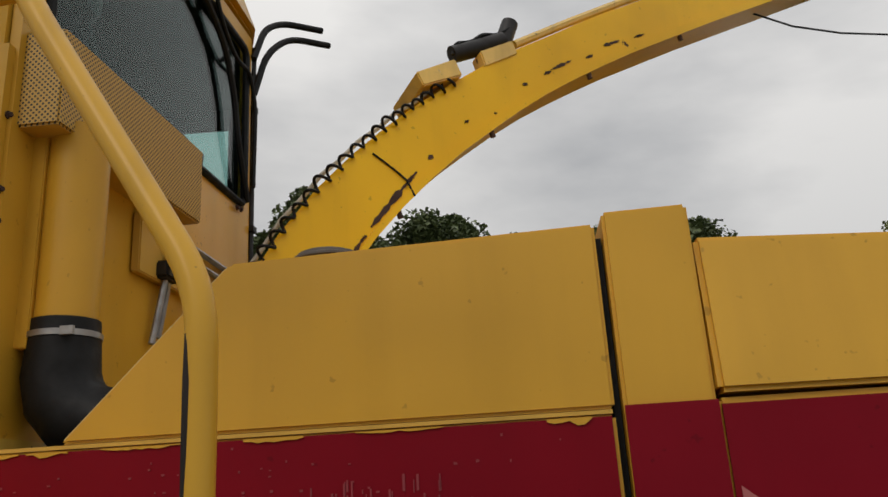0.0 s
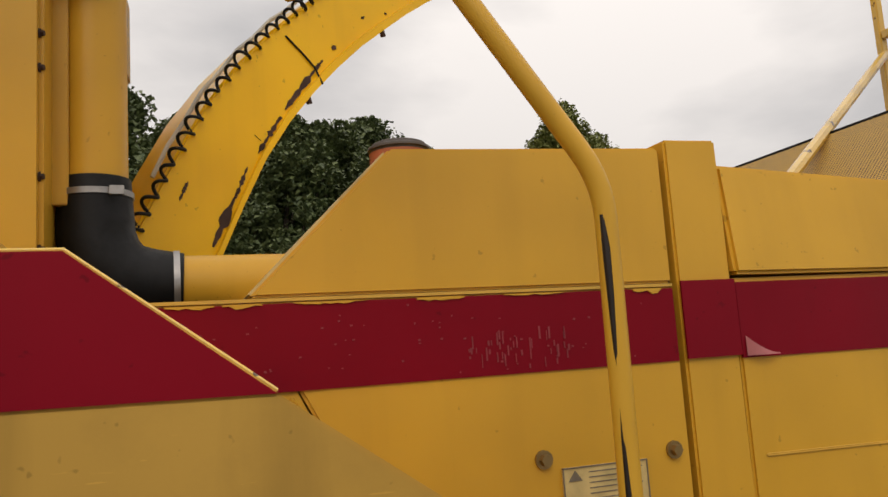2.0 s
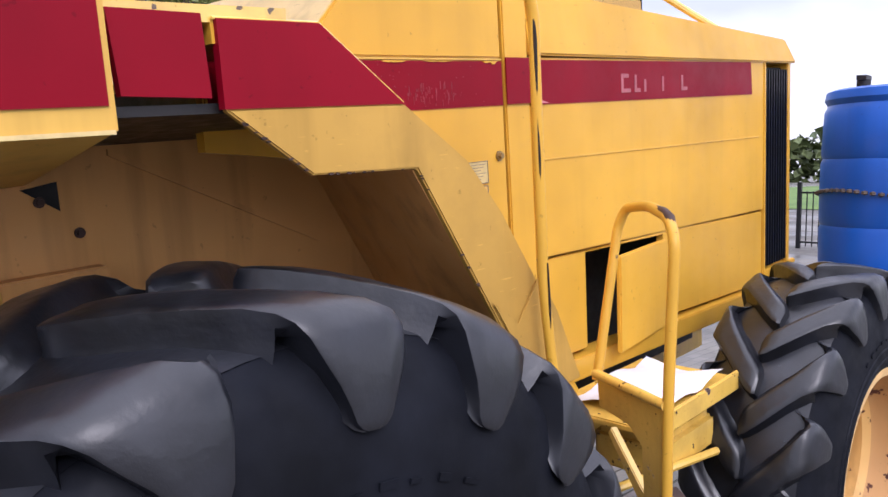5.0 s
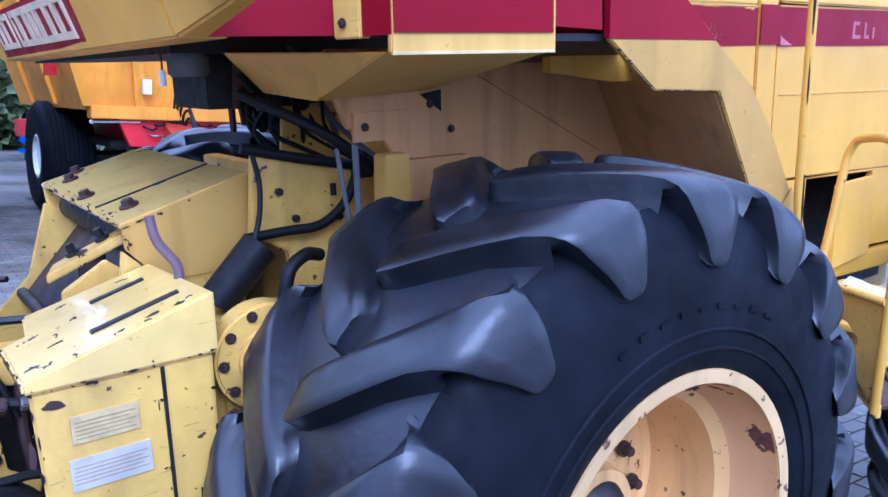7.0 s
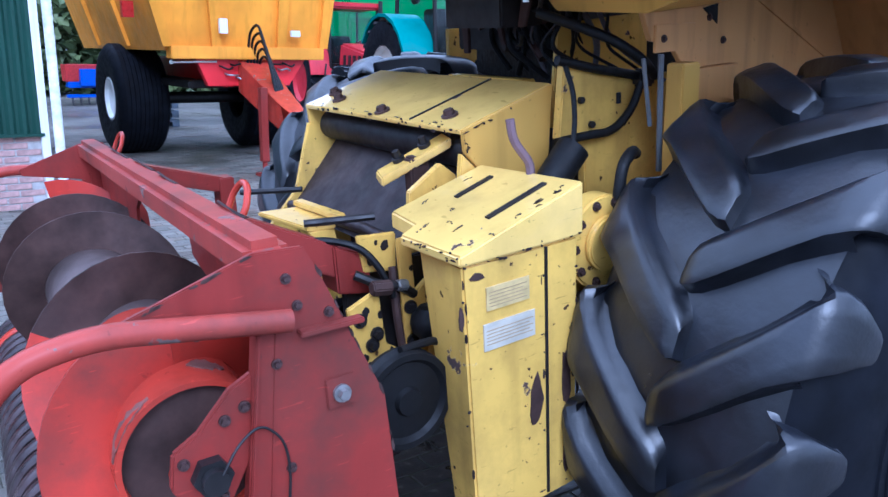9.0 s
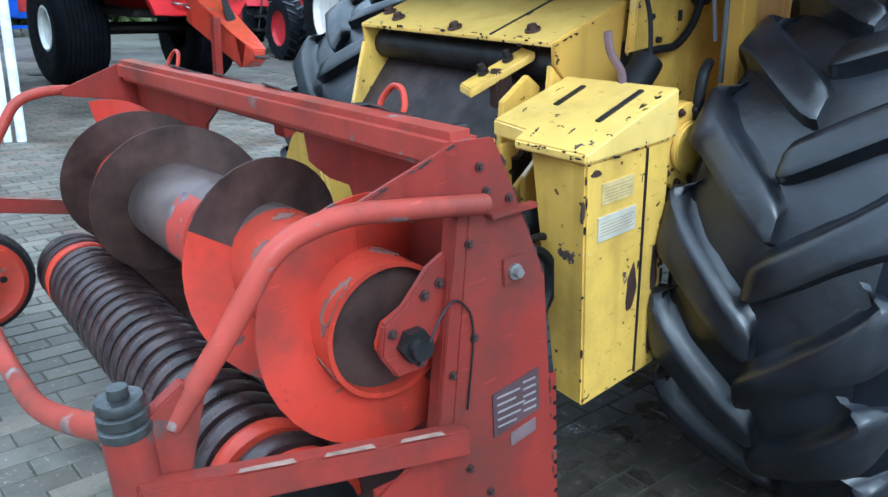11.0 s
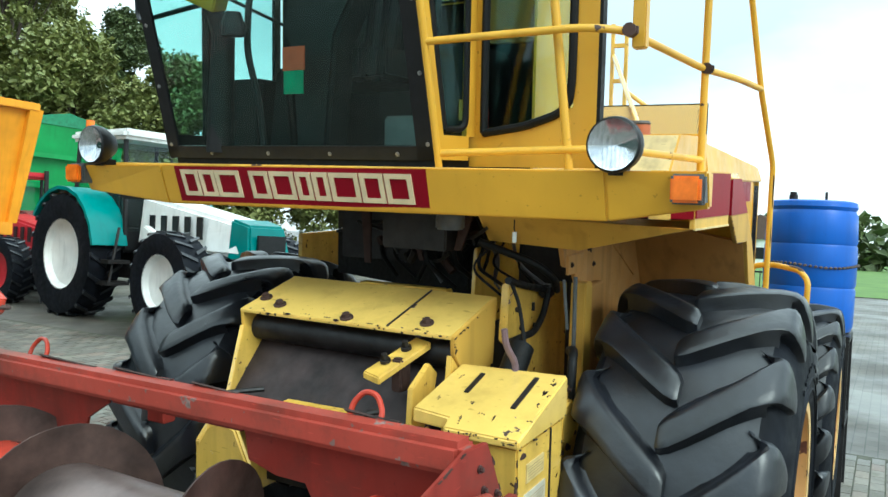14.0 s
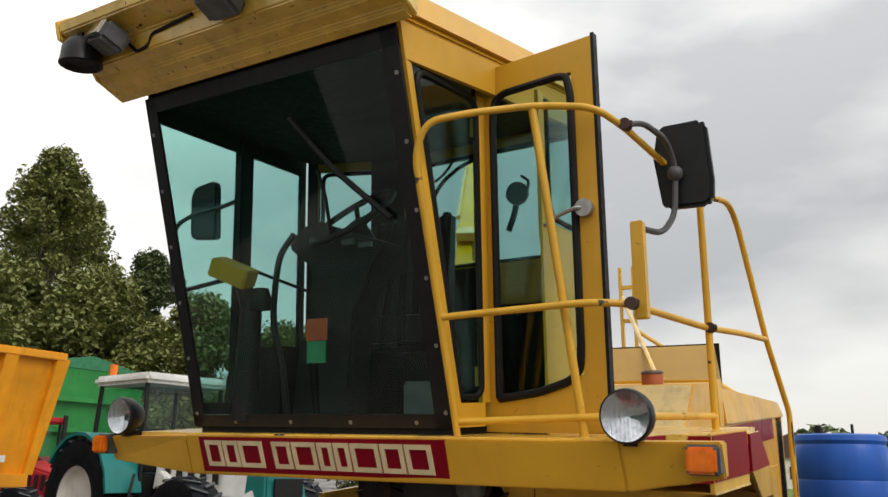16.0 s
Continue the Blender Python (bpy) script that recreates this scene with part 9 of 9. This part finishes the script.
# ---- paving bricks ----
def paver_material(name, loose):
    m, n, l, b = shader(name)
    geo = n.new("ShaderNodeNewGeometry")
    if loose:
        pick = n.new("ShaderNodeObjectInfo").outputs["Random"]
    else:
        pick = geo.outputs["Random Per Island"]
    base = ramp(n, l, pick, [(0.0, (0.105, 0.093, 0.074)), (0.45, (0.150, 0.138, 0.115)), (0.8, (0.195, 0.176, 0.142)), (1.0, (0.17, 0.122, 0.094))])

    def field(scale, detail):
        g = n.new("ShaderNodeTexNoise")
        g.inputs["Scale"].default_value, g.inputs["Detail"].default_value = scale, detail
        l.new(geo.outputs["Position"], g.inputs["Vector"])
        return g.outputs["Fac"]

    def level(op, a, b_):
        k = n.new("ShaderNodeMath")
        k.operation = op
        for i, v in ((0, a), (1, b_)):
            if isinstance(v, float):
                k.inputs[i].default_value = v
            else:
                l.new(v, k.inputs[i])
        return k.outputs[0]
    # wet oily ground plus painted shade under the machine: ragged, dark round its front axle
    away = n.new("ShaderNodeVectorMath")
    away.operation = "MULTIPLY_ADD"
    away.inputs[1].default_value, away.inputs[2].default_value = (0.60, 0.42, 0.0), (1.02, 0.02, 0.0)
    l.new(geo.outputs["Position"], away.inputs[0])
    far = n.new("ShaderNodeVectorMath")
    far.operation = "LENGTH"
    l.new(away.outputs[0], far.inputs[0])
    shade_pool = level("ADD", far.outputs["Value"], level("MULTIPLY", level("SUBTRACT", field(1.6, 6), 0.5), 1.5))
    oily = ramp(n, l, shade_pool, [(0.80, (1, 1, 1)), (1.12, (0, 0, 0))])
    puddle = ramp(n, l, field(2.6, 5), [(0.53, (0, 0, 0)), (0.60, (1, 1, 1))])
    wet = ramp(n, l, field(0.8, 5), [(0.46, (1, 1, 1)), (0.66, (0.5, 0.49, 0.48))])
    mul = n.new("ShaderNodeMix")
    mul.data_type, mul.blend_type = "RGBA", "MULTIPLY"
    mul.inputs[0].default_value = 1.0
    l.new(base, mul.inputs[6])
    l.new(wet, mul.inputs[7])
    col = mixed(n, l, ramp(n, l, field(60, 3), [(0.63, (0, 0, 0)), (0.70, (0.6,) * 3)]), mul.outputs[2], (0.36, 0.33, 0.27))
    col = mixed(n, l, ramp(n, l, field(14, 5), [(0.5, (0, 0, 0)), (0.75, (0.5,) * 3)]), col, (0.06, 0.056, 0.038))
    col = mixed(n, l, ramp(n, l, field(3.4, 6), [(0.60, (0, 0, 0)), (0.72, (0.45,) * 3)]), col, (0.062, 0.072, 0.030))
    # oil-dark colour that also deepens the shade beneath the harvester
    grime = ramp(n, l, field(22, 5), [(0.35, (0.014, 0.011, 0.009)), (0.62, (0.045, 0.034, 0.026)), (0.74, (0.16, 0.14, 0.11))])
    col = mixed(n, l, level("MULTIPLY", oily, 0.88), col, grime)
    l.new(col, b.inputs["Base Color"])
    dry = ramp(n, l, field(0.8, 5), [(0.40, (0.72,) * 3), (0.62, (0.34,) * 3)])
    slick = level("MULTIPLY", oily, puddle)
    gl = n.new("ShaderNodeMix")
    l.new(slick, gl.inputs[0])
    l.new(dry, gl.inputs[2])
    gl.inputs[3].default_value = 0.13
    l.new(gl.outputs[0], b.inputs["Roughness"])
    bumped(n, l, b, field(90, 4), 0.35, 0.003)
    return m


BEDDING = plain("damp_joint_sand", (0.060, 0.060, 0.040), 0.9, 0.0, 0.4, 8)
BX0, BX1, BY0, BY1 = -8.0, 3.4, -3.0, 15.0          # paved with single bricks
part("joint_sand", Geo().add([(BX0, BY0, -0.005), (BX1, BY0, -0.005), (BX1, BY1, -0.005), (BX0, BY1, -0.005)], [(0, 1, 2, 3)]), BEDDING, kind="structure", label="damp sand between the paving bricks", smooth=False)
BL, BW, GAP = 0.21, 0.105, 0.005
rp = random.Random(21)
paver_mesh, rest = None, Geo()
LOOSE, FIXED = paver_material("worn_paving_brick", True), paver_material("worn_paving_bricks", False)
rows = int((BY1 - BY0) / BW)
for r in range(rows):
    y = BY0 + (r + 0.5) * BW
    c = 0
    x = BX0 + (BL / 2 if r % 2 else 0) + BL / 2
    while x < BX1 - BL / 2:
        near = -4.0 < x < -2.05 and -1.2 < y < 1.9
        lift, tx, ty_ = rp.uniform(-0.002, 0.001), rp.uniform(-0.4, 0.4), rp.uniform(-0.6, 0.6)
        if near:
            if paver_mesh is None:
                a, e = BL / 2 - GAP / 2, BW / 2 - GAP / 2
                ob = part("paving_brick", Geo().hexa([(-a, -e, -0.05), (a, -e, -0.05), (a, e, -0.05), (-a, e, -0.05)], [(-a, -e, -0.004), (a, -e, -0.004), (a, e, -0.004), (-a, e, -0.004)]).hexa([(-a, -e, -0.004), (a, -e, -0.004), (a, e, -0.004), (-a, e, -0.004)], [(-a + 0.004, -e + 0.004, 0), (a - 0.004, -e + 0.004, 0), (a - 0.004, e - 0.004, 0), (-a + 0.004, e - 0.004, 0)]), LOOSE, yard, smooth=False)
                paver_mesh = ob.data
            else:
                ob = new("paving_brick", paver_mesh)
                ob.parent = yard
            ob.matrix_basis = Matrix.Translation((x, y, lift)) @ pose(0, 0, 0, tx, ty_, rp.uniform(-0.6, 0.6))
        else:
            a, e = BL / 2 - GAP / 2, BW / 2 - GAP / 2
            dz = rp.uniform(-0.001, 0.001)
            k = len(rest.v)
            rest.v += [(x - a, y - e, -0.012), (x + a, y - e, -0.012), (x + a, y + e, -0.012), (x - a, y + e, -0.012), (x - a + 0.004, y - e + 0.004, lift + dz), (x + a - 0.004, y - e + 0.004, lift), (x + a - 0.004, y + e - 0.004, lift - dz), (x - a + 0.004, y + e - 0.004, lift)]
            rest.f += [(k + 4, k + 5, k + 6, k + 7), (k, k + 1, k + 5, k + 4), (k + 1, k + 2, k + 6, k + 5), (k + 2, k + 3, k + 7, k + 6), (k + 3, k, k + 4, k + 7)]
        x += BL
pave = bpy.data.meshes.new("paving_bricks")
pave.from_pydata(rest.v, [], rest.f)
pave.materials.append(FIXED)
po = new("paving_bricks", pave)
po.parent = yard
tagged(po, "worn brown-grey paving bricks, damp in patches", kind="stuff")
